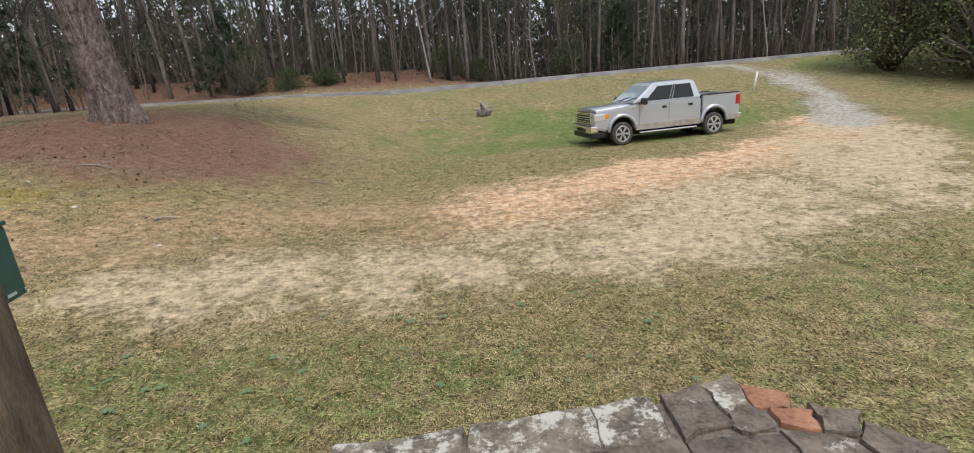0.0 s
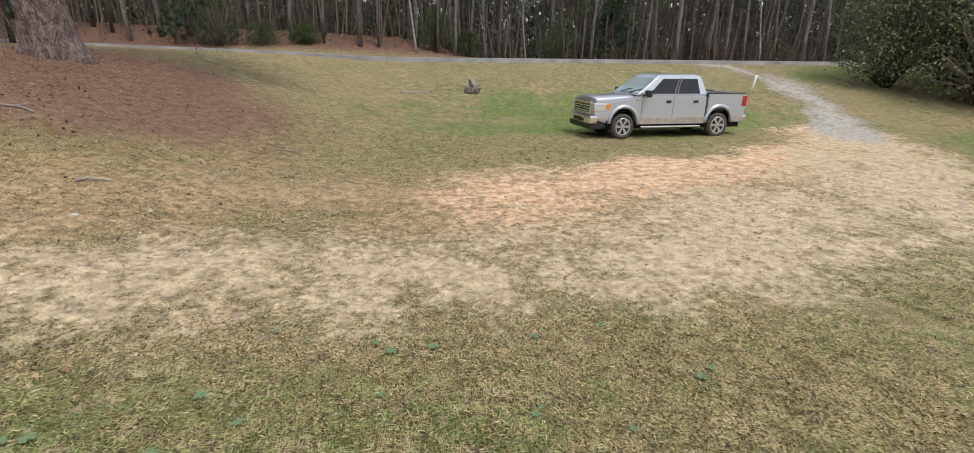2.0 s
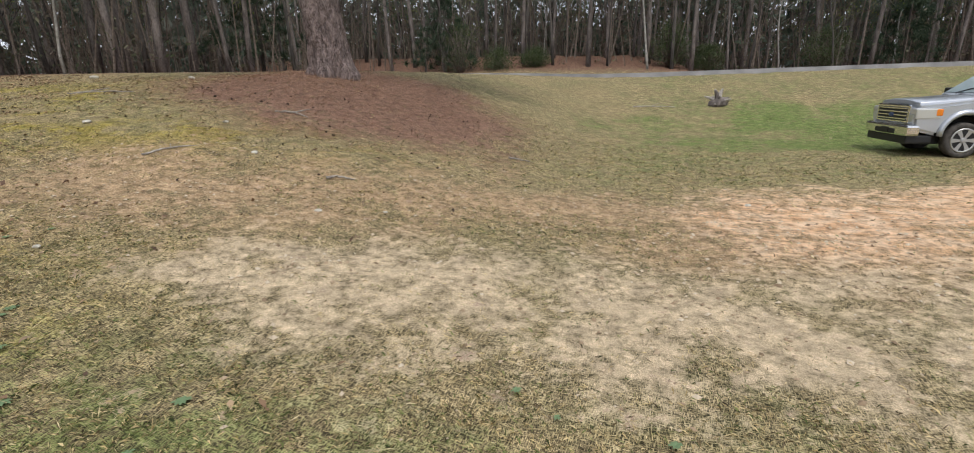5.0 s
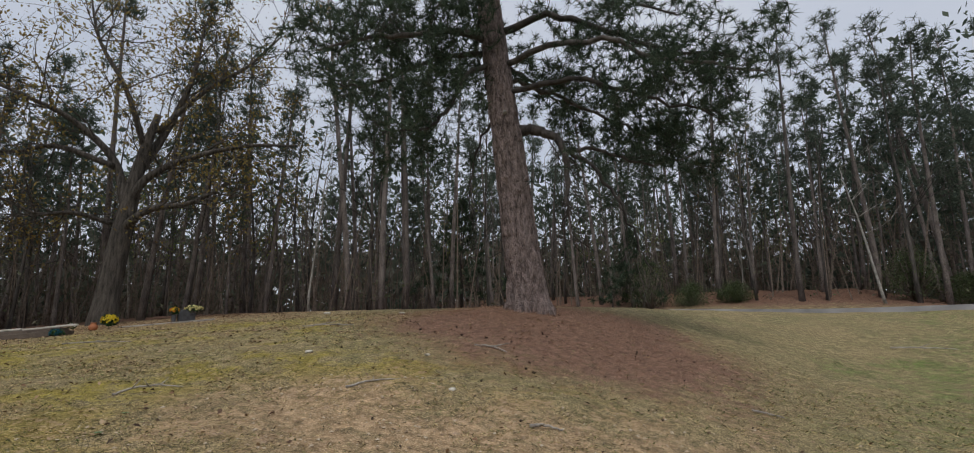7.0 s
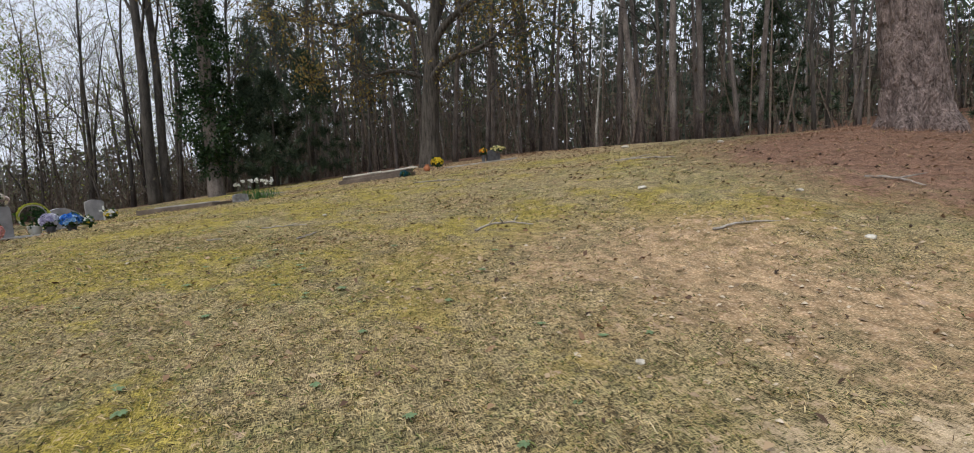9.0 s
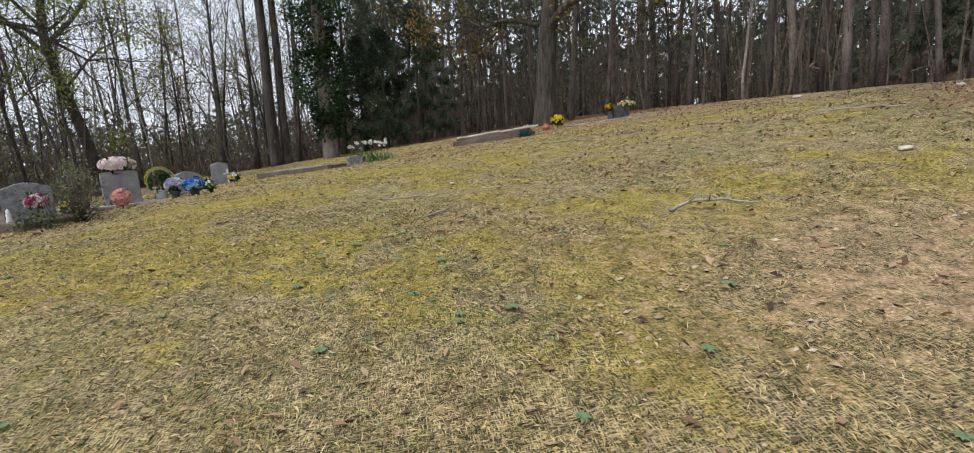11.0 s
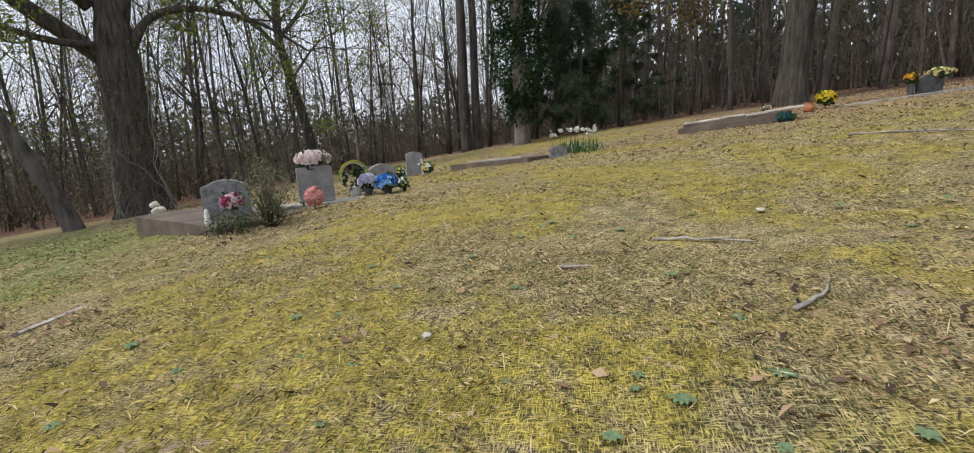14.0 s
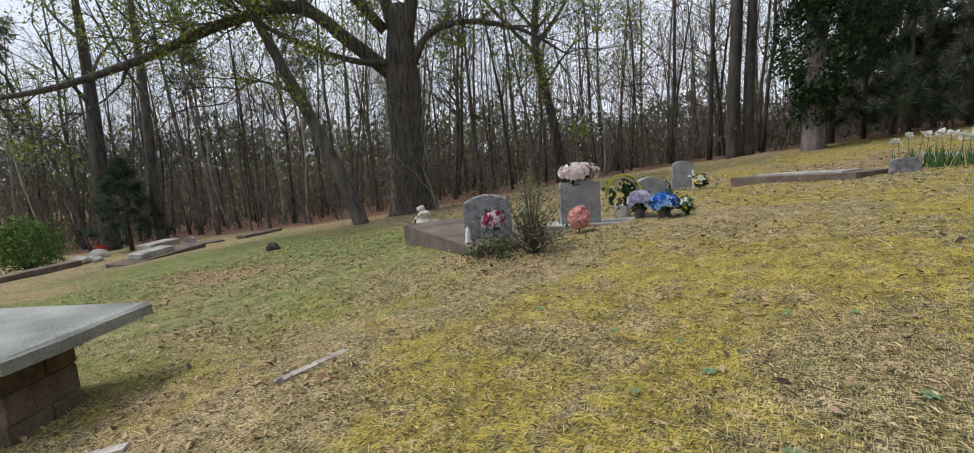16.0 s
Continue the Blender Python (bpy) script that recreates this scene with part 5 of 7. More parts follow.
        for name, u0, u1, lean in (("front_window", 0.16, 0.52, 0.1), ("rear_window", 0.57, 0.9, 0.0)):
            c = [side(u0, 0.06), side(u1, 0.06), side(u1, 0.88), side(u0 + lean * 0.2, 0.88)]
            if s < 0:
                c = c[::-1]
            c = c[::-1]
            part(name, plate(c, 0.008), glass, truck, "dark tinted window")
        c = [side(0.525, 0.05), side(0.565, 0.05), side(0.565, 0.9), side(0.525, 0.9)]
        part("door_pillar", plate(c[::-1] if s > 0 else c, 0.007), dark, truck)
        for x in (1.18, 0.0, -1.28):
            part("door_seam", box(x - 0.006, x + 0.006, s * 0.958 - 0.004, s * 0.958 + 0.004, 0.55, 1.31), dark, truck)
        for x in (0.2, -0.85):
            part("door_handle", box(x - 0.1, x + 0.08, min(s * 0.955, s * 0.995), max(s * 0.955, s * 0.995), 1.1, 1.17, 0.015), dark, truck, "dark door handle")
        m = part("mirror", box(0.97, 1.17, min(s * 1.02, s * 1.22), max(s * 1.02, s * 1.22), 1.27, 1.48, 0.04), dark, truck, "black door mirror")
        part("mirror_arm", box(1.03, 1.11, min(s * 0.9, s * 1.05), max(s * 0.9, s * 1.05), 1.3, 1.36, 0.01), dark, truck)
        part("mirror_signal", box(1.165, 1.176, min(s * 1.06, s * 1.2), max(s * 1.06, s * 1.2), 1.28, 1.31), amber, truck)
        part("side_step", box(-1.1, 1.2, min(s * 0.93, s * 1.04), max(s * 0.93, s * 1.04), 0.36, 0.42, 0.025), chrome, truck, "chrome running board")
        part("sill", box(-1.3, 1.28, min(s * 0.95, s * 0.966), max(s * 0.95, s * 0.966), 0.47, 0.66, 0.005), rust, truck, "dust-stained lower door panel")
        part("headlight", box(2.36, 2.77, min(s * 0.7, s * 0.975), max(s * 0.7, s * 0.975), 0.86, 1.1, 0.04), lamp, truck, "clear headlight")
        part("indicator", box(2.34, 2.44, min(s * 0.86, s * 0.985), max(s * 0.86, s * 0.985), 0.93, 1.08, 0.03), amber, truck, "amber indicator")
        part("tail_light", box(-3.085, -2.9, min(s * 0.82, s * 0.985), max(s * 0.82, s * 0.985), 0.98, 1.3, 0.02), red, truck, "red tail light")
        part("fog_lamp", lathe([(0.0, 0.02), (0.055, 0.02), (0.06, 0.0)], 14), dark, truck).matrix_basis = pose(2.87, s * 0.62, 0.6, 0, 0, -90)
        part("badge", box(1.22, 1.46, min(s * 0.957, s * 0.966), max(s * 0.957, s * 0.966), 1.17, 1.2), chrome, truck)
    part("bed_floor", box(-3.04, -1.35, -0.86, 0.86, 0.82, 0.9), dark, truck, "black bed liner")
    part("bed_front", box(-1.41, -1.34, -0.87, 0.87, 0.9, 1.37, 0.01), dark, truck)
    part("tailgate", box(-3.07, -3.0, -0.86, 0.86, 0.6, 1.37, 0.02), paint, truck)
    part("rear_bumper", box(-3.22, -3.05, -0.95, 0.95, 0.5, 0.7, 0.04), chrome, truck, "chrome rear bumper")
    part("front_bumper", box(2.62, 2.9, -0.97, 0.97, 0.5, 0.74, 0.05), chrome, truck, "chrome front bumper")
    part("bumper_apron", box(2.4, 2.86, -0.9, 0.9, 0.33, 0.52, 0.04), dark, truck, "black lower apron")
    part("air_intake", box(2.885, 2.906, -0.45, 0.45, 0.53, 0.64, 0.005), dark, truck)
    part("grille", box(2.72, 2.795, -0.66, 0.66, 0.8, 1.12, 0.03), dark, truck)
    for k in range(4):
        zz = 0.84 + 0.075 * k
        part("grille_bar", box(2.79, 2.81, -0.64, 0.64, zz, zz + 0.035, 0.008), chrome, truck, "chrome bar")
    part("number_plate_bracket", box(2.9, 2.915, -0.17, 0.17, 0.53, 0.66), dark, truck)
    part("grille_emblem", lathe([(0.0, 0.03), (0.07, 0.025), (0.09, 0.0)], 18), plain("emblem_blue", (0.02, 0.05, 0.16, 1), 0.3), truck).matrix_basis = Matrix.Translation((2.8, 0, 0.96)) @ Euler((0, 0, -math.pi / 2)).to_matrix().to_4x4() @ Matrix.Diagonal((1.3, 1, 0.6, 1))
    part("chassis", box(-2.9, 2.5, -0.7, 0.7, 0.3, 0.9), plain("underbody", (0.008, 0.008, 0.008, 1), 0.9), truck, "dark underbody")
    # cab above the doors
    bm = bmesh.new()
    rings = []
    for x0, x1, hw, zz in ((1.42, -1.31, 0.94, 1.32), (0.6, -1.1, 0.752, 1.86), (0.46, -1.0, 0.68, 1.91), (0.2, -0.85, 0.5, 1.93)):
        rings.append([bm.verts.new(c) for c in ((x0, -hw, zz), (x0, hw, zz), (x1, hw, zz), (x1, -hw, zz))])
    for a, b in zip(rings, rings[1:]):
        for k in range(4):
            bm.faces.new((a[k], a[(k + 1) % 4], b[(k + 1) % 4], b[k]))
    bm.faces.new(rings[-1])
    bm.faces.new(rings[0][::-1])
    bmesh.ops.recalc_face_normals(bm, faces=bm.faces[:])
    bmesh.ops.bevel(bm, geom=bm.edges[:], offset=0.03, segments=2, affect="EDGES")
    part("cab", bm, paint, truck)
    off = Vector((0.286, 0, 0.008))
    part("windscreen", plate([Vector((1.06, -0.84, 1.37)) + off, Vector((1.06, 0.84, 1.37)) + off, Vector((0.4, 0.7, 1.815)) + off, Vector((0.4, -0.7, 1.815)) + off], 0.008), screen, truck, "windscreen with the sky's reflection painted pale")
    part("rear_glass", plate([Vector((-1.305, 0.78, 1.4)), Vector((-1.305, -0.78, 1.4)), Vector((-1.145, -0.66, 1.8)), Vector((-1.145, 0.66, 1.8))], 0.008), glass, truck)
    for s in (-0.35, 0.3):
        wp = Pile()
        wp.add(*tube([Vector((1.4, s, 1.37)), Vector((1.26, s + 0.3, 1.46)), Vector((1.21, s + 0.55, 1.49))], [0.012] * 3, 5))
        part("wiper", wp.mesh("wiper", dark), None, truck)

    for ob in truck.children:
        if ob.name.split(".")[0] not in ("wheel", "wheel_arch", "fog_lamp", "grille_emblem", "chassis"):
            ob.data.transform(Matrix.Translation((0, 0, -0.03)) @ Matrix.Diagonal((1, 1, 1.06, 1)))
        if ob.name.split(".")[0] in ("fog_lamp", "grille_emblem"):
            ob.location.x += 0.17
        elif ob.name.split(".")[0] not in ("wheel", "wheel_arch", "chassis"):
            for v in ob.data.vertices:
                v.co.x += 0.17 * float(ramp01((v.co.x - 2.25) / 0.4)) + 0.2 * float(ramp01((-2.3 - v.co.x) / 0.5))
    truck.scale = (1.01, 1.03, 1.08)


make_truck()


# ---- yard ----
def lichened(name, dark, light, crust, much):
    """Rough stone with crusts of pale lichen in broken patches."""
    m = material(name, dark, light, 7, 0.92, 0.9, fine=34, dist=0.02, spread=0.15)
    n, l = m.node_tree.nodes, m.node_tree.links
    bsdf = n["Principled BSDF"]
    base = bsdf.inputs["Base Color"].links[0].from_socket
    co = n.new("ShaderNodeTexCoord")
    a = n.new("ShaderNodeTexNoise")
    a.inputs["Scale"].default_value, a.inputs["Detail"].default_value, a.inputs["Roughness"].default_value = 5.0, 9, 0.8
    l.new(co.outputs["Object"], a.inputs[0])
    k = n.new("ShaderNodeMapRange")
    k.inputs[1].default_value, k.inputs[2].default_value = much, much + 0.05
    l.new(a.outputs["Fac"], k.inputs[0])
    x = n.new("ShaderNodeMixRGB")
    l.new(k.outputs[0], x.inputs[0])
    l.new(base, x.inputs[1])
    x.inputs[2].default_value = crust
    l.new(x.outputs[0], bsdf.inputs["Base Color"])
    return m


STONE = lichened("flagstone", (0.05, 0.04, 0.032, 1), (0.2, 0.16, 0.125, 1), (0.4, 0.38, 0.33, 1), 0.6)
STONE_PALE = lichened("lichened_stone", (0.07, 0.058, 0.045, 1), (0.27, 0.225, 0.17, 1), (0.48, 0.46, 0.4, 1), 0.5)
STONE_RED = material("red_sandstone", (0.15, 0.06, 0.035, 1), (0.4, 0.2, 0.12, 1), 4, 0.9, 0.5, fine=30, spread=0.2)
CONCRETE = material("weathered_concrete", (0.19, 0.18, 0.16, 1), (0.46, 0.44, 0.4, 1), 2.2, 0.9, 0.4, fine=45, dist=0.01)
CONC_DARK = material("stained_concrete", (0.055, 0.043, 0.034, 1), (0.18, 0.14, 0.11, 1), 2.0, 0.9, 0.4, fine=40, dist=0.01)
GRANITE = material("grey_granite", (0.17, 0.17, 0.175, 1), (0.36, 0.35, 0.36, 1), 4, 0.55, 0.15, fine=160, dist=0.004)
GRANITE_ROUGH = material("rock_faced_granite", (0.12, 0.12, 0.125, 1), (0.33, 0.33, 0.34, 1), 9, 0.85, 0.9, fine=40, dist=0.03)
GRANITE_DARK = material("dark_granite", (0.05, 0.052, 0.058, 1), (0.13, 0.13, 0.14, 1), 5, 0.5, 0.1, fine=150, dist=0.004)
MARBLE = material("weathered_marble", (0.3, 0.27, 0.22, 1), (0.68, 0.64, 0.55, 1), 3, 0.8, 0.5, fine=25)
OLDWOOD = material("weathered_timber", (0.05, 0.036, 0.024, 1), (0.2, 0.15, 0.1, 1), 4, 0.9, 0.5, fine=40, stretch=(6, 6, 1))
GREYWOOD = material("grey_driftwood", (0.16, 0.14, 0.12, 1), (0.46, 0.42, 0.37, 1), 5, 0.9, 0.6, fine=40)


def flag(outline, z0, z1, seed):
    """A slab of stone with a broken outline."""
    bm = bmesh.new()
    rng = np.random.default_rng(seed)
    ring = []
    k = len(outline)
    for i in range(k):
        a, b = Vector(outline[i]), Vector(outline[(i + 1) % k])
        for s in (0.0, 0.33, 0.66):
            p = a.lerp(b, s)
            ring.append((p.x + rng.normal(0, 0.018), p.y + rng.normal(0, 0.018)))
    lo = [bm.verts.new((x, y, z0)) for x, y in ring]
    mid = [bm.verts.new((x, y, z1 - 0.02)) for x, y in ring]
    cx, cy = np.mean([q[0] for q in ring]), np.mean([q[1] for q in ring])
    top = [bm.verts.new((x + (cx - x) * 0.03, y + (cy - y) * 0.03, z1 + rng.normal(0, 0.006))) for x, y in ring]
    m = len(ring)
    for a, b in ((lo, mid), (mid, top)):
        for i in range(m):
            bm.faces.new((a[i], a[(i + 1) % m], b[(i + 1) % m], b[i]))
    bm.faces.new(top)
    bm.faces.new(lo[::-1])
    bmesh.ops.recalc_face_normals(bm, faces=bm.faces[:])
    return bm


def make_steps():
    """Broad stone steps from the porch to the yard."""
    ob = thing("stone_steps", pose(0, 0, 0), "broad weathered stone steps with lichen and red patches", "steps")
    core = [(-1.15, 1.2), (2.45, 1.2), (2.5, 2.35), (1.78, 3.22), (-1.12, 2.9)]
    part("foundation", flag(core, -0.1, 0.352, 1), STONE, ob)
    tread = [
        ([(-1.2, 2.55), (-0.3, 2.62), (-0.28, 3.04), (-1.2, 2.97)], STONE_PALE), ([(-0.27, 2.62), (0.6, 2.68), (0.62, 3.14), (-0.25, 3.05)], STONE_PALE),
        ([(0.63, 2.68), (1.1, 2.74), (1.12, 3.2), (0.64, 3.14)], STONE_PALE), ([(1.12, 2.74), (1.5, 2.8), (1.5, 3.27), (1.14, 3.2)], STONE), ([(1.52, 2.95), (1.72, 2.98), (1.74, 3.32), (1.52, 3.28)], STONE_PALE),
        ([(-1.2, 2.2), (0.1, 2.24), (0.12, 2.61), (-1.2, 2.53)], STONE), ([(0.13, 2.24), (1.15, 2.3), (1.14, 2.7), (0.14, 2.62)], STONE),
        ([(1.52, 2.72), (1.78, 2.74), (1.8, 2.96), (1.53, 2.93)], STONE), ([(1.76, 2.98), (1.98, 2.9), (2.06, 3.08), (1.78, 3.24)], STONE_RED), ([(1.82, 2.74), (2.02, 2.68), (2.08, 2.86), (1.84, 2.94)], STONE_RED),
        ([(1.17, 2.3), (1.75, 2.26), (1.78, 2.7), (1.17, 2.7)], STONE), ([(1.78, 2.24), (2.1, 2.2), (2.2, 2.6), (1.8, 2.7)], STONE),
        ([(2.06, 2.68), (2.24, 2.6), (2.34, 2.78), (2.12, 2.94)], STONE), ([(2.14, 2.18), (2.55, 2.1), (2.62, 2.4), (2.36, 2.74), (2.22, 2.56)], STONE),
    ]
    for i, (o, m) in enumerate(tread):
        part("flagstone", flag(o, 0.27, 0.386 - 0.011 * (i % 3), 10 + i), m, ob)
    for row, (y0, y1, z) in enumerate(((1.75, 2.22, 0.56), (1.3, 1.78, 0.76))):
        x = -1.1
        rng = np.random.default_rng(60 + row)
        while x < 2.2:
            w = rng.uniform(0.45, 0.85)
            part("flagstone", flag([(x, y0 - 0.1), (min(x + w, 2.35) - 0.015, y0 - 0.1), (min(x + w, 2.35) - 0.015, y1), (x, y1)], 0.2, z, 70 + row * 10 + int(x * 10)), STONE if rng.random() < 0.7 else STONE_PALE, ob)
            x += w
    return ob


make_steps()


def make_porch():
    deck = new("porch_floor")
    tagged(deck, "weathered timber porch floor of long boards", "porch floor", kind="structure")
    x = -2.6
    while x < 3.4:
        part("board", box(x, x + 0.138, -2.6, 1.28, 0.9, 0.94, 0.004), OLDWOOD, deck)
        x += 0.144
    tagged(part("porch_base", box(-2.55, 3.35, -2.55, 1.2, -0.1, 0.895), CONC_DARK, None), "plain masonry porch base", "porch base", kind="structure")
    tagged(part("wall_house", box(-4.0, 5.0, -2.9, -2.66, -0.1, 3.4), material("painted_boards", (0.5, 0.48, 0.44, 1), (0.72, 0.7, 0.66, 1), 2, 0.8, 0.2), None), "plain painted house wall behind the porch", "wall", kind="structure")
    post = thing("porch_post", pose(-1.37, 1.2, 0.935, 0, 0, 12), "square weathered timber porch post", "post")
    part("shaft", box(-0.07, 0.07, -0.07, 0.07, 0.0, 2.1, 0.008, 0.003, 2), OLDWOOD, post)
    green = material("green_enamel", (0.008, 0.06, 0.05, 1), (0.014, 0.09, 0.075, 1), 8, 0.4, 0.05)
    bxm = thing("metal_box", pose(-1.36, 1.2, 2.22, 0, 0, 12), "small dark green metal box fixed to the porch post", "box")
    part("case", box(-0.15, 0.01, 0.072, 0.24, 0.0, 0.21, 0.008), green, bxm)
    part("lid", box(-0.155, 0.015, 0.068, 0.245, 0.21, 0.225, 0.006), green, bxm)
    part("maker_label", box(0.011, 0.013, 0.15, 0.19, 0.015, 0.024), plain("pale_label", (0.5, 0.55, 0.5, 1), 0.5), bxm)
    part("rivet", box(0.009, 0.014, 0.224, 0.232, 0.012, 0.02), plain("steel", (0.6, 0.6, 0.6, 1), 0.3, 1.0), bxm)


make_porch()


def crooked_stick(name, pts, r, mat, label, category="branch", forks=()):
    """A fallen stick that lies on the ground."""
    r = r * 0.55
    base = Vector((pts[0][0], pts[0][1], ground_at(pts[0][0], pts[0][1])))
    ob = thing(name, Matrix.Translation(base), label, category)
    rng = np.random.default_rng(int(abs(pts[0][0]) * 100))
    q = [Vector((x, y, ground_at(x, y) + r * 0.8 + h)) - base for x, y, h in pts]
    line = [p + Vector(rng.normal(0, r * 0.22, 3)) for p in smooth_line(q, 6)]
    p = Pile()
    p.add(*tube(line, list(np.linspace(r, r * 0.4, len(line))), 6))
    part("stick", p.mesh("stick", mat), None, ob)
    for a, b in forks:
        p = Pile()
        s = line[int(a * (len(line) - 1))]
        p.add(*tube([s, s + Vector(b) * 0.5, s + Vector(b)], [r * 0.6, r * 0.45, r * 0.2], 5))
        part("fork", p.mesh("fork", mat), None, ob)
    return ob


def rock_bm(s, seed, flat=0.75):
    bm = bmesh.new()
    bmesh.ops.create_icosphere(bm, subdivisions=2, radius=s)
    for v in bm.verts:
        v.co = v.co * (1 + 0.35 * noise.noise(v.co / s * 1.1 + Vector((seed * 1.7, 0, 0))))
        v.co.z *= flat
    return bm


def make_stump():
    x, y = 0.6, 28.4
    ob = thing("stump", pose(x, y, ground_at(x, y)), "weathered grey uprooted stump lying in the grass", "stump")
    rng = np.random.default_rng(3)
    core = rock_bm(0.42, 17, 0.8)
    part("root_mass", core, BARK_PINE, ob)
    for k in range(13):
        a = rng.uniform(0, 6.28)
        out = Vector((math.cos(a), math.sin(a), 0)) * rng.uniform(0.3, 0.85)
        up = rng.uniform(0.05, 0.5) if k > 3 else rng.uniform(0.55, 0.75)
        if k <= 3:
            out *= 0.45
        q = Pile()
        q.add(*tube(smooth_line([(0, 0, 0.12), out * 0.5 + Vector((0, 0, up * 0.75)), out + Vector((0, 0, up))]), list(np.linspace(0.13, 0.03, 9)), 6))
        part("root", q.mesh("root", BARK_PINE if k % 2 else GREYWOOD), None, ob)
    crooked_stick("fallen_branch", [(-3.0, 27.6, 0.02), (-2.2, 27.7, 0.08), (-1.2, 27.9, 0.04)], 0.06, GREYWOOD, "grey dead branch lying beside the stump", forks=((0.5, (0.3, 0.2, 0.12)),))


make_stump()


def make_marker():
    x, y = 15.8, 28.7
    ob = thing("marker_post", Matrix.Translation((x, y, ground_at(x, y))) @ Euler((0.0, 0.16, 0)).to_matrix().to_4x4(), "leaning white marker post beside the gravel drive", "post")
    p = Pile()
    p.add(*tube([(0, 0, -0.1), (0, 0, 0.92)], [0.05, 0.05], 10))
    part("pipe", p.mesh("pipe", plain("white_pipe", (0.78, 0.77, 0.74, 1), 0.5)), None, ob)


make_marker()


# ---- graves ----
def along(a, b):
    """Yaw in degrees of the way from a to b, and the length."""
    return math.degrees(math.atan2(b[1] - a[1], b[0] - a[0])), math.hypot(b[0] - a[0], b[1] - a[1])


def headstone_mesh(wide, tall, thick, crown, seed, rough=0.0):
    """An upright stone with a curved top and slightly worn faces; front towards -y."""
    outline = [(-wide / 2, 0.0), (wide / 2, 0.0), (wide / 2, tall - crown)]
    k = 12
    for i in range(1, k):
        a = i / k
        outline.append((wide / 2 - wide * a, tall - crown + crown * math.sin(math.pi * a)))
    outline.append((-wide / 2, tall - crown))
    bm = slab_profile(outline, -thick / 2, thick / 2, 0.012)
    if rough:
        for v in bm.verts:
            if abs(v.co.x) > wide * 0.46 or v.co.z > tall - crown - 0.02:
                v.co += noise.noise_vector(v.co * 11 + Vector((seed, 0, 0))) * rough
    return bm


def make_headstone(x, y, yaw, wide, tall, thick, crown, face, label, seed, base=None, z=None, rough=0.0, bars=()):
    ob = thing("headstone", pose(x, y, (ground_at(x, y) - 0.03) if z is None else z, 0, 0, yaw), label, "headstone")
    h0 = 0.0
    if base:
        bw, bh, bt = base
        part("base", box(-bw / 2, bw / 2, -bt / 2, bt / 2, -0.05, bh, 0.02, 0.006, 1, seed), GRANITE_ROUGH, ob)
        h0 = bh
    st = part("tablet", headstone_mesh(wide, tall, thick, crown, seed, rough), face, ob)
    st.location.z = h0
    ink = plain("cut_lettering", (0.08, 0.08, 0.085, 1), 0.7)
    for bx, bz, bw, bh in bars:
        part("lettering", box(bx - bw / 2, bx + bw / 2, -thick / 2 - 0.006, -thick / 2 - 0.001, h0 + bz, h0 + bz + bh), ink, ob)
    return ob


PETALS = {}


def petals(key, *tones):
    if key not in PETALS:
        PETALS[key] = leafy("petals_" + key, [t + (1.0,) for t in tones], 0.6, 0.2)
    return PETALS[key]


LEAFGREEN = leafy("flower_foliage", [(0.01, 0.03, 0.01, 1), (0.03, 0.08, 0.025, 1), (0.08, 0.14, 0.04, 1)])


def blossom_tris(centres, size, rng, npet=7):
    """Cupped flower heads: a ring of petals round each centre."""
    out = []
    for c, nrm in centres:
        nrm = Vector(nrm).normalized()
        u = nrm.orthogonal().normalized()
        w = nrm.cross(u)
        s = size * rng.uniform(0.75, 1.2)
        for ring, (rr, up) in enumerate(((1.0, 0.25), (0.55, 0.55))):
            for k in range(npet):
                a = 2 * math.pi * (k + 0.5 * ring) / npet + rng.normal(0, 0.1)
                d = u * math.cos(a) + w * math.sin(a)
                t = u * -math.sin(a) + w * math.cos(a)
                c0 = Vector(c)
                out.append([c0, c0 + d * s * 0.6 * rr + t * s * 0.34 * rr + nrm * s * up * 0.5, c0 + d * s * rr + nrm * s * up, c0 + d * s * 0.6 * rr - t * s * 0.34 * rr + nrm * s * up * 0.5])
    return np.array([[tuple(p) for p in q] for q in out])


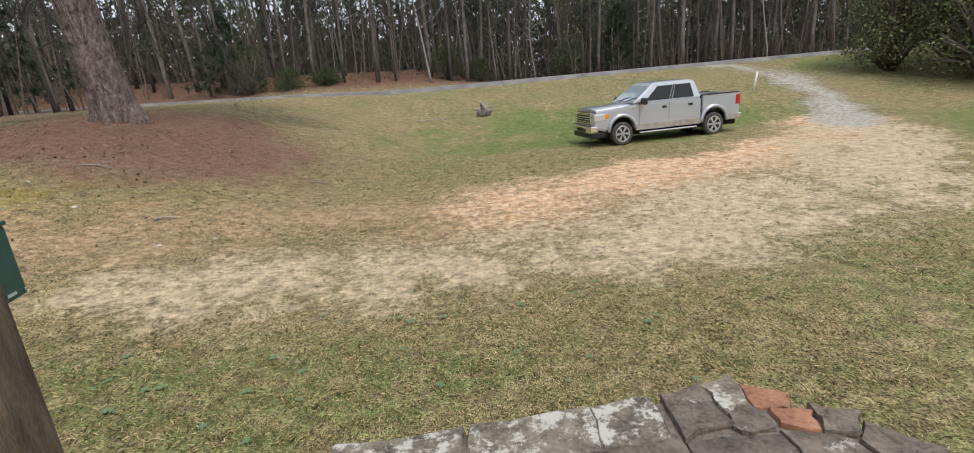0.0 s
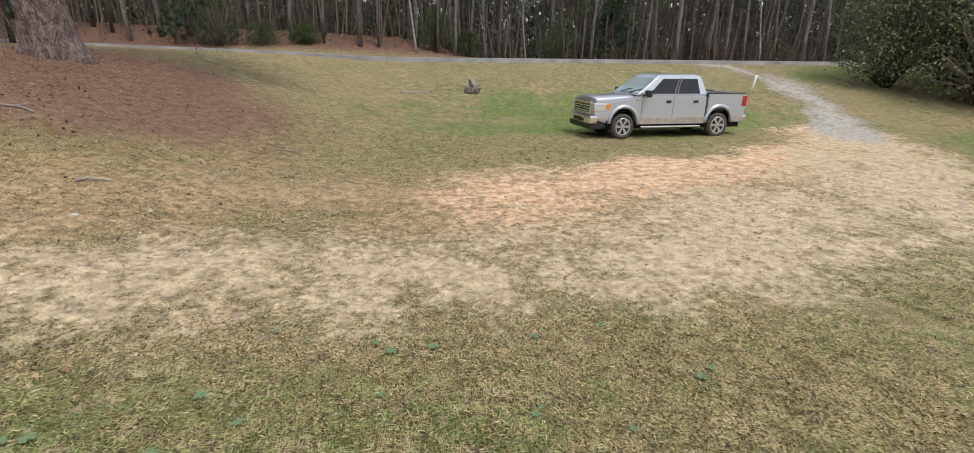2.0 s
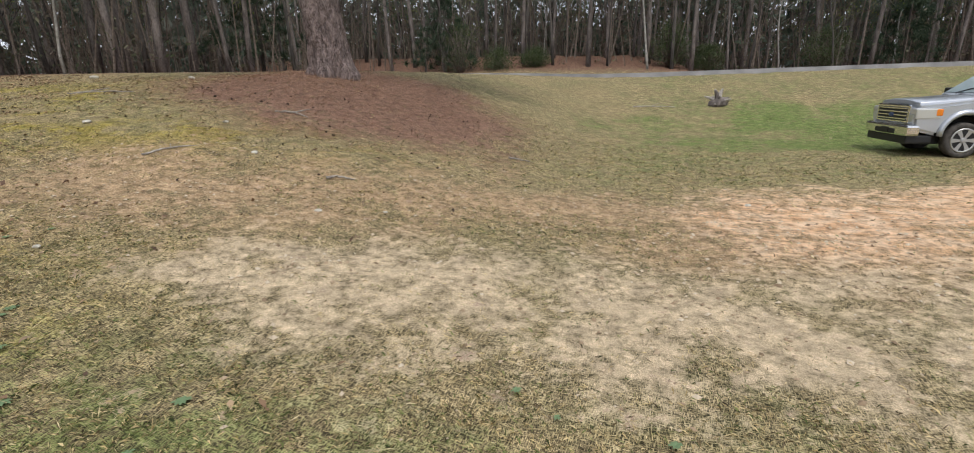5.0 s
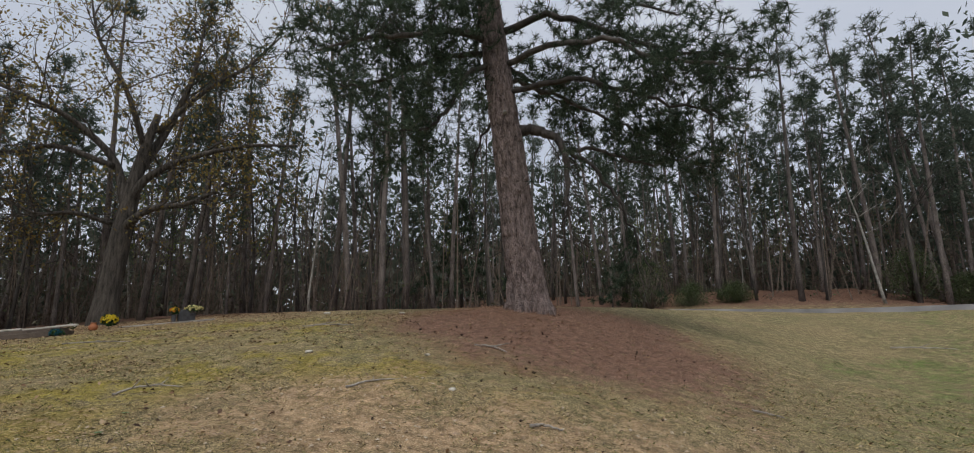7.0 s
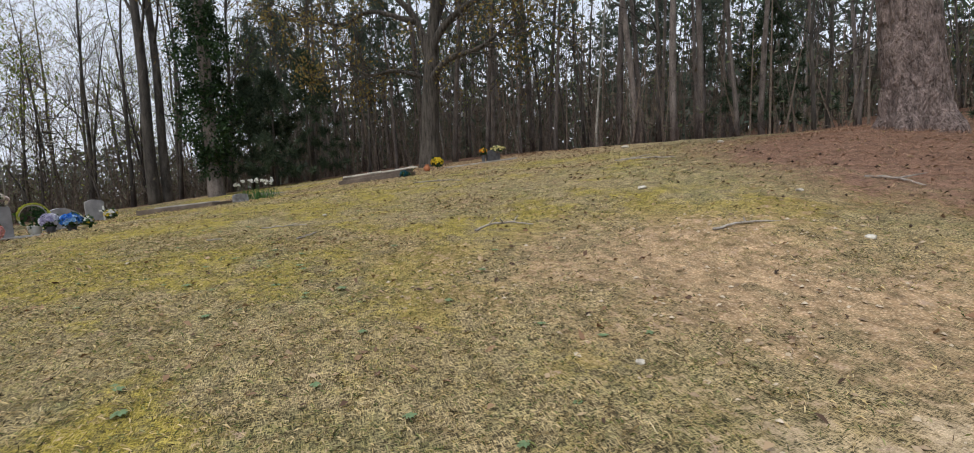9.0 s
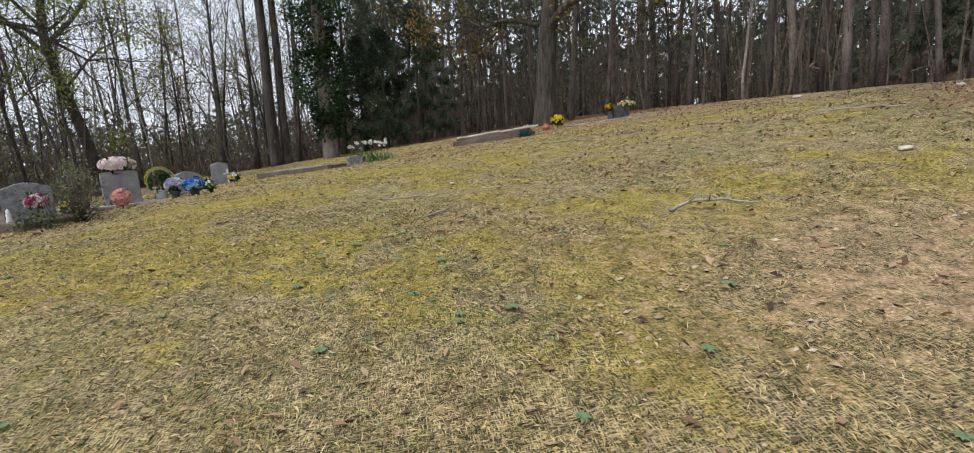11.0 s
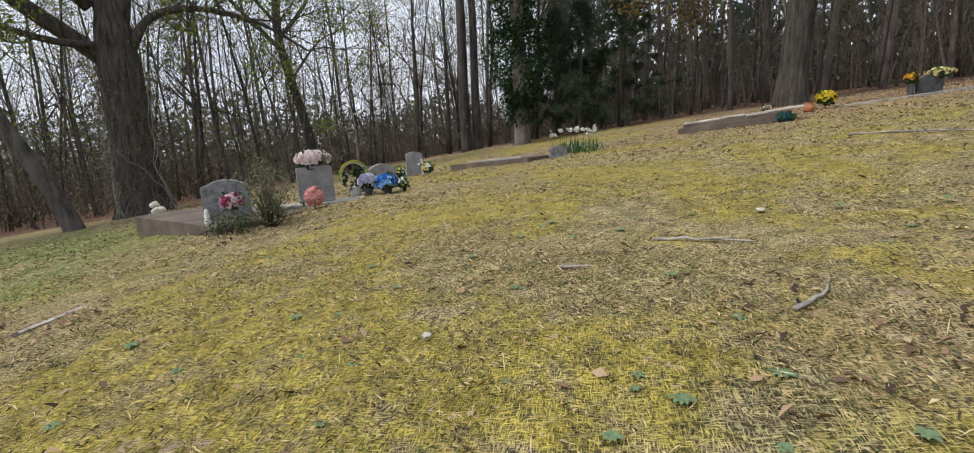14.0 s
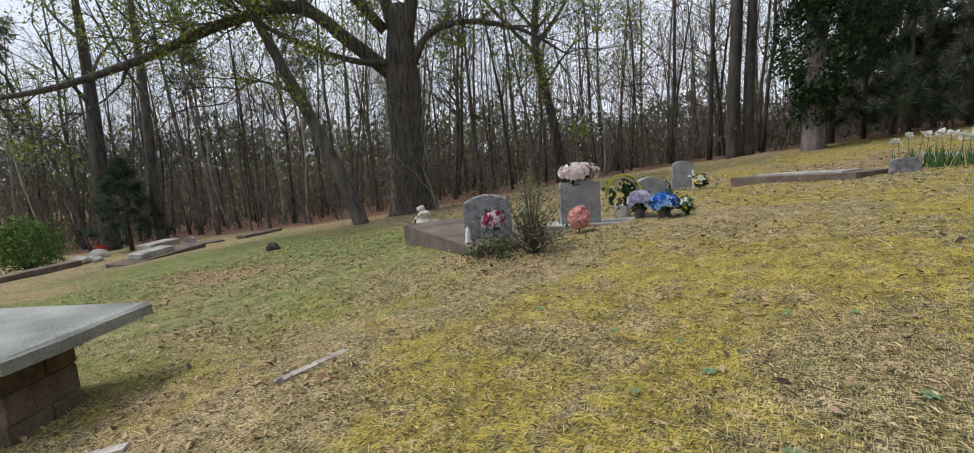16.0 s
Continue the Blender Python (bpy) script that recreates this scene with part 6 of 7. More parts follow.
def make_bouquet(name, x, y, z, rx, ry, rz, mats, label, seed, heads=40, size=0.055, leaves=50, pot=None, stem=0.0, yaw=0, low=-0.25):
    """A dome of flower heads with foliage, and a pot or stake under it where there is one."""
    rng = np.random.default_rng(seed)
    ob = thing(name, pose(x, y, z, 0, 0, yaw), label, "flowers")
    groups = [[] for _ in mats]
    for i in range(heads):
        n = Vector(rng.normal(0, 1, 3)).normalized()
        if n.z < low:
            n.z = -n.z
        c = Vector((n.x * rx, n.y * ry, stem + rz + n.z * rz)) * rng.uniform(0.9, 1.0)
        groups[int(rng.integers(len(mats)))].append((c, n))
    for g, m in zip(groups, mats):
        if g:
            tagged(part("flower_mass", tri_mesh("flower_mass", blossom_tris(g, size, rng), m, 4), None, ob), kind="stuff")
    if leaves:
        cs = []
        for _ in range(leaves):
            n = Vector(rng.normal(0, 1, 3)).normalized()
            cs.append((n.x * rx * 0.85, n.y * ry * 0.85, stem + rz + n.z * rz * 0.85))
        tagged(part("foliage", tri_mesh("foliage", leaf_tris(cs, 0.03, 0.06, 4, rng), LEAFGREEN, 4), None, ob), kind="stuff")
    if pot:
        r, h, m, lab = pot
        part("pot", lathe([(0.0, 0.0), (r * 0.75, 0.0), (r, h), (r * 0.92, h), (r * 0.8, h * 0.8), (0.0, h * 0.8)], 18, "z"), m, ob, lab)
    elif stem:
        p = Pile()
        p.add(*tube([(0, 0, -0.08), (0, 0, stem + rz)], [0.012, 0.01], 6))
        part("stake", p.mesh("stake", LEAFGREEN), None, ob)
    return ob


WHITE_P = plain("white_pot", (0.72, 0.72, 0.7, 1), 0.5)
TERRACOTTA = material("terracotta", (0.3, 0.1, 0.04, 1), (0.5, 0.2, 0.09, 1), 5, 0.8, 0.2)


def make_family_plot():
    # raised slab with the rock-faced stone
    a, b = (-16.3, -2.95), (-17.85, -6.0)
    yaw, ln = along(a, b)
    zt = ground_at(-17, -4.4)
    slab = thing("grave_slab", pose(a[0], a[1], 0, 0, 0, yaw), "raised brown concrete grave slab", "grave")
    part("slab", box(0, ln, -1.75, 0, zt - 0.5, zt + 0.27, 0.02, 0.006, 3, 2), CONC_DARK, slab)
    make_headstone(-17.15, -3.35, 126 - 180, 0.74, 0.68, 0.2, 0.1, GRANITE_ROUGH, "grey granite headstone with rock-faced edges on a raised slab", 3, z=zt + 0.268, rough=0.02,
                   bars=((0, 0.42, 0.42, 0.05), (-0.1, 0.3, 0.2, 0.03), (0.15, 0.3, 0.2, 0.03)))
    make_bouquet("magenta_flowers", -16.75, -2.95, zt + 0.28, 0.19, 0.16, 0.13, [petals("magenta", (0.2, 0.01, 0.06), (0.42, 0.03, 0.15)), petals("pinkwhite", (0.7, 0.5, 0.55), (0.8, 0.7, 0.72))],
                 "faded magenta and white artificial flowers before the headstone", 11, 120, 0.055, 24, stem=0.2)
    fig = thing("figurine", pose(-16.62, -3.35, zt + 0.268, 0, 0, 30), "small white figurine standing on the grave slab", "figurine")
    part("figure", lathe([(0.0, 0.0), (0.05, 0.0), (0.055, 0.03), (0.035, 0.09), (0.045, 0.14), (0.028, 0.18), (0.034, 0.22), (0.0, 0.26)], 14, "z"), plain("chalk_white", (0.72, 0.71, 0.68, 1), 0.7), fig, smooth=True)
    # granite stone with the saddle of flowers
    zB = ground_at(-18.5, -2.4)
    kerb = thing("grave_kerb", pose(-18.55, -2.3, 0, 0, 0, 126 - 180), "low concrete footing under the headstones", "kerb")
    part("footing", box(-2.0, 1.2, -0.28, 0.26, zB - 0.3, zB + 0.08, 0.02, 0.008, 2, 5), CONCRETE, kerb)
    make_headstone(-18.5, -2.4, 126 - 180, 0.66, 0.72, 0.2, 0.03, GRANITE, "polished grey granite headstone with weathered edges", 4, z=zB + 0.07, rough=0.008,
                   bars=((0.03, 0.6, 0.05, 0.06), (0.14, 0.61, 0.04, 0.05)))
    make_bouquet("flower_saddle", -18.5, -2.4, zB + 0.74, 0.34, 0.17, 0.17, [petals("cream", (0.8, 0.74, 0.62), (0.88, 0.85, 0.77)), petals("palepink", (0.74, 0.56, 0.6), (0.84, 0.74, 0.75))],
                 "saddle of cream and pale pink artificial flowers on a headstone", 12, 115, 0.062, 24, yaw=126)
    make_bouquet("pink_rose_ball", -17.85, -2.1, ground_at(-17.85, -2.1), 0.155, 0.155, 0.16, [petals("rose", (0.75, 0.32, 0.3), (0.85, 0.52, 0.48))], "ball of salmon-pink artificial roses on a stake", 13, 85, 0.062, 10, stem=0.1, low=-0.9)
    make_bouquet("white_flowers", -17.75, -3.0, ground_at(-17.75, -3.0), 0.2, 0.18, 0.13, [petals("white", (0.66, 0.66, 0.6), (0.82, 0.82, 0.78)), petals("yellow", (0.62, 0.46, 0.03), (0.78, 0.62, 0.06))],
                 "white and yellow artificial flowers in a low pot", 14, 45, 0.05, 60, pot=(0.1, 0.14, GRANITE_DARK, "dark pot"), stem=0.12)
    # basket wreath and the blue flowers
    gx, gy = -19.35, -1.98
    z = ground_at(gx, gy)
    bk = thing("flower_basket", pose(gx, gy, z, 0, 0, 126), "white wicker flower basket with a tall hoop handle", "basket")
    part("basket", lathe([(0.0, 0.0), (0.1, 0.0), (0.15, 0.22), (0.135, 0.22), (0.1, 0.18), (0.0, 0.18)], 18, "z"), WHITE_P, bk)
    hp = Pile()
    pts = [Vector((math.cos(a) * 0.27, 0, 0.42 + math.sin(a) * 0.3)) for a in np.linspace(-0.6, math.pi + 0.6, 18)]
    hp.add(*tube(pts, [0.02] * 18, 6))
    part("handle", hp.mesh("handle", WHITE_P), None, bk, "white hoop handle")
    rng = np.random.default_rng(15)
    tagged(part("foliage", tri_mesh("foliage", leaf_tris(rng.normal(0, 1, (38, 3)) * (0.13, 0.08, 0.13) + (0, 0, 0.4), 0.03, 0.07, 4, rng), LEAFGREEN, 4), None, bk), kind="stuff")
    hd = [(Vector((math.cos(a) * 0.28, rng.normal(0, 0.06), 0.45 + math.sin(a) * 0.28)), (math.cos(a), 0.4, math.sin(a))) for a in rng.uniform(-0.3, 3.6, 60)]
    tagged(part("flower_mass", tri_mesh("flower_mass", blossom_tris(hd, 0.06, rng), petals("limeyellow", (0.4, 0.46, 0.06), (0.66, 0.66, 0.16)), 4), None, bk), kind="stuff")
    make_bouquet("lavender_flowers", -19.2, -1.62, ground_at(-19.2, -1.62), 0.24, 0.18, 0.17, [petals("lavender", (0.28, 0.26, 0.42), (0.5, 0.48, 0.62)), petals("greywhite", (0.6, 0.6, 0.64), (0.78, 0.78, 0.8))],
                 "lavender and white artificial flowers in a pot", 16, 130, 0.06, 24, pot=(0.1, 0.16, GRANITE_DARK, "dark pot"), stem=0.12)
    make_bouquet("blue_flowers", -19.15, -1.18, ground_at(-19.15, -1.18), 0.3, 0.2, 0.16, [petals("blue", (0.005, 0.06, 0.35), (0.03, 0.2, 0.62)), petals("skyblue", (0.1, 0.34, 0.7), (0.5, 0.66, 0.8))],
                 "bright blue artificial flowers in a pot", 17, 120, 0.06, 36, pot=(0.11, 0.14, GRANITE_DARK, "dark pot"), stem=0.08)
    make_bouquet("yellow_flowers", -19.2, -0.86, ground_at(-19.2, -0.86), 0.09, 0.09, 0.13, [petals("yellow", (0.62, 0.46, 0.03), (0.78, 0.62, 0.06)), petals("white", (0.66, 0.66, 0.6), (0.82, 0.82, 0.78))], "small yellow and white artificial flowers", 18, 20, 0.045, 30, stem=0.04)
    make_headstone(-21.27, -2.13, 126 - 180, 0.72, 0.52, 0.2, 0.14, GRANITE, "low grey granite headstone with a rounded top", 6, base=(0.9, 0.08, 0.34))
    make_headstone(-24.65, -2.38, 120 - 180, 0.52, 0.7, 0.14, 0.07, GRANITE, "upright grey granite headstone with a curved top", 7, base=(0.68, 0.08, 0.3))
    cross = thing("cross", pose(-24.2, -2.0, ground_at(-24.2, -2.0), 4, 0, 120 - 180), "small white wooden memorial cross", "cross")
    part("upright", box(-0.025, 0.025, -0.012, 0.012, -0.05, 0.5, 0.004), WHITE_P, cross)
    part("crossbar", box(-0.13, 0.13, -0.02, -0.008, 0.32, 0.37, 0.004), WHITE_P, cross)
    make_bouquet("yellow_flowers", -24.1, -1.8, ground_at(-24.1, -1.8), 0.2, 0.17, 0.15, [petals("yellow", (0.62, 0.46, 0.03), (0.78, 0.62, 0.06)), petals("white", (0.66, 0.66, 0.6), (0.82, 0.82, 0.78))],
                 "yellow and white artificial flowers beside a small cross", 19, 45, 0.055, 30, stem=0.06)
    make_bouquet("white_flowers", -24.3, -2.75, ground_at(-24.3, -2.75), 0.15, 0.12, 0.16, [petals("white", (0.66, 0.66, 0.6), (0.82, 0.82, 0.78)), petals("limeyellow", (0.4, 0.46, 0.06), (0.66, 0.66, 0.16))], "white and lime artificial flowers before a headstone", 20, 26, 0.05, 40, stem=0.05)
    make_shrub("airy_shrub", -16.75, -2.3, 1.15, 1.0, THICKET, 122, "airy green-leaved shrub growing against the graves", 100, 0.026, 13, airy=1.0)
    make_shrub("low_shrub", -16.35, -2.75, 0.75, 0.3, SHRUB, 123, "low dark creeper at the foot of the slab", 50, 0.03, 12)
    # pale heap behind the slab
    heap = thing("rubble_heap", pose(-21.6, -9.0, ground_at(-21.6, -9.0)), "heap of pale broken stone and faded wreaths", "rubble")
    rng = np.random.default_rng(25)
    for i, (hx, hy, hz, s) in enumerate(((0, 0, 0.1, 0.26), (0.25, 0.1, 0.06, 0.16), (-0.2, 0.12, 0.05, 0.18), (0.02, 0.05, 0.34, 0.2), (0.4, -0.1, 0.03, 0.12), (-0.45, 0.05, 0.03, 0.12), (0.62, 0.1, 0.03, 0.1), (0.05, -0.05, 0.52, 0.13))):
        p = part("stone", rock_bm(s, 200 + i), MARBLE, heap)
        p.location = (hx, hy, hz)
    make_bouquet("faded_wreath", -22.1, -9.6, ground_at(-22.1, -9.6), 0.3, 0.25, 0.14, [petals("faded", (0.3, 0.16, 0.12), (0.5, 0.36, 0.3)), petals("palepink", (0.74, 0.56, 0.6), (0.84, 0.74, 0.75))], "faded artificial wreath lying by the woods", 26, 40, 0.06, 40)


make_family_plot()


def make_upper_graves():
    # flat ledger sunk into the slope
    a, b = (-24.3, -1.15), (-22.9, 1.35)
    yaw, ln = along(a, b)
    z = ground_at(-24.2, 0.3)
    led = thing("grave_ledger", Matrix.Translation((a[0], a[1], z)) @ Euler((0, 0, math.radians(yaw))).to_matrix().to_4x4() @ Euler((0, -0.06, 0)).to_matrix().to_4x4(), "flat dark concrete grave ledger sunk in the slope", "grave")
    part("slab", box(0, ln, 0, 1.2, -0.28, 0.05, 0.015, 0.008, 3, 4), CONC_DARK, led)
    part("inner_slab", box(0.5, ln - 0.4, 0.25, 0.95, 0.04, 0.09, 0.012, 0.004, 2, 5), CONCRETE, led)
    # small tilted stone with irises
    make_headstone(-23.75, 2.12, -70, 0.5, 0.32, 0.14, 0.05, GRANITE_ROUGH, "small rough grey marker stone leaning in the grass", 8, rough=0.02)
    make_irises(-24.25, 2.65, 27, 11)
    strip = thing("grave_kerb", pose(-26.6, 2.4, ground_at(-26.6, 2.9), 0, 0, 62), "narrow pale concrete kerb in the grass", "kerb")
    part("kerb", box(0, 2.2, -0.06, 0.06, -0.15, 0.09, 0.01, 0.006, 2, 6), CONCRETE, strip)
    # raised tomb with broken marble on top
    a, b = (-25.05, 5.55), (-23.75, 8.1)
    yaw, ln = along(a, b)
    z = ground_at(-24.6, 6.9) - 0.08
    tomb = thing("grave_tomb", Matrix.Translation((a[0], a[1], z)) @ Euler((0, 0, math.radians(yaw))).to_matrix().to_4x4() @ Euler((0, -0.085, 0)).to_matrix().to_4x4(), "low stepped concrete tomb with a broken pale marble top", "grave")
    part("plinth", box(0, ln, 0, 1.15, -0.4, 0.14, 0.02, 0.01, 3, 7), CONC_DARK, tomb)
    part("upper_step", box(0.12, ln - 0.1, 0.14, 1.05, 0.13, 0.24, 0.02, 0.012, 3, 8), CONC_DARK, tomb)
    for i, (u0, u1, v0, v1, dz) in enumerate(((0.15, 1.1, 0.18, 1.0, 0.0), (1.12, 1.75, 0.22, 0.98, 0.01), (1.78, 2.3, 0.2, 0.7, -0.01), (2.2, ln + 0.25, 0.5, 0.75, 0.02))):
        part("marble_piece", box(u0, u1, v0, v1, 0.235 + dz, 0.3 + dz, 0.02, 0.02, 2, 20 + i), MARBLE, tomb, "broken pale marble")
    make_bouquet("teal_flowers", -23.85, 7.95, z + 0.12, 0.22, 0.19, 0.15, [petals("teal", (0.005, 0.05, 0.07), (0.02, 0.12, 0.15))], "dark teal artificial flowers resting on a tomb", 31, 60, 0.05, 60)
    pot = thing("clay_pot", Matrix.Translation((-26.15, 9.45, ground_at(-26.15, 9.45))) @ Matrix.Diagonal((0.75, 0.75, 0.7, 1)), "squat orange clay pot standing by yellow flowers", "pot")
    part("jar", lathe([(0.0, 0.0), (0.13, 0.0), (0.2, 0.14), (0.19, 0.26), (0.13, 0.33), (0.12, 0.4), (0.15, 0.43), (0.1, 0.42), (0.0, 0.3)], 20, "z"), TERRACOTTA, pot, smooth=True)
    make_bouquet("yellow_mums", -26.4, 10.0, ground_at(-26.4, 10.0), 0.32, 0.28, 0.24, [petals("gold", (0.6, 0.42, 0.02), (0.8, 0.66, 0.05))], "mound of bright yellow flowers", 32, 120, 0.055, 70, stem=0.08)
    a, b = (-26.3, 10.3), (-25.6, 13.6)
    yaw, ln = along(a, b)
    kb = thing("grave_kerb", Matrix.Translation((a[0], a[1], ground_at(a[0], a[1]))) @ Euler((0, 0, math.radians(yaw))).to_matrix().to_4x4() @ Euler((0, -0.088, 0)).to_matrix().to_4x4(), "pale concrete kerb along the upper graves", "kerb")
    part("kerb", box(0, ln, -0.1, 0.1, -0.2, 0.06, 0.015, 0.01, 3, 9), CONCRETE, kb)
    make_headstone(-26.6, 12.7, 90 - 180 + 8, 0.48, 0.56, 0.14, 0.14, GRANITE_DARK, "small dark granite headstone between flower vases", 9)
    make_headstone(-26.72, 13.02, 90 - 180 + 8, 0.34, 0.34, 0.2, 0.02, GRANITE_DARK, "low dark granite vase block", 10)
    make_bouquet("yellow_flowers", -26.55, 12.3, ground_at(-26.55, 12.3), 0.2, 0.18, 0.16, [petals("gold", (0.6, 0.42, 0.02), (0.8, 0.66, 0.05)), petals("orange", (0.6, 0.2, 0.02), (0.75, 0.36, 0.05))], "yellow and orange artificial flowers in a vase", 33, 45, 0.06, 30, pot=(0.1, 0.34, GRANITE_DARK, "dark vase"), stem=0.36)
    make_bouquet("cream_flowers", -26.7, 13.12, ground_at(-26.7, 13.12), 0.38, 0.22, 0.13, [petals("butter", (0.66, 0.58, 0.22), (0.8, 0.74, 0.42))], "wide cream-yellow artificial flowers in a vase", 34, 70, 0.06, 30, pot=(0.1, 0.34, GRANITE_DARK, "dark vase"), stem=0.42, yaw=80)
    make_bouquet("red_flowers", -30.0, 9.6, ground_at(-30.0, 9.6), 0.22, 0.16, 0.14, [petals("faded", (0.3, 0.16, 0.12), (0.5, 0.36, 0.3)), petals("white", (0.66, 0.66, 0.6), (0.82, 0.82, 0.78))], "faded red and white flowers near the woods", 35, 30, 0.05, 20)


def make_irises(x, y, seed, count):
    rng = np.random.default_rng(seed)
    ob = thing("iris_clump", pose(x, y, ground_at(x, y)), "clump of white irises with sword-shaped green leaves", "irises")
    blades, heads = [], []
    for _ in range(150):
        c = np.array([rng.normal(0, 0.3), rng.normal(0, 0.3), 0])
        h = rng.uniform(0.25, 0.45)
        d = np.array([rng.normal(0, 0.09), rng.normal(0, 0.09), h])
        s = np.array([rng.normal(), rng.normal(), 0])
        s = s / np.linalg.norm(s) * 0.014
        blades.append([c - s, c + s, c + d * 0.6 + s, c + d])
    tagged(part("leaves", tri_mesh("leaves", np.array(blades), leafy("iris_leaves", [(0.04, 0.11, 0.03, 1), (0.1, 0.2, 0.06, 1)]), 4), None, ob), kind="stuff")
    stems = Pile()
    for i in range(count):
        c = Vector((rng.normal(0, 0.14) + (i - count / 2) * 0.05, (i - count / 2) * 0.13, 0))
        tip = c + Vector((rng.normal(0, 0.04), rng.normal(0, 0.04), rng.uniform(0.5, 0.66)))
        stems.add(*tube([c, tip], [0.006, 0.005], 4))
        for _ in range(4):
            heads.append((tip + Vector(rng.normal(0, 0.03, 3)), rng.normal(0, 0.5, 3) + (0, 0, 0.7)))
    tagged(part("stems", stems.mesh("stems", LEAFGREEN), None, ob), kind="stuff")
    tagged(part("flower_mass", tri_mesh("flower_mass", blossom_tris(heads, 0.07, rng, 5), petals("white", (0.66, 0.66, 0.6), (0.82, 0.82, 0.78)), 4), None, ob), kind="stuff")


make_upper_graves()


def make_lower_graves():
    ob = thing("grave_ledger", pose(-19.2, -22.4, ground_at(-19.2, -22.4), 0, 3, 18), "long low grey concrete grave slab", "grave")
    part("slab", box(-1.9, 1.6, -0.7, 0.7, -0.3, 0.16, 0.02, 0.01, 3, 31), CONC_DARK, ob)
    part("upper_slab", box(-0.6, 0.9, -0.4, 0.4, 0.155, 0.38, 0.04, 0.02, 2, 32), CONCRETE, ob)
    bl = thing("grave_block", pose(-20.9, -26.6, ground_at(-20.9, -26.6), 0, 0, 30), "rectangular pale grave block", "grave")
    part("block", box(-0.95, 0.95, -0.4, 0.4, -0.2, 0.5, 0.03, 0.012, 2, 33), CONCRETE, bl)
    make_headstone(-21.2, -23.8, -50, 0.5, 0.58, 0.16, 0.08, GRANITE, "small pale grey headstone far down the slope", 34)
    for i, (x, y, ln, yaw) in enumerate(((-16.4, -27.8, 3.4, 20), (-21.8, -24.8, 2.6, 165), (-24.2, -23.0, 2.2, 10))):
        kb = thing("grave_kerb", pose(x, y, ground_at(x, y), 0, 0, yaw), "weathered concrete kerb of a lower grave", "kerb")
        part("kerb", box(-ln / 2, ln / 2, -0.35, 0.35, -0.25, 0.3 if i == 0 else 0.16, 0.03, 0.015, 2, 40 + i), CONC_DARK, kb)
    for i, (x, y, s) in enumerate(((-18.4, -29.3, 0.4), (-19.0, -29.8, 0.32), (-19.6, -31.0, 0.5), (-18.9, -28.7, 0.24))):
        r = thing("field_stone", pose(x, y, ground_at(x, y) + s * 0.35), "rounded grey field stone in the grass", "stone", "stones by the lower graves")
        part("stone", rock_bm(s, 50 + i), CONCRETE, r)
    make_bouquet("red_flowers", -19.9, -31.6, ground_at(-19.9, -31.6), 0.3, 0.2, 0.2, [petals("scarlet", (0.5, 0.03, 0.02), (0.75, 0.1, 0.06))], "scarlet artificial flowers at a lower grave", 51, 40, 0.08, 10, stem=0.3)
    st = thing("tree_stump", pose(-19.3, -13.4, ground_at(-19.3, -13.4)), "low dark rotten stump in the grass", "stump")
    part("stump", rock_bm(0.22, 61, 1.1), material("rotten_wood", (0.02, 0.015, 0.012, 1), (0.08, 0.06, 0.045, 1), 9, 0.95, 0.8), st)


make_lower_graves()


def make_stone_table():
    """Concrete slab on a masonry pier."""
    c = Vector((-12.5, -3.8, 0))
    e1 = Vector((0.85, 0.53, 0)).normalized()
    yaw = math.degrees(math.atan2(e1.y, e1.x))
    z = ground_at(-11.7, -4.4) + 0.06
    ob = thing("concrete_table", pose(c.x, c.y, z, 0, 0, yaw), "thick weathered concrete slab table on masonry piers", "table")
    top = flag([(0, 0), (1.3, -0.02), (1.32, -2.4), (0.02, -2.42)], 0.62, 0.73, 71)
    part("tabletop", top, material("table_concrete", (0.12, 0.125, 0.11, 1), (0.34, 0.35, 0.32, 1), 1.8, 0.85, 0.3, fine=60, dist=0.008), ob)
    brick = material("pier_block", (0.05, 0.036, 0.024, 1), (0.2, 0.15, 0.1, 1), 3, 0.95, 0.8, fine=30, spread=0.12)
    part("pier_core", box(0.53, 1.12, -0.75, -0.33, -0.2, 0.62), CONC_DARK, ob)
    part("pier_core", box(0.53, 1.12, -2.05, -1.63, -0.2, 0.62), CONC_DARK, ob)
    rng = np.random.default_rng(72)
    for y0, y1 in ((-0.77, -0.31), (-2.07, -1.61)):
        for row in range(3):
            x = 0.51
            w = 0.4 if row % 2 else 0.27
            while x < 1.13:
                x1 = min(x + w, 1.14)
                part("block", box(x, x1 - 0.012, y0 + rng.normal(0, 0.006), y1 + rng.normal(0, 0.006), -0.08 + row * 0.235, 0.145 + row * 0.235, 0.012, 0.004, 1, int(x * 50)), brick, ob)
                x, w = x1, 0.4


make_stone_table()

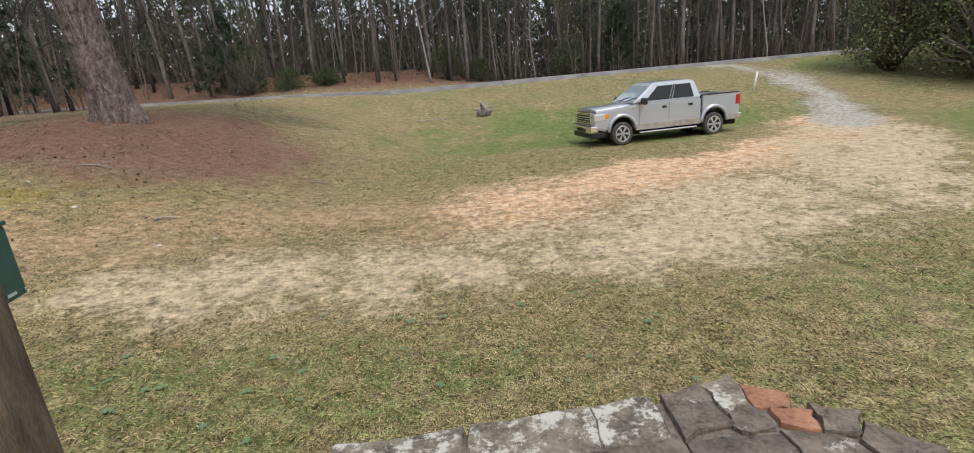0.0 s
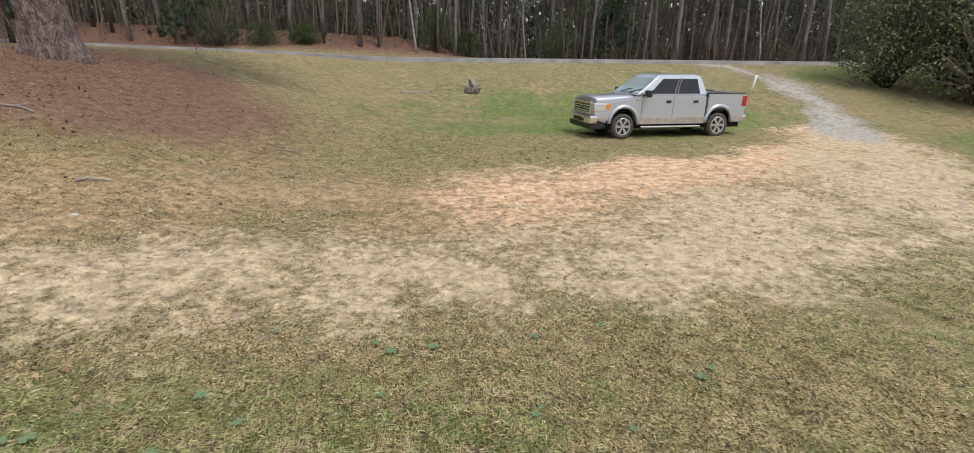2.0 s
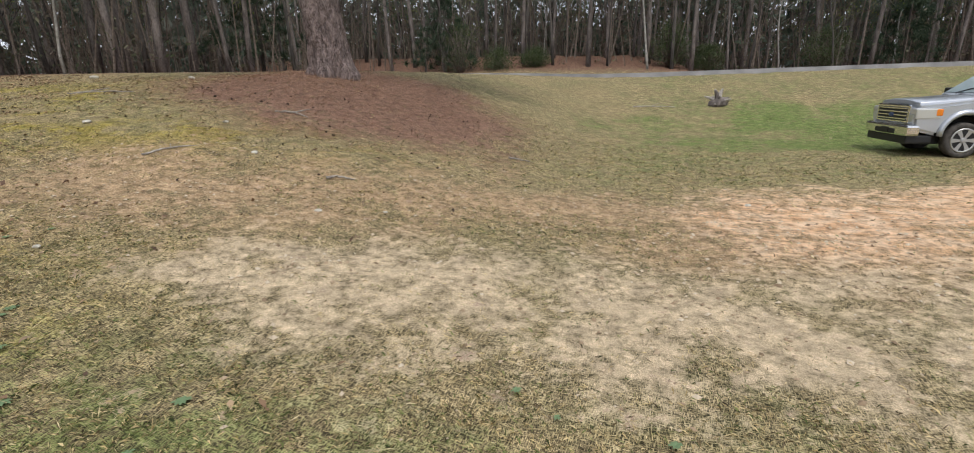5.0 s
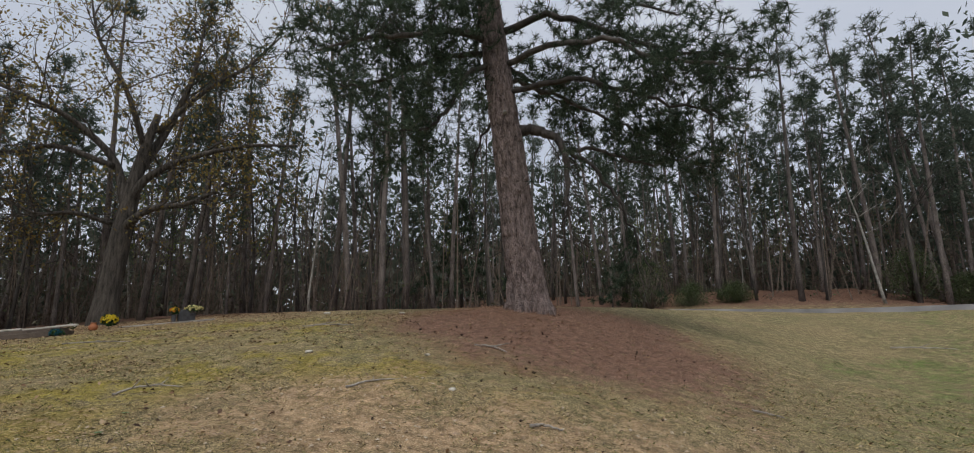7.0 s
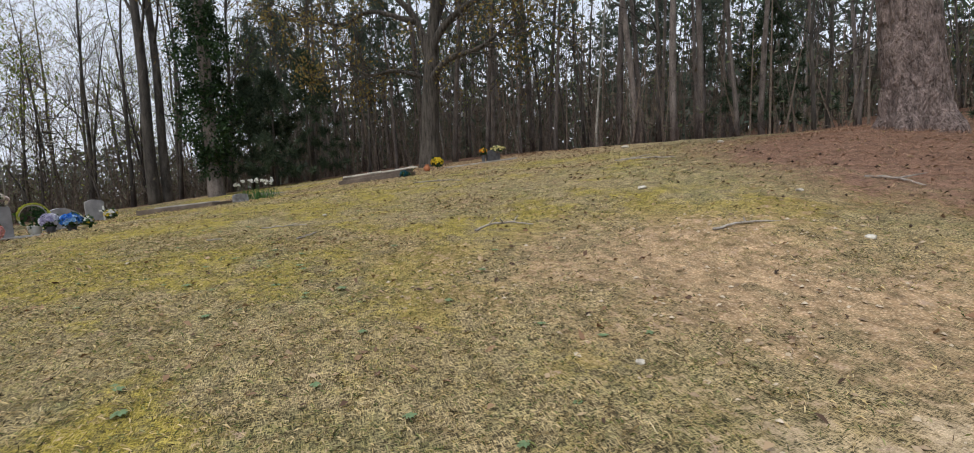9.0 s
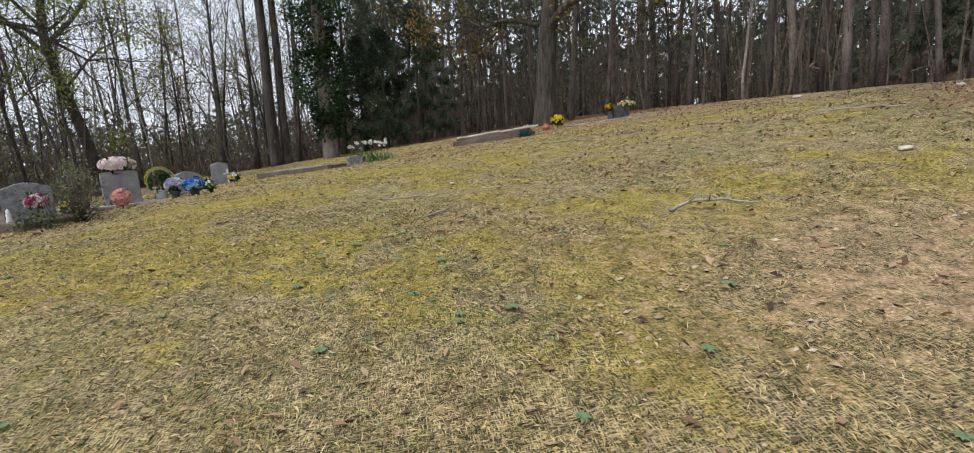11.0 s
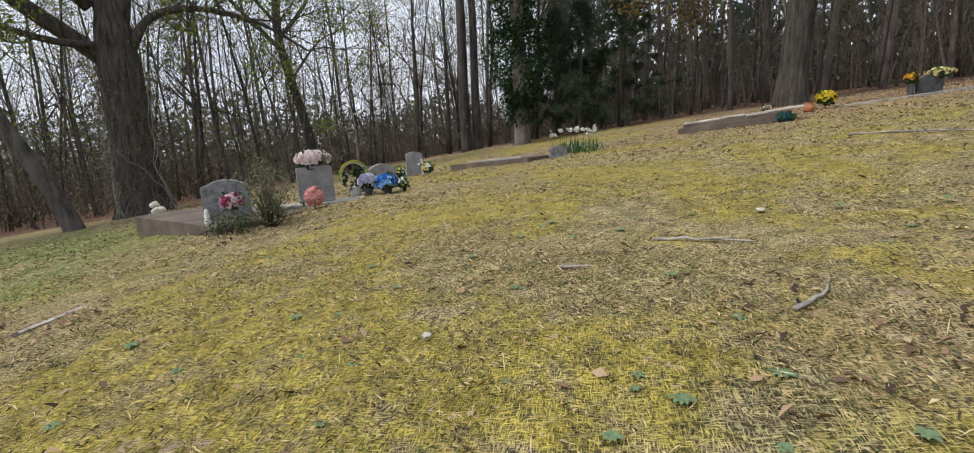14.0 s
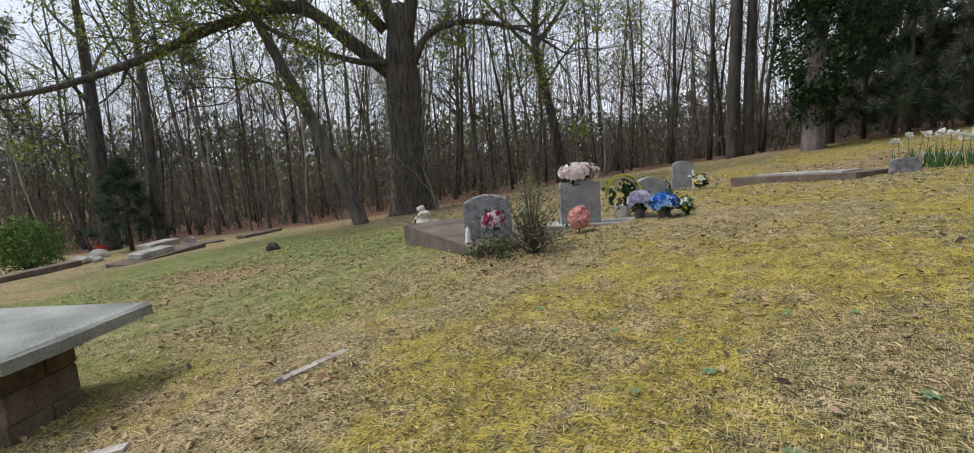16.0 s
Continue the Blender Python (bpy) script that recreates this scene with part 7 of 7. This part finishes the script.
# ---- sticks, boards and stones on the lawn ----
def board(x0, y0, x1, y1, wide, thick, label, mat):
    yaw, ln = along((x0, y0), (x1, y1))
    za, zb = ground_at(x0, y0), ground_at(x1, y1)
    ob = thing("board", Matrix.Translation((x0, y0, za + 0.012)) @ Euler((0, 0, math.radians(yaw))).to_matrix().to_4x4() @ Euler((0, -math.atan2(zb - za, ln), 0)).to_matrix().to_4x4(), label, "board")
    part("plank", box(0, ln, -wide / 2, wide / 2, 0, thick, 0.004, 0.004, 2, 3), mat, ob)


board(-12.68, -2.16, -13.3, -2.1, 0.075, 0.022, "weathered grey wooden slat lying in the grass", GREYWOOD)
board(-11.5, -2.6, -11.75, -2.35, 0.09, 0.022, "short pale wooden slat lying in the grass", GREYWOOD)
crooked_stick("fallen_stick", [(-9.14, 8.75, 0), (-9.1, 9.15, 0.02), (-8.95, 9.5, 0.01), (-8.75, 9.95, 0)], 0.035, GREYWOOD, "pale barkless stick lying on the slope", forks=((0.4, (-0.12, 0.1, 0.06)),))
crooked_stick("forked_stick", [(-11.2, 6.3, 0), (-11.25, 6.6, 0.04), (-11.05, 6.85, 0.06), (-10.9, 7.1, 0.02)], 0.035, GREYWOOD, "claw-shaped grey stick lying in the moss", forks=((0.5, (0.2, -0.12, 0.1)), (0.7, (-0.15, 0.15, 0.08)), (0.3, (0.15, 0.05, 0.12))))
crooked_stick("fallen_stick", [(-13.9, 3.3, 0), (-13.75, 3.7, 0.01), (-13.6, 4.05, 0.01)], 0.03, GREYWOOD, "weathered grey stick in the grass", forks=((0.5, (0.15, 0.2, 0.04)),))
crooked_stick("fallen_stick", [(-13.33, 2.52, 0), (-13.3, 2.62, 0.0), (-13.29, 2.74, 0.0)], 0.03, GREYWOOD, "flat grey piece of bark in the grass")
crooked_stick("fallen_stick", [(-12.35, 3.85, 0), (-12.5, 4.05, 0.01), (-12.75, 4.2, 0.0)], 0.03, GREYWOOD, "short grey stick in the moss")
crooked_stick("fallen_stick", [(-9.6, 12.3, 0), (-9.2, 12.45, 0.03), (-8.8, 12.4, 0.02)], 0.05, GREYWOOD, "bleached stick at the edge of the straw", forks=((0.5, (0.2, 0.3, 0.06)),))
crooked_stick("fallen_stick", [(-6.35, 9.6, 0), (-6.2, 9.75, 0.02), (-6.0, 9.85, 0.0)], 0.05, GREYWOOD, "bleached knot of wood on bare soil", forks=((0.4, (0.14, -0.1, 0.04)),))
crooked_stick("fallen_stick", [(-4.65, 13.8, 0), (-4.45, 13.9, 0.0), (-4.2, 13.92, 0.0)], 0.045, GREYWOOD, "short bleached stick in the grass")
crooked_stick("fallen_branch", [(-15.2, 11.6, 0), (-14.6, 11.9, 0.03), (-13.6, 12.1, 0.02)], 0.05, GREYWOOD, "bleached branch on the crest of the slope", forks=((0.4, (0.3, 0.35, 0.08)),))
crooked_stick("fallen_branch", [(-19.0, 7.2, 0), (-18.2, 7.7, 0.02), (-17.0, 8.1, 0.02)], 0.04, GREYWOOD, "thin dead branch lying across the lawn", forks=((0.6, (0.2, -0.2, 0.05)),))
for i, (x, y, s) in enumerate(((-8.0, 9.9, 0.1), (-11.6, 9.6, 0.12), (-9.7, 11.0, 0.09), (-7.05, 6.0, 0.06), (-8.2, 6.7, 0.06), (-5.6, 8.4, 0.08), (-4.9, 8.9, 0.06), (-12.2, 1.72, 0.06), (-14.6, 4.4, 0.07), (-3.2, 7.9, 0.05), (-0.02, 12.1, 0.08), (-15.6, 15.5, 0.16), (-20.5, 15.8, 0.22))):
    r = thing("field_stone", pose(x, y, ground_at(x, y) + s * 0.1, 0, 0, 40 * i), "small pale stone lying on the ground", "stone", "stones on the lawn")
    part("stone", rock_bm(s * 0.6, 80 + i, 0.5), MARBLE, r)


# ---- grass, leaves and grit ----
WALK_LINE = [(1.5, 4.6), (-2.2, 5.2), (-6.5, 5.0), (-10.5, 3.6), (-13.0, 0.5)]


def scatter(rng, n, x0, x1, y0, y1):
    return rng.uniform(x0, x1, n), rng.uniform(y0, y1, n)


def lay_blades(x, y, ln, wide, tilt, rng):
    """Short bent blades: a quad and its tip share an edge."""
    k = len(x)
    a = rng.uniform(0, 2 * math.pi, k)
    up = np.clip(rng.normal(tilt, 0.28, k), 0.05, 1.3)
    h = np.stack([np.cos(a) * np.cos(up), np.sin(a) * np.cos(up), np.sin(up)], -1)
    side = np.stack([-np.sin(a), np.cos(a), np.zeros(k)], -1) * wide[:, None]
    base = np.stack([x, y, height(x, y) + (value_noise(x, y, 1.1, 5) - 0.5) * 0.07 + (value_noise(x, y, 0.35, 6) - 0.5) * 0.03 + 0.002], -1)
    bend = rng.normal(0, 0.35, k)
    h2 = np.stack([np.cos(a + bend) * np.cos(up * 0.3), np.sin(a + bend) * np.cos(up * 0.3), np.sin(up * 0.3) - 0.1], -1)
    mid = base + h * ln[:, None] * 0.55
    tip = mid + h2 * ln[:, None] * 0.45
    return np.stack([base - side * 0.6, base + side * 0.6, tip, mid - side], 1)


def make_grass():
    rng = np.random.default_rng(101)
    # the two darkest straw tones stand for shaded gaps in the turf
    straw = leafy("dry_grass_blades", [(0.05, 0.036, 0.02, 1), (0.14, 0.105, 0.055, 1), (0.36, 0.275, 0.145, 1), (0.63, 0.485, 0.23, 1), (0.74, 0.59, 0.33, 1), (0.42, 0.31, 0.14, 1)], 0.8, 0.2)
    green = leafy("green_grass_blades", [(0.03, 0.042, 0.014, 1), (0.12, 0.155, 0.05, 1), (0.26, 0.28, 0.1, 1), (0.38, 0.37, 0.17, 1)], 0.8, 0.25)
    mossy = leafy("moss_blades", [(0.13, 0.115, 0.025, 1), (0.32, 0.27, 0.075, 1), (0.5, 0.4, 0.16, 1)], 0.9, 0.2)
    straws, greens, mosses = [], [], []
    for n, x0, x1, y0, y1, d0, d1, size in ((800000, -17.5, 4.5, -4, 10.5, 0, 3.4, 0.95), (620000, -20, 8, -8, 13, 3.4, 6.5, 1.1), (420000, -28, 18, -16, 26, 6.5, 17, 1.6)):
        x, y = scatter(rng, n // 8, x0, x1, y0, y1)
        x = np.repeat(x, 8) + rng.normal(0, 0.026 * size, n // 8 * 8)
        y = np.repeat(y, 8) + rng.normal(0, 0.026 * size, n // 8 * 8)
        n = len(x)
        d = off_line(x, y, WALK_LINE)
        sand, clay, pine, lush, moss, gravel, litter, stony = zones(x, y)
        bare = np.clip(sand * 1.5 + clay * 1.4 + pine * 1.2 + gravel + stony * 0.75, 0, 1)
        clumpy = 0.55 + 0.9 * value_noise(x, y, 0.25, 12) * (0.4 + value_noise(x, y, 0.9, 13))
        fringe = ramp01((d1 - d) / (d1 - d0) * 1.6)
        ok = (d >= d0) & (d < d1) & (rng.random(n) < (1 - 0.93 * bare) * (1 - 0.45 * moss) * clumpy * fringe) & ~((x > -1.2) & (x < 2.4) & (y < 3.1)) & (inside_woods(x, y) < 0)
        x, y, lush, moss = x[ok], y[ok], lush[ok], moss[ok]
        k = len(x)
        pick = rng.random(k)
        pg = 0.26 - 0.1 * ramp01((-x - 4) / 5) + 0.5 * lush + 0.12 * (value_noise(x, y, 1.7, 14) - 0.5)
        pm = 0.14 * ramp01((-x - 5) / 4) + 0.42 * moss
        sel_g, sel_m = pick < pg, (pick >= pg) & (pick < pg + pm)
        for store, sel, lo, hi, w, tilt in ((straws, ~(sel_g | sel_m), 0.028, 0.068, 0.0018, 0.38), (greens, sel_g, 0.025, 0.06, 0.002, 0.6), (mosses, sel_m, 0.012, 0.03, 0.003, 0.5)):
            xs, ys = x[sel], y[sel]
            q = len(xs)
            store.append(lay_blades(xs, ys, rng.uniform(lo, hi, q) * size, np.full(q, w * size * 1.1), tilt, rng))
    for name, store, m, label in (("dry_grass", straws, straw, "dry straw-coloured mown grass"), ("green_grass", greens, green, "short green grass blades among the straw"), ("moss", mosses, mossy, "yellow-green moss tips in the lawn")):
        tagged(new(name, tri_mesh(name, np.concatenate(store), m, 4)), label, "grass", kind="stuff")


make_grass()


def make_litter():
    rng = np.random.default_rng(111)

    def drop(n, x0, x1, y0, y1, keep):
        x, y = scatter(rng, n, x0, x1, y0, y1)
        ok = rng.random(n) < keep(x, y)
        return x[ok], y[ok]

    def flat_bits(x, y, lo, hi, ratio, lift, curl):
        k = len(x)
        a = rng.uniform(0, 6.28, k)
        s = rng.uniform(lo, hi, k)
        u = np.stack([np.cos(a), np.sin(a), rng.normal(0, curl, k)], -1) * s[:, None]
        v = np.stack([-np.sin(a), np.cos(a), rng.normal(0, curl, k)], -1) * (s * ratio)[:, None]
        c = np.stack([x, y, height(x, y) + (value_noise(x, y, 1.1, 5) - 0.5) * 0.07 + (value_noise(x, y, 0.35, 6) - 0.5) * 0.03 + lift + s * 0.2], -1)
        bump = np.zeros((k, 3))
        bump[:, 2] = s * rng.uniform(-0.2, 0.5, k)
        return np.stack([c - u, c - v * 0.9 + bump, c + u, c + v + bump], 1)

    def fallen(x, y):
        z = zones(x, y)
        return (0.1 + 0.7 * z[6]) * (1 - 0.6 * z[4]) * (1 - 0.8 * z[0]) * (0.3 + value_noise(x, y, 0.6, 21)) * ramp01((-x - 3) / 8 + 0.12)

    x, y = drop(150000, -32, 2, -14, 17, fallen)
    tagged(new("fallen_leaves", tri_mesh("fallen_leaves", flat_bits(x, y, 0.018, 0.05, 0.5, 0.012, 0.35), leafy("dead_leaves", [(0.045, 0.03, 0.022, 1), (0.15, 0.09, 0.06, 1), (0.33, 0.21, 0.12, 1), (0.5, 0.37, 0.23, 1), (0.22, 0.12, 0.07, 1)], 0.85, 0.1), 4)), "dead brown oak leaves scattered on the lawn", "leaves", kind="stuff")

    def stalks(x, y):
        z = zones(x, y)
        near = ramp01((8 - off_line(x, y, WALK_LINE)) / 5)
        return near * (1 - z[0]) * (1 - 0.7 * z[4]) * (1 - z[2]) * (0.15 + value_noise(x, y, 0.4, 25)) * ~((x > -1.4) & (x < 2.8) & (y < 3.5))

    x, y = drop(80000, -19, 8, -6, 12, stalks)
    tagged(new("straw_stalks", tri_mesh("straw_stalks", flat_bits(x, y, 0.02, 0.05, 0.07, 0.02, 0.3), leafy("bleached_stalks", [(0.09, 0.065, 0.04, 1), (0.3, 0.22, 0.12, 1), (0.6, 0.47, 0.25, 1), (0.72, 0.6, 0.37, 1)], 0.8, 0.15), 4)), "bleached loose grass stalks lying on the lawn", "straw", kind="stuff")

    def needles(x, y):
        return zones(x, y)[2] * ramp01((40 - y) / 5)

    x, y = drop(90000, -17, -3, 10, 23, needles)
    tagged(new("pine_straw", tri_mesh("pine_straw", flat_bits(x, y, 0.05, 0.13, 0.035, 0.008, 0.12), leafy("straw_needles", [(0.12, 0.06, 0.04, 1), (0.27, 0.145, 0.09, 1), (0.44, 0.26, 0.17, 1), (0.55, 0.38, 0.27, 1)], 0.85, 0.1), 4)), "red-brown fallen pine needles", "pine straw", kind="stuff")
    x, y = drop(4000, -20, 0, 5, 22, lambda x, y: 0.16 * ramp01(1.35 - np.hypot((x + 10) / 5.5, (y - 15.2) / 5.5)))
    cones = []
    for cx, cy in zip(x, y):
        s = rng.uniform(0.016, 0.034)
        a = rng.uniform(0, 3.14)
        d, e = np.array([math.cos(a), math.sin(a), 0]) * s * 1.4, np.array([-math.sin(a), math.cos(a), 0]) * s * 0.7
        c = np.array([cx, cy, ground_at(cx, cy) + s * 0.6])
        up = np.array([0, 0, s * 0.8])
        for p, q in ((e, up), (up, -e), (-e, -up), (-up, e)):
            cones.append([c + d, c + p, c + q])
            cones.append([c - d, c + q, c + p])
    tagged(new("pine_cones", tri_mesh("pine_cones", np.array(cones), leafy("cone_scales", [(0.03, 0.02, 0.015, 1), (0.09, 0.06, 0.045, 1)], 0.9, 0.0))), "dark pine cones scattered under the old pine", "pine cones", kind="stuff")

    def grit(x, y):
        z = zones(x, y)
        return np.clip(0.5 * z[0] + 0.9 * z[7] + 0.3 * z[1], 0, 1) * (0.3 + value_noise(x, y, 0.5, 23))

    x, y = drop(22000, -10, 9, 4.5, 14, grit)
    k = len(x)
    s = 0.006 + 0.022 * rng.random(k) ** 3
    c = np.stack([x, y, height(x, y) + (value_noise(x, y, 1.1, 5) - 0.5) * 0.07 + (value_noise(x, y, 0.35, 6) - 0.5) * 0.03 + s * 0.25], -1)
    ang = rng.uniform(0, 6.28, k)
    e1 = np.stack([np.cos(ang), np.sin(ang), rng.normal(0, 0.2, k)], -1) * s[:, None] * 1.4
    e2 = np.stack([-np.sin(ang), np.cos(ang), rng.normal(0, 0.2, k)], -1) * s[:, None]
    up = np.stack([np.zeros(k), np.zeros(k), s * 0.75], -1)
    tris = np.concatenate([np.stack([c + p, c + q, c + up], 1) for p, q in ((e1, e2), (e2, -e1), (-e1, -e2), (-e2, e1))])
    v = tris.reshape(4, k, 3, 3).transpose(1, 0, 2, 3).reshape(-1, 3)
    me = bpy.data.meshes.new("gravel_bits")
    idx = np.arange(k) * 5
    verts = np.stack([c + e1, c + e2, c - e1, c - e2, c + up], 1).reshape(-1, 3)
    f = np.concatenate([np.stack([idx + i, idx + (i + 1) % 4, idx + 4], -1) for i in range(4)])
    me.from_pydata(verts.tolist(), [], f.tolist())
    me.materials.append(leafy("pebbles", [(0.2, 0.14, 0.09, 1), (0.38, 0.28, 0.18, 1), (0.5, 0.4, 0.28, 1), (0.58, 0.49, 0.37, 1)], 0.9, 0.0))
    tagged(new("gravel_bits", me), "small pale stones and grit on bare soil", "gravel", kind="stuff")


make_litter()


def make_weeds():
    """Flat rosettes of blue-green leaves in the lawn."""
    rng = np.random.default_rng(121)
    mat = leafy("weed_leaves", [(0.08, 0.14, 0.055, 1), (0.14, 0.22, 0.1, 1), (0.2, 0.29, 0.15, 1)], 0.6, 0.25)
    first = None
    spots = [(1.08, 5.92), (-2.0, 4.6), (-1.0, 4.9), (-2.9, 5.1), (-3.3, 4.4), (0.2, 4.6), (0.9, 4.4), (1.7, 5.0), (-0.6, 5.6), (-6.2, 4.3), (-6.6, 4.9), (-7.1, 4.4), (-6.0, 5.2), (-7.7, 3.9), (-8.4, 4.3), (-10.3, 4.2), (-10.9, 3.5), (-11.6, 2.9), (-11.3, 3.9), (-12.2, 2.5), (-12.0, 1.0), (-12.6, 0.6), (-13.1, 1.2), (-13.4, 0.4), (-11.9, 0.2), (-13.8, 1.7), (-12.9, 2.2), (-10.2, 3.0), (-9.6, 3.9), (-14.2, 2.6), (-13.0, 3.3), (-14.8, 1.0)]
    for x, y in spots + [(float(a), float(b)) for a, b in zip(rng.uniform(-15, 2, 170), rng.uniform(-1, 6.5, 170)) if not (a > -1.4 and b < 3.6)]:
        s = rng.uniform(0.3, 0.62)
        if zones(x, y)[0] > 0.3:
            continue
        m = Matrix.LocRotScale((x, y, ground_at(x, y) + 0.004), Euler((0, 0, rng.uniform(0, 6.28))), (s, s, s))
        if first is None:
            first = thing("rosette_weed", m, "flat blue-green weed rosette growing in the lawn", "weed", "weeds in the lawn")
            for k in range(9):
                a = k * 0.7 + rng.normal(0, 0.15)
                ln = rng.uniform(0.07, 0.12)
                bm = bmesh.new()
                vs = []
                for u, w, z in ((0.0, 0.008, 0.01), (0.45, 0.022, 0.035), (0.8, 0.018, 0.035), (1.0, 0.0, 0.022)):
                    c = Vector((math.cos(a), math.sin(a), 0)) * ln * u + Vector((0, 0, z))
                    t = Vector((-math.sin(a), math.cos(a), 0)) * w
                    vs.append((bm.verts.new(c + t), bm.verts.new(c - t)) if w else (bm.verts.new(c),))
                bm.faces.new((vs[0][0], vs[0][1], vs[1][1], vs[1][0]))
                bm.faces.new((vs[1][0], vs[1][1], vs[2][1], vs[2][0]))
                bm.faces.new((vs[2][0], vs[2][1], vs[3][0]))
                part("leaf", bm, mat, first)
        else:
            copy_thing(first, Matrix.Identity(4)).matrix_basis = m


make_weeds()
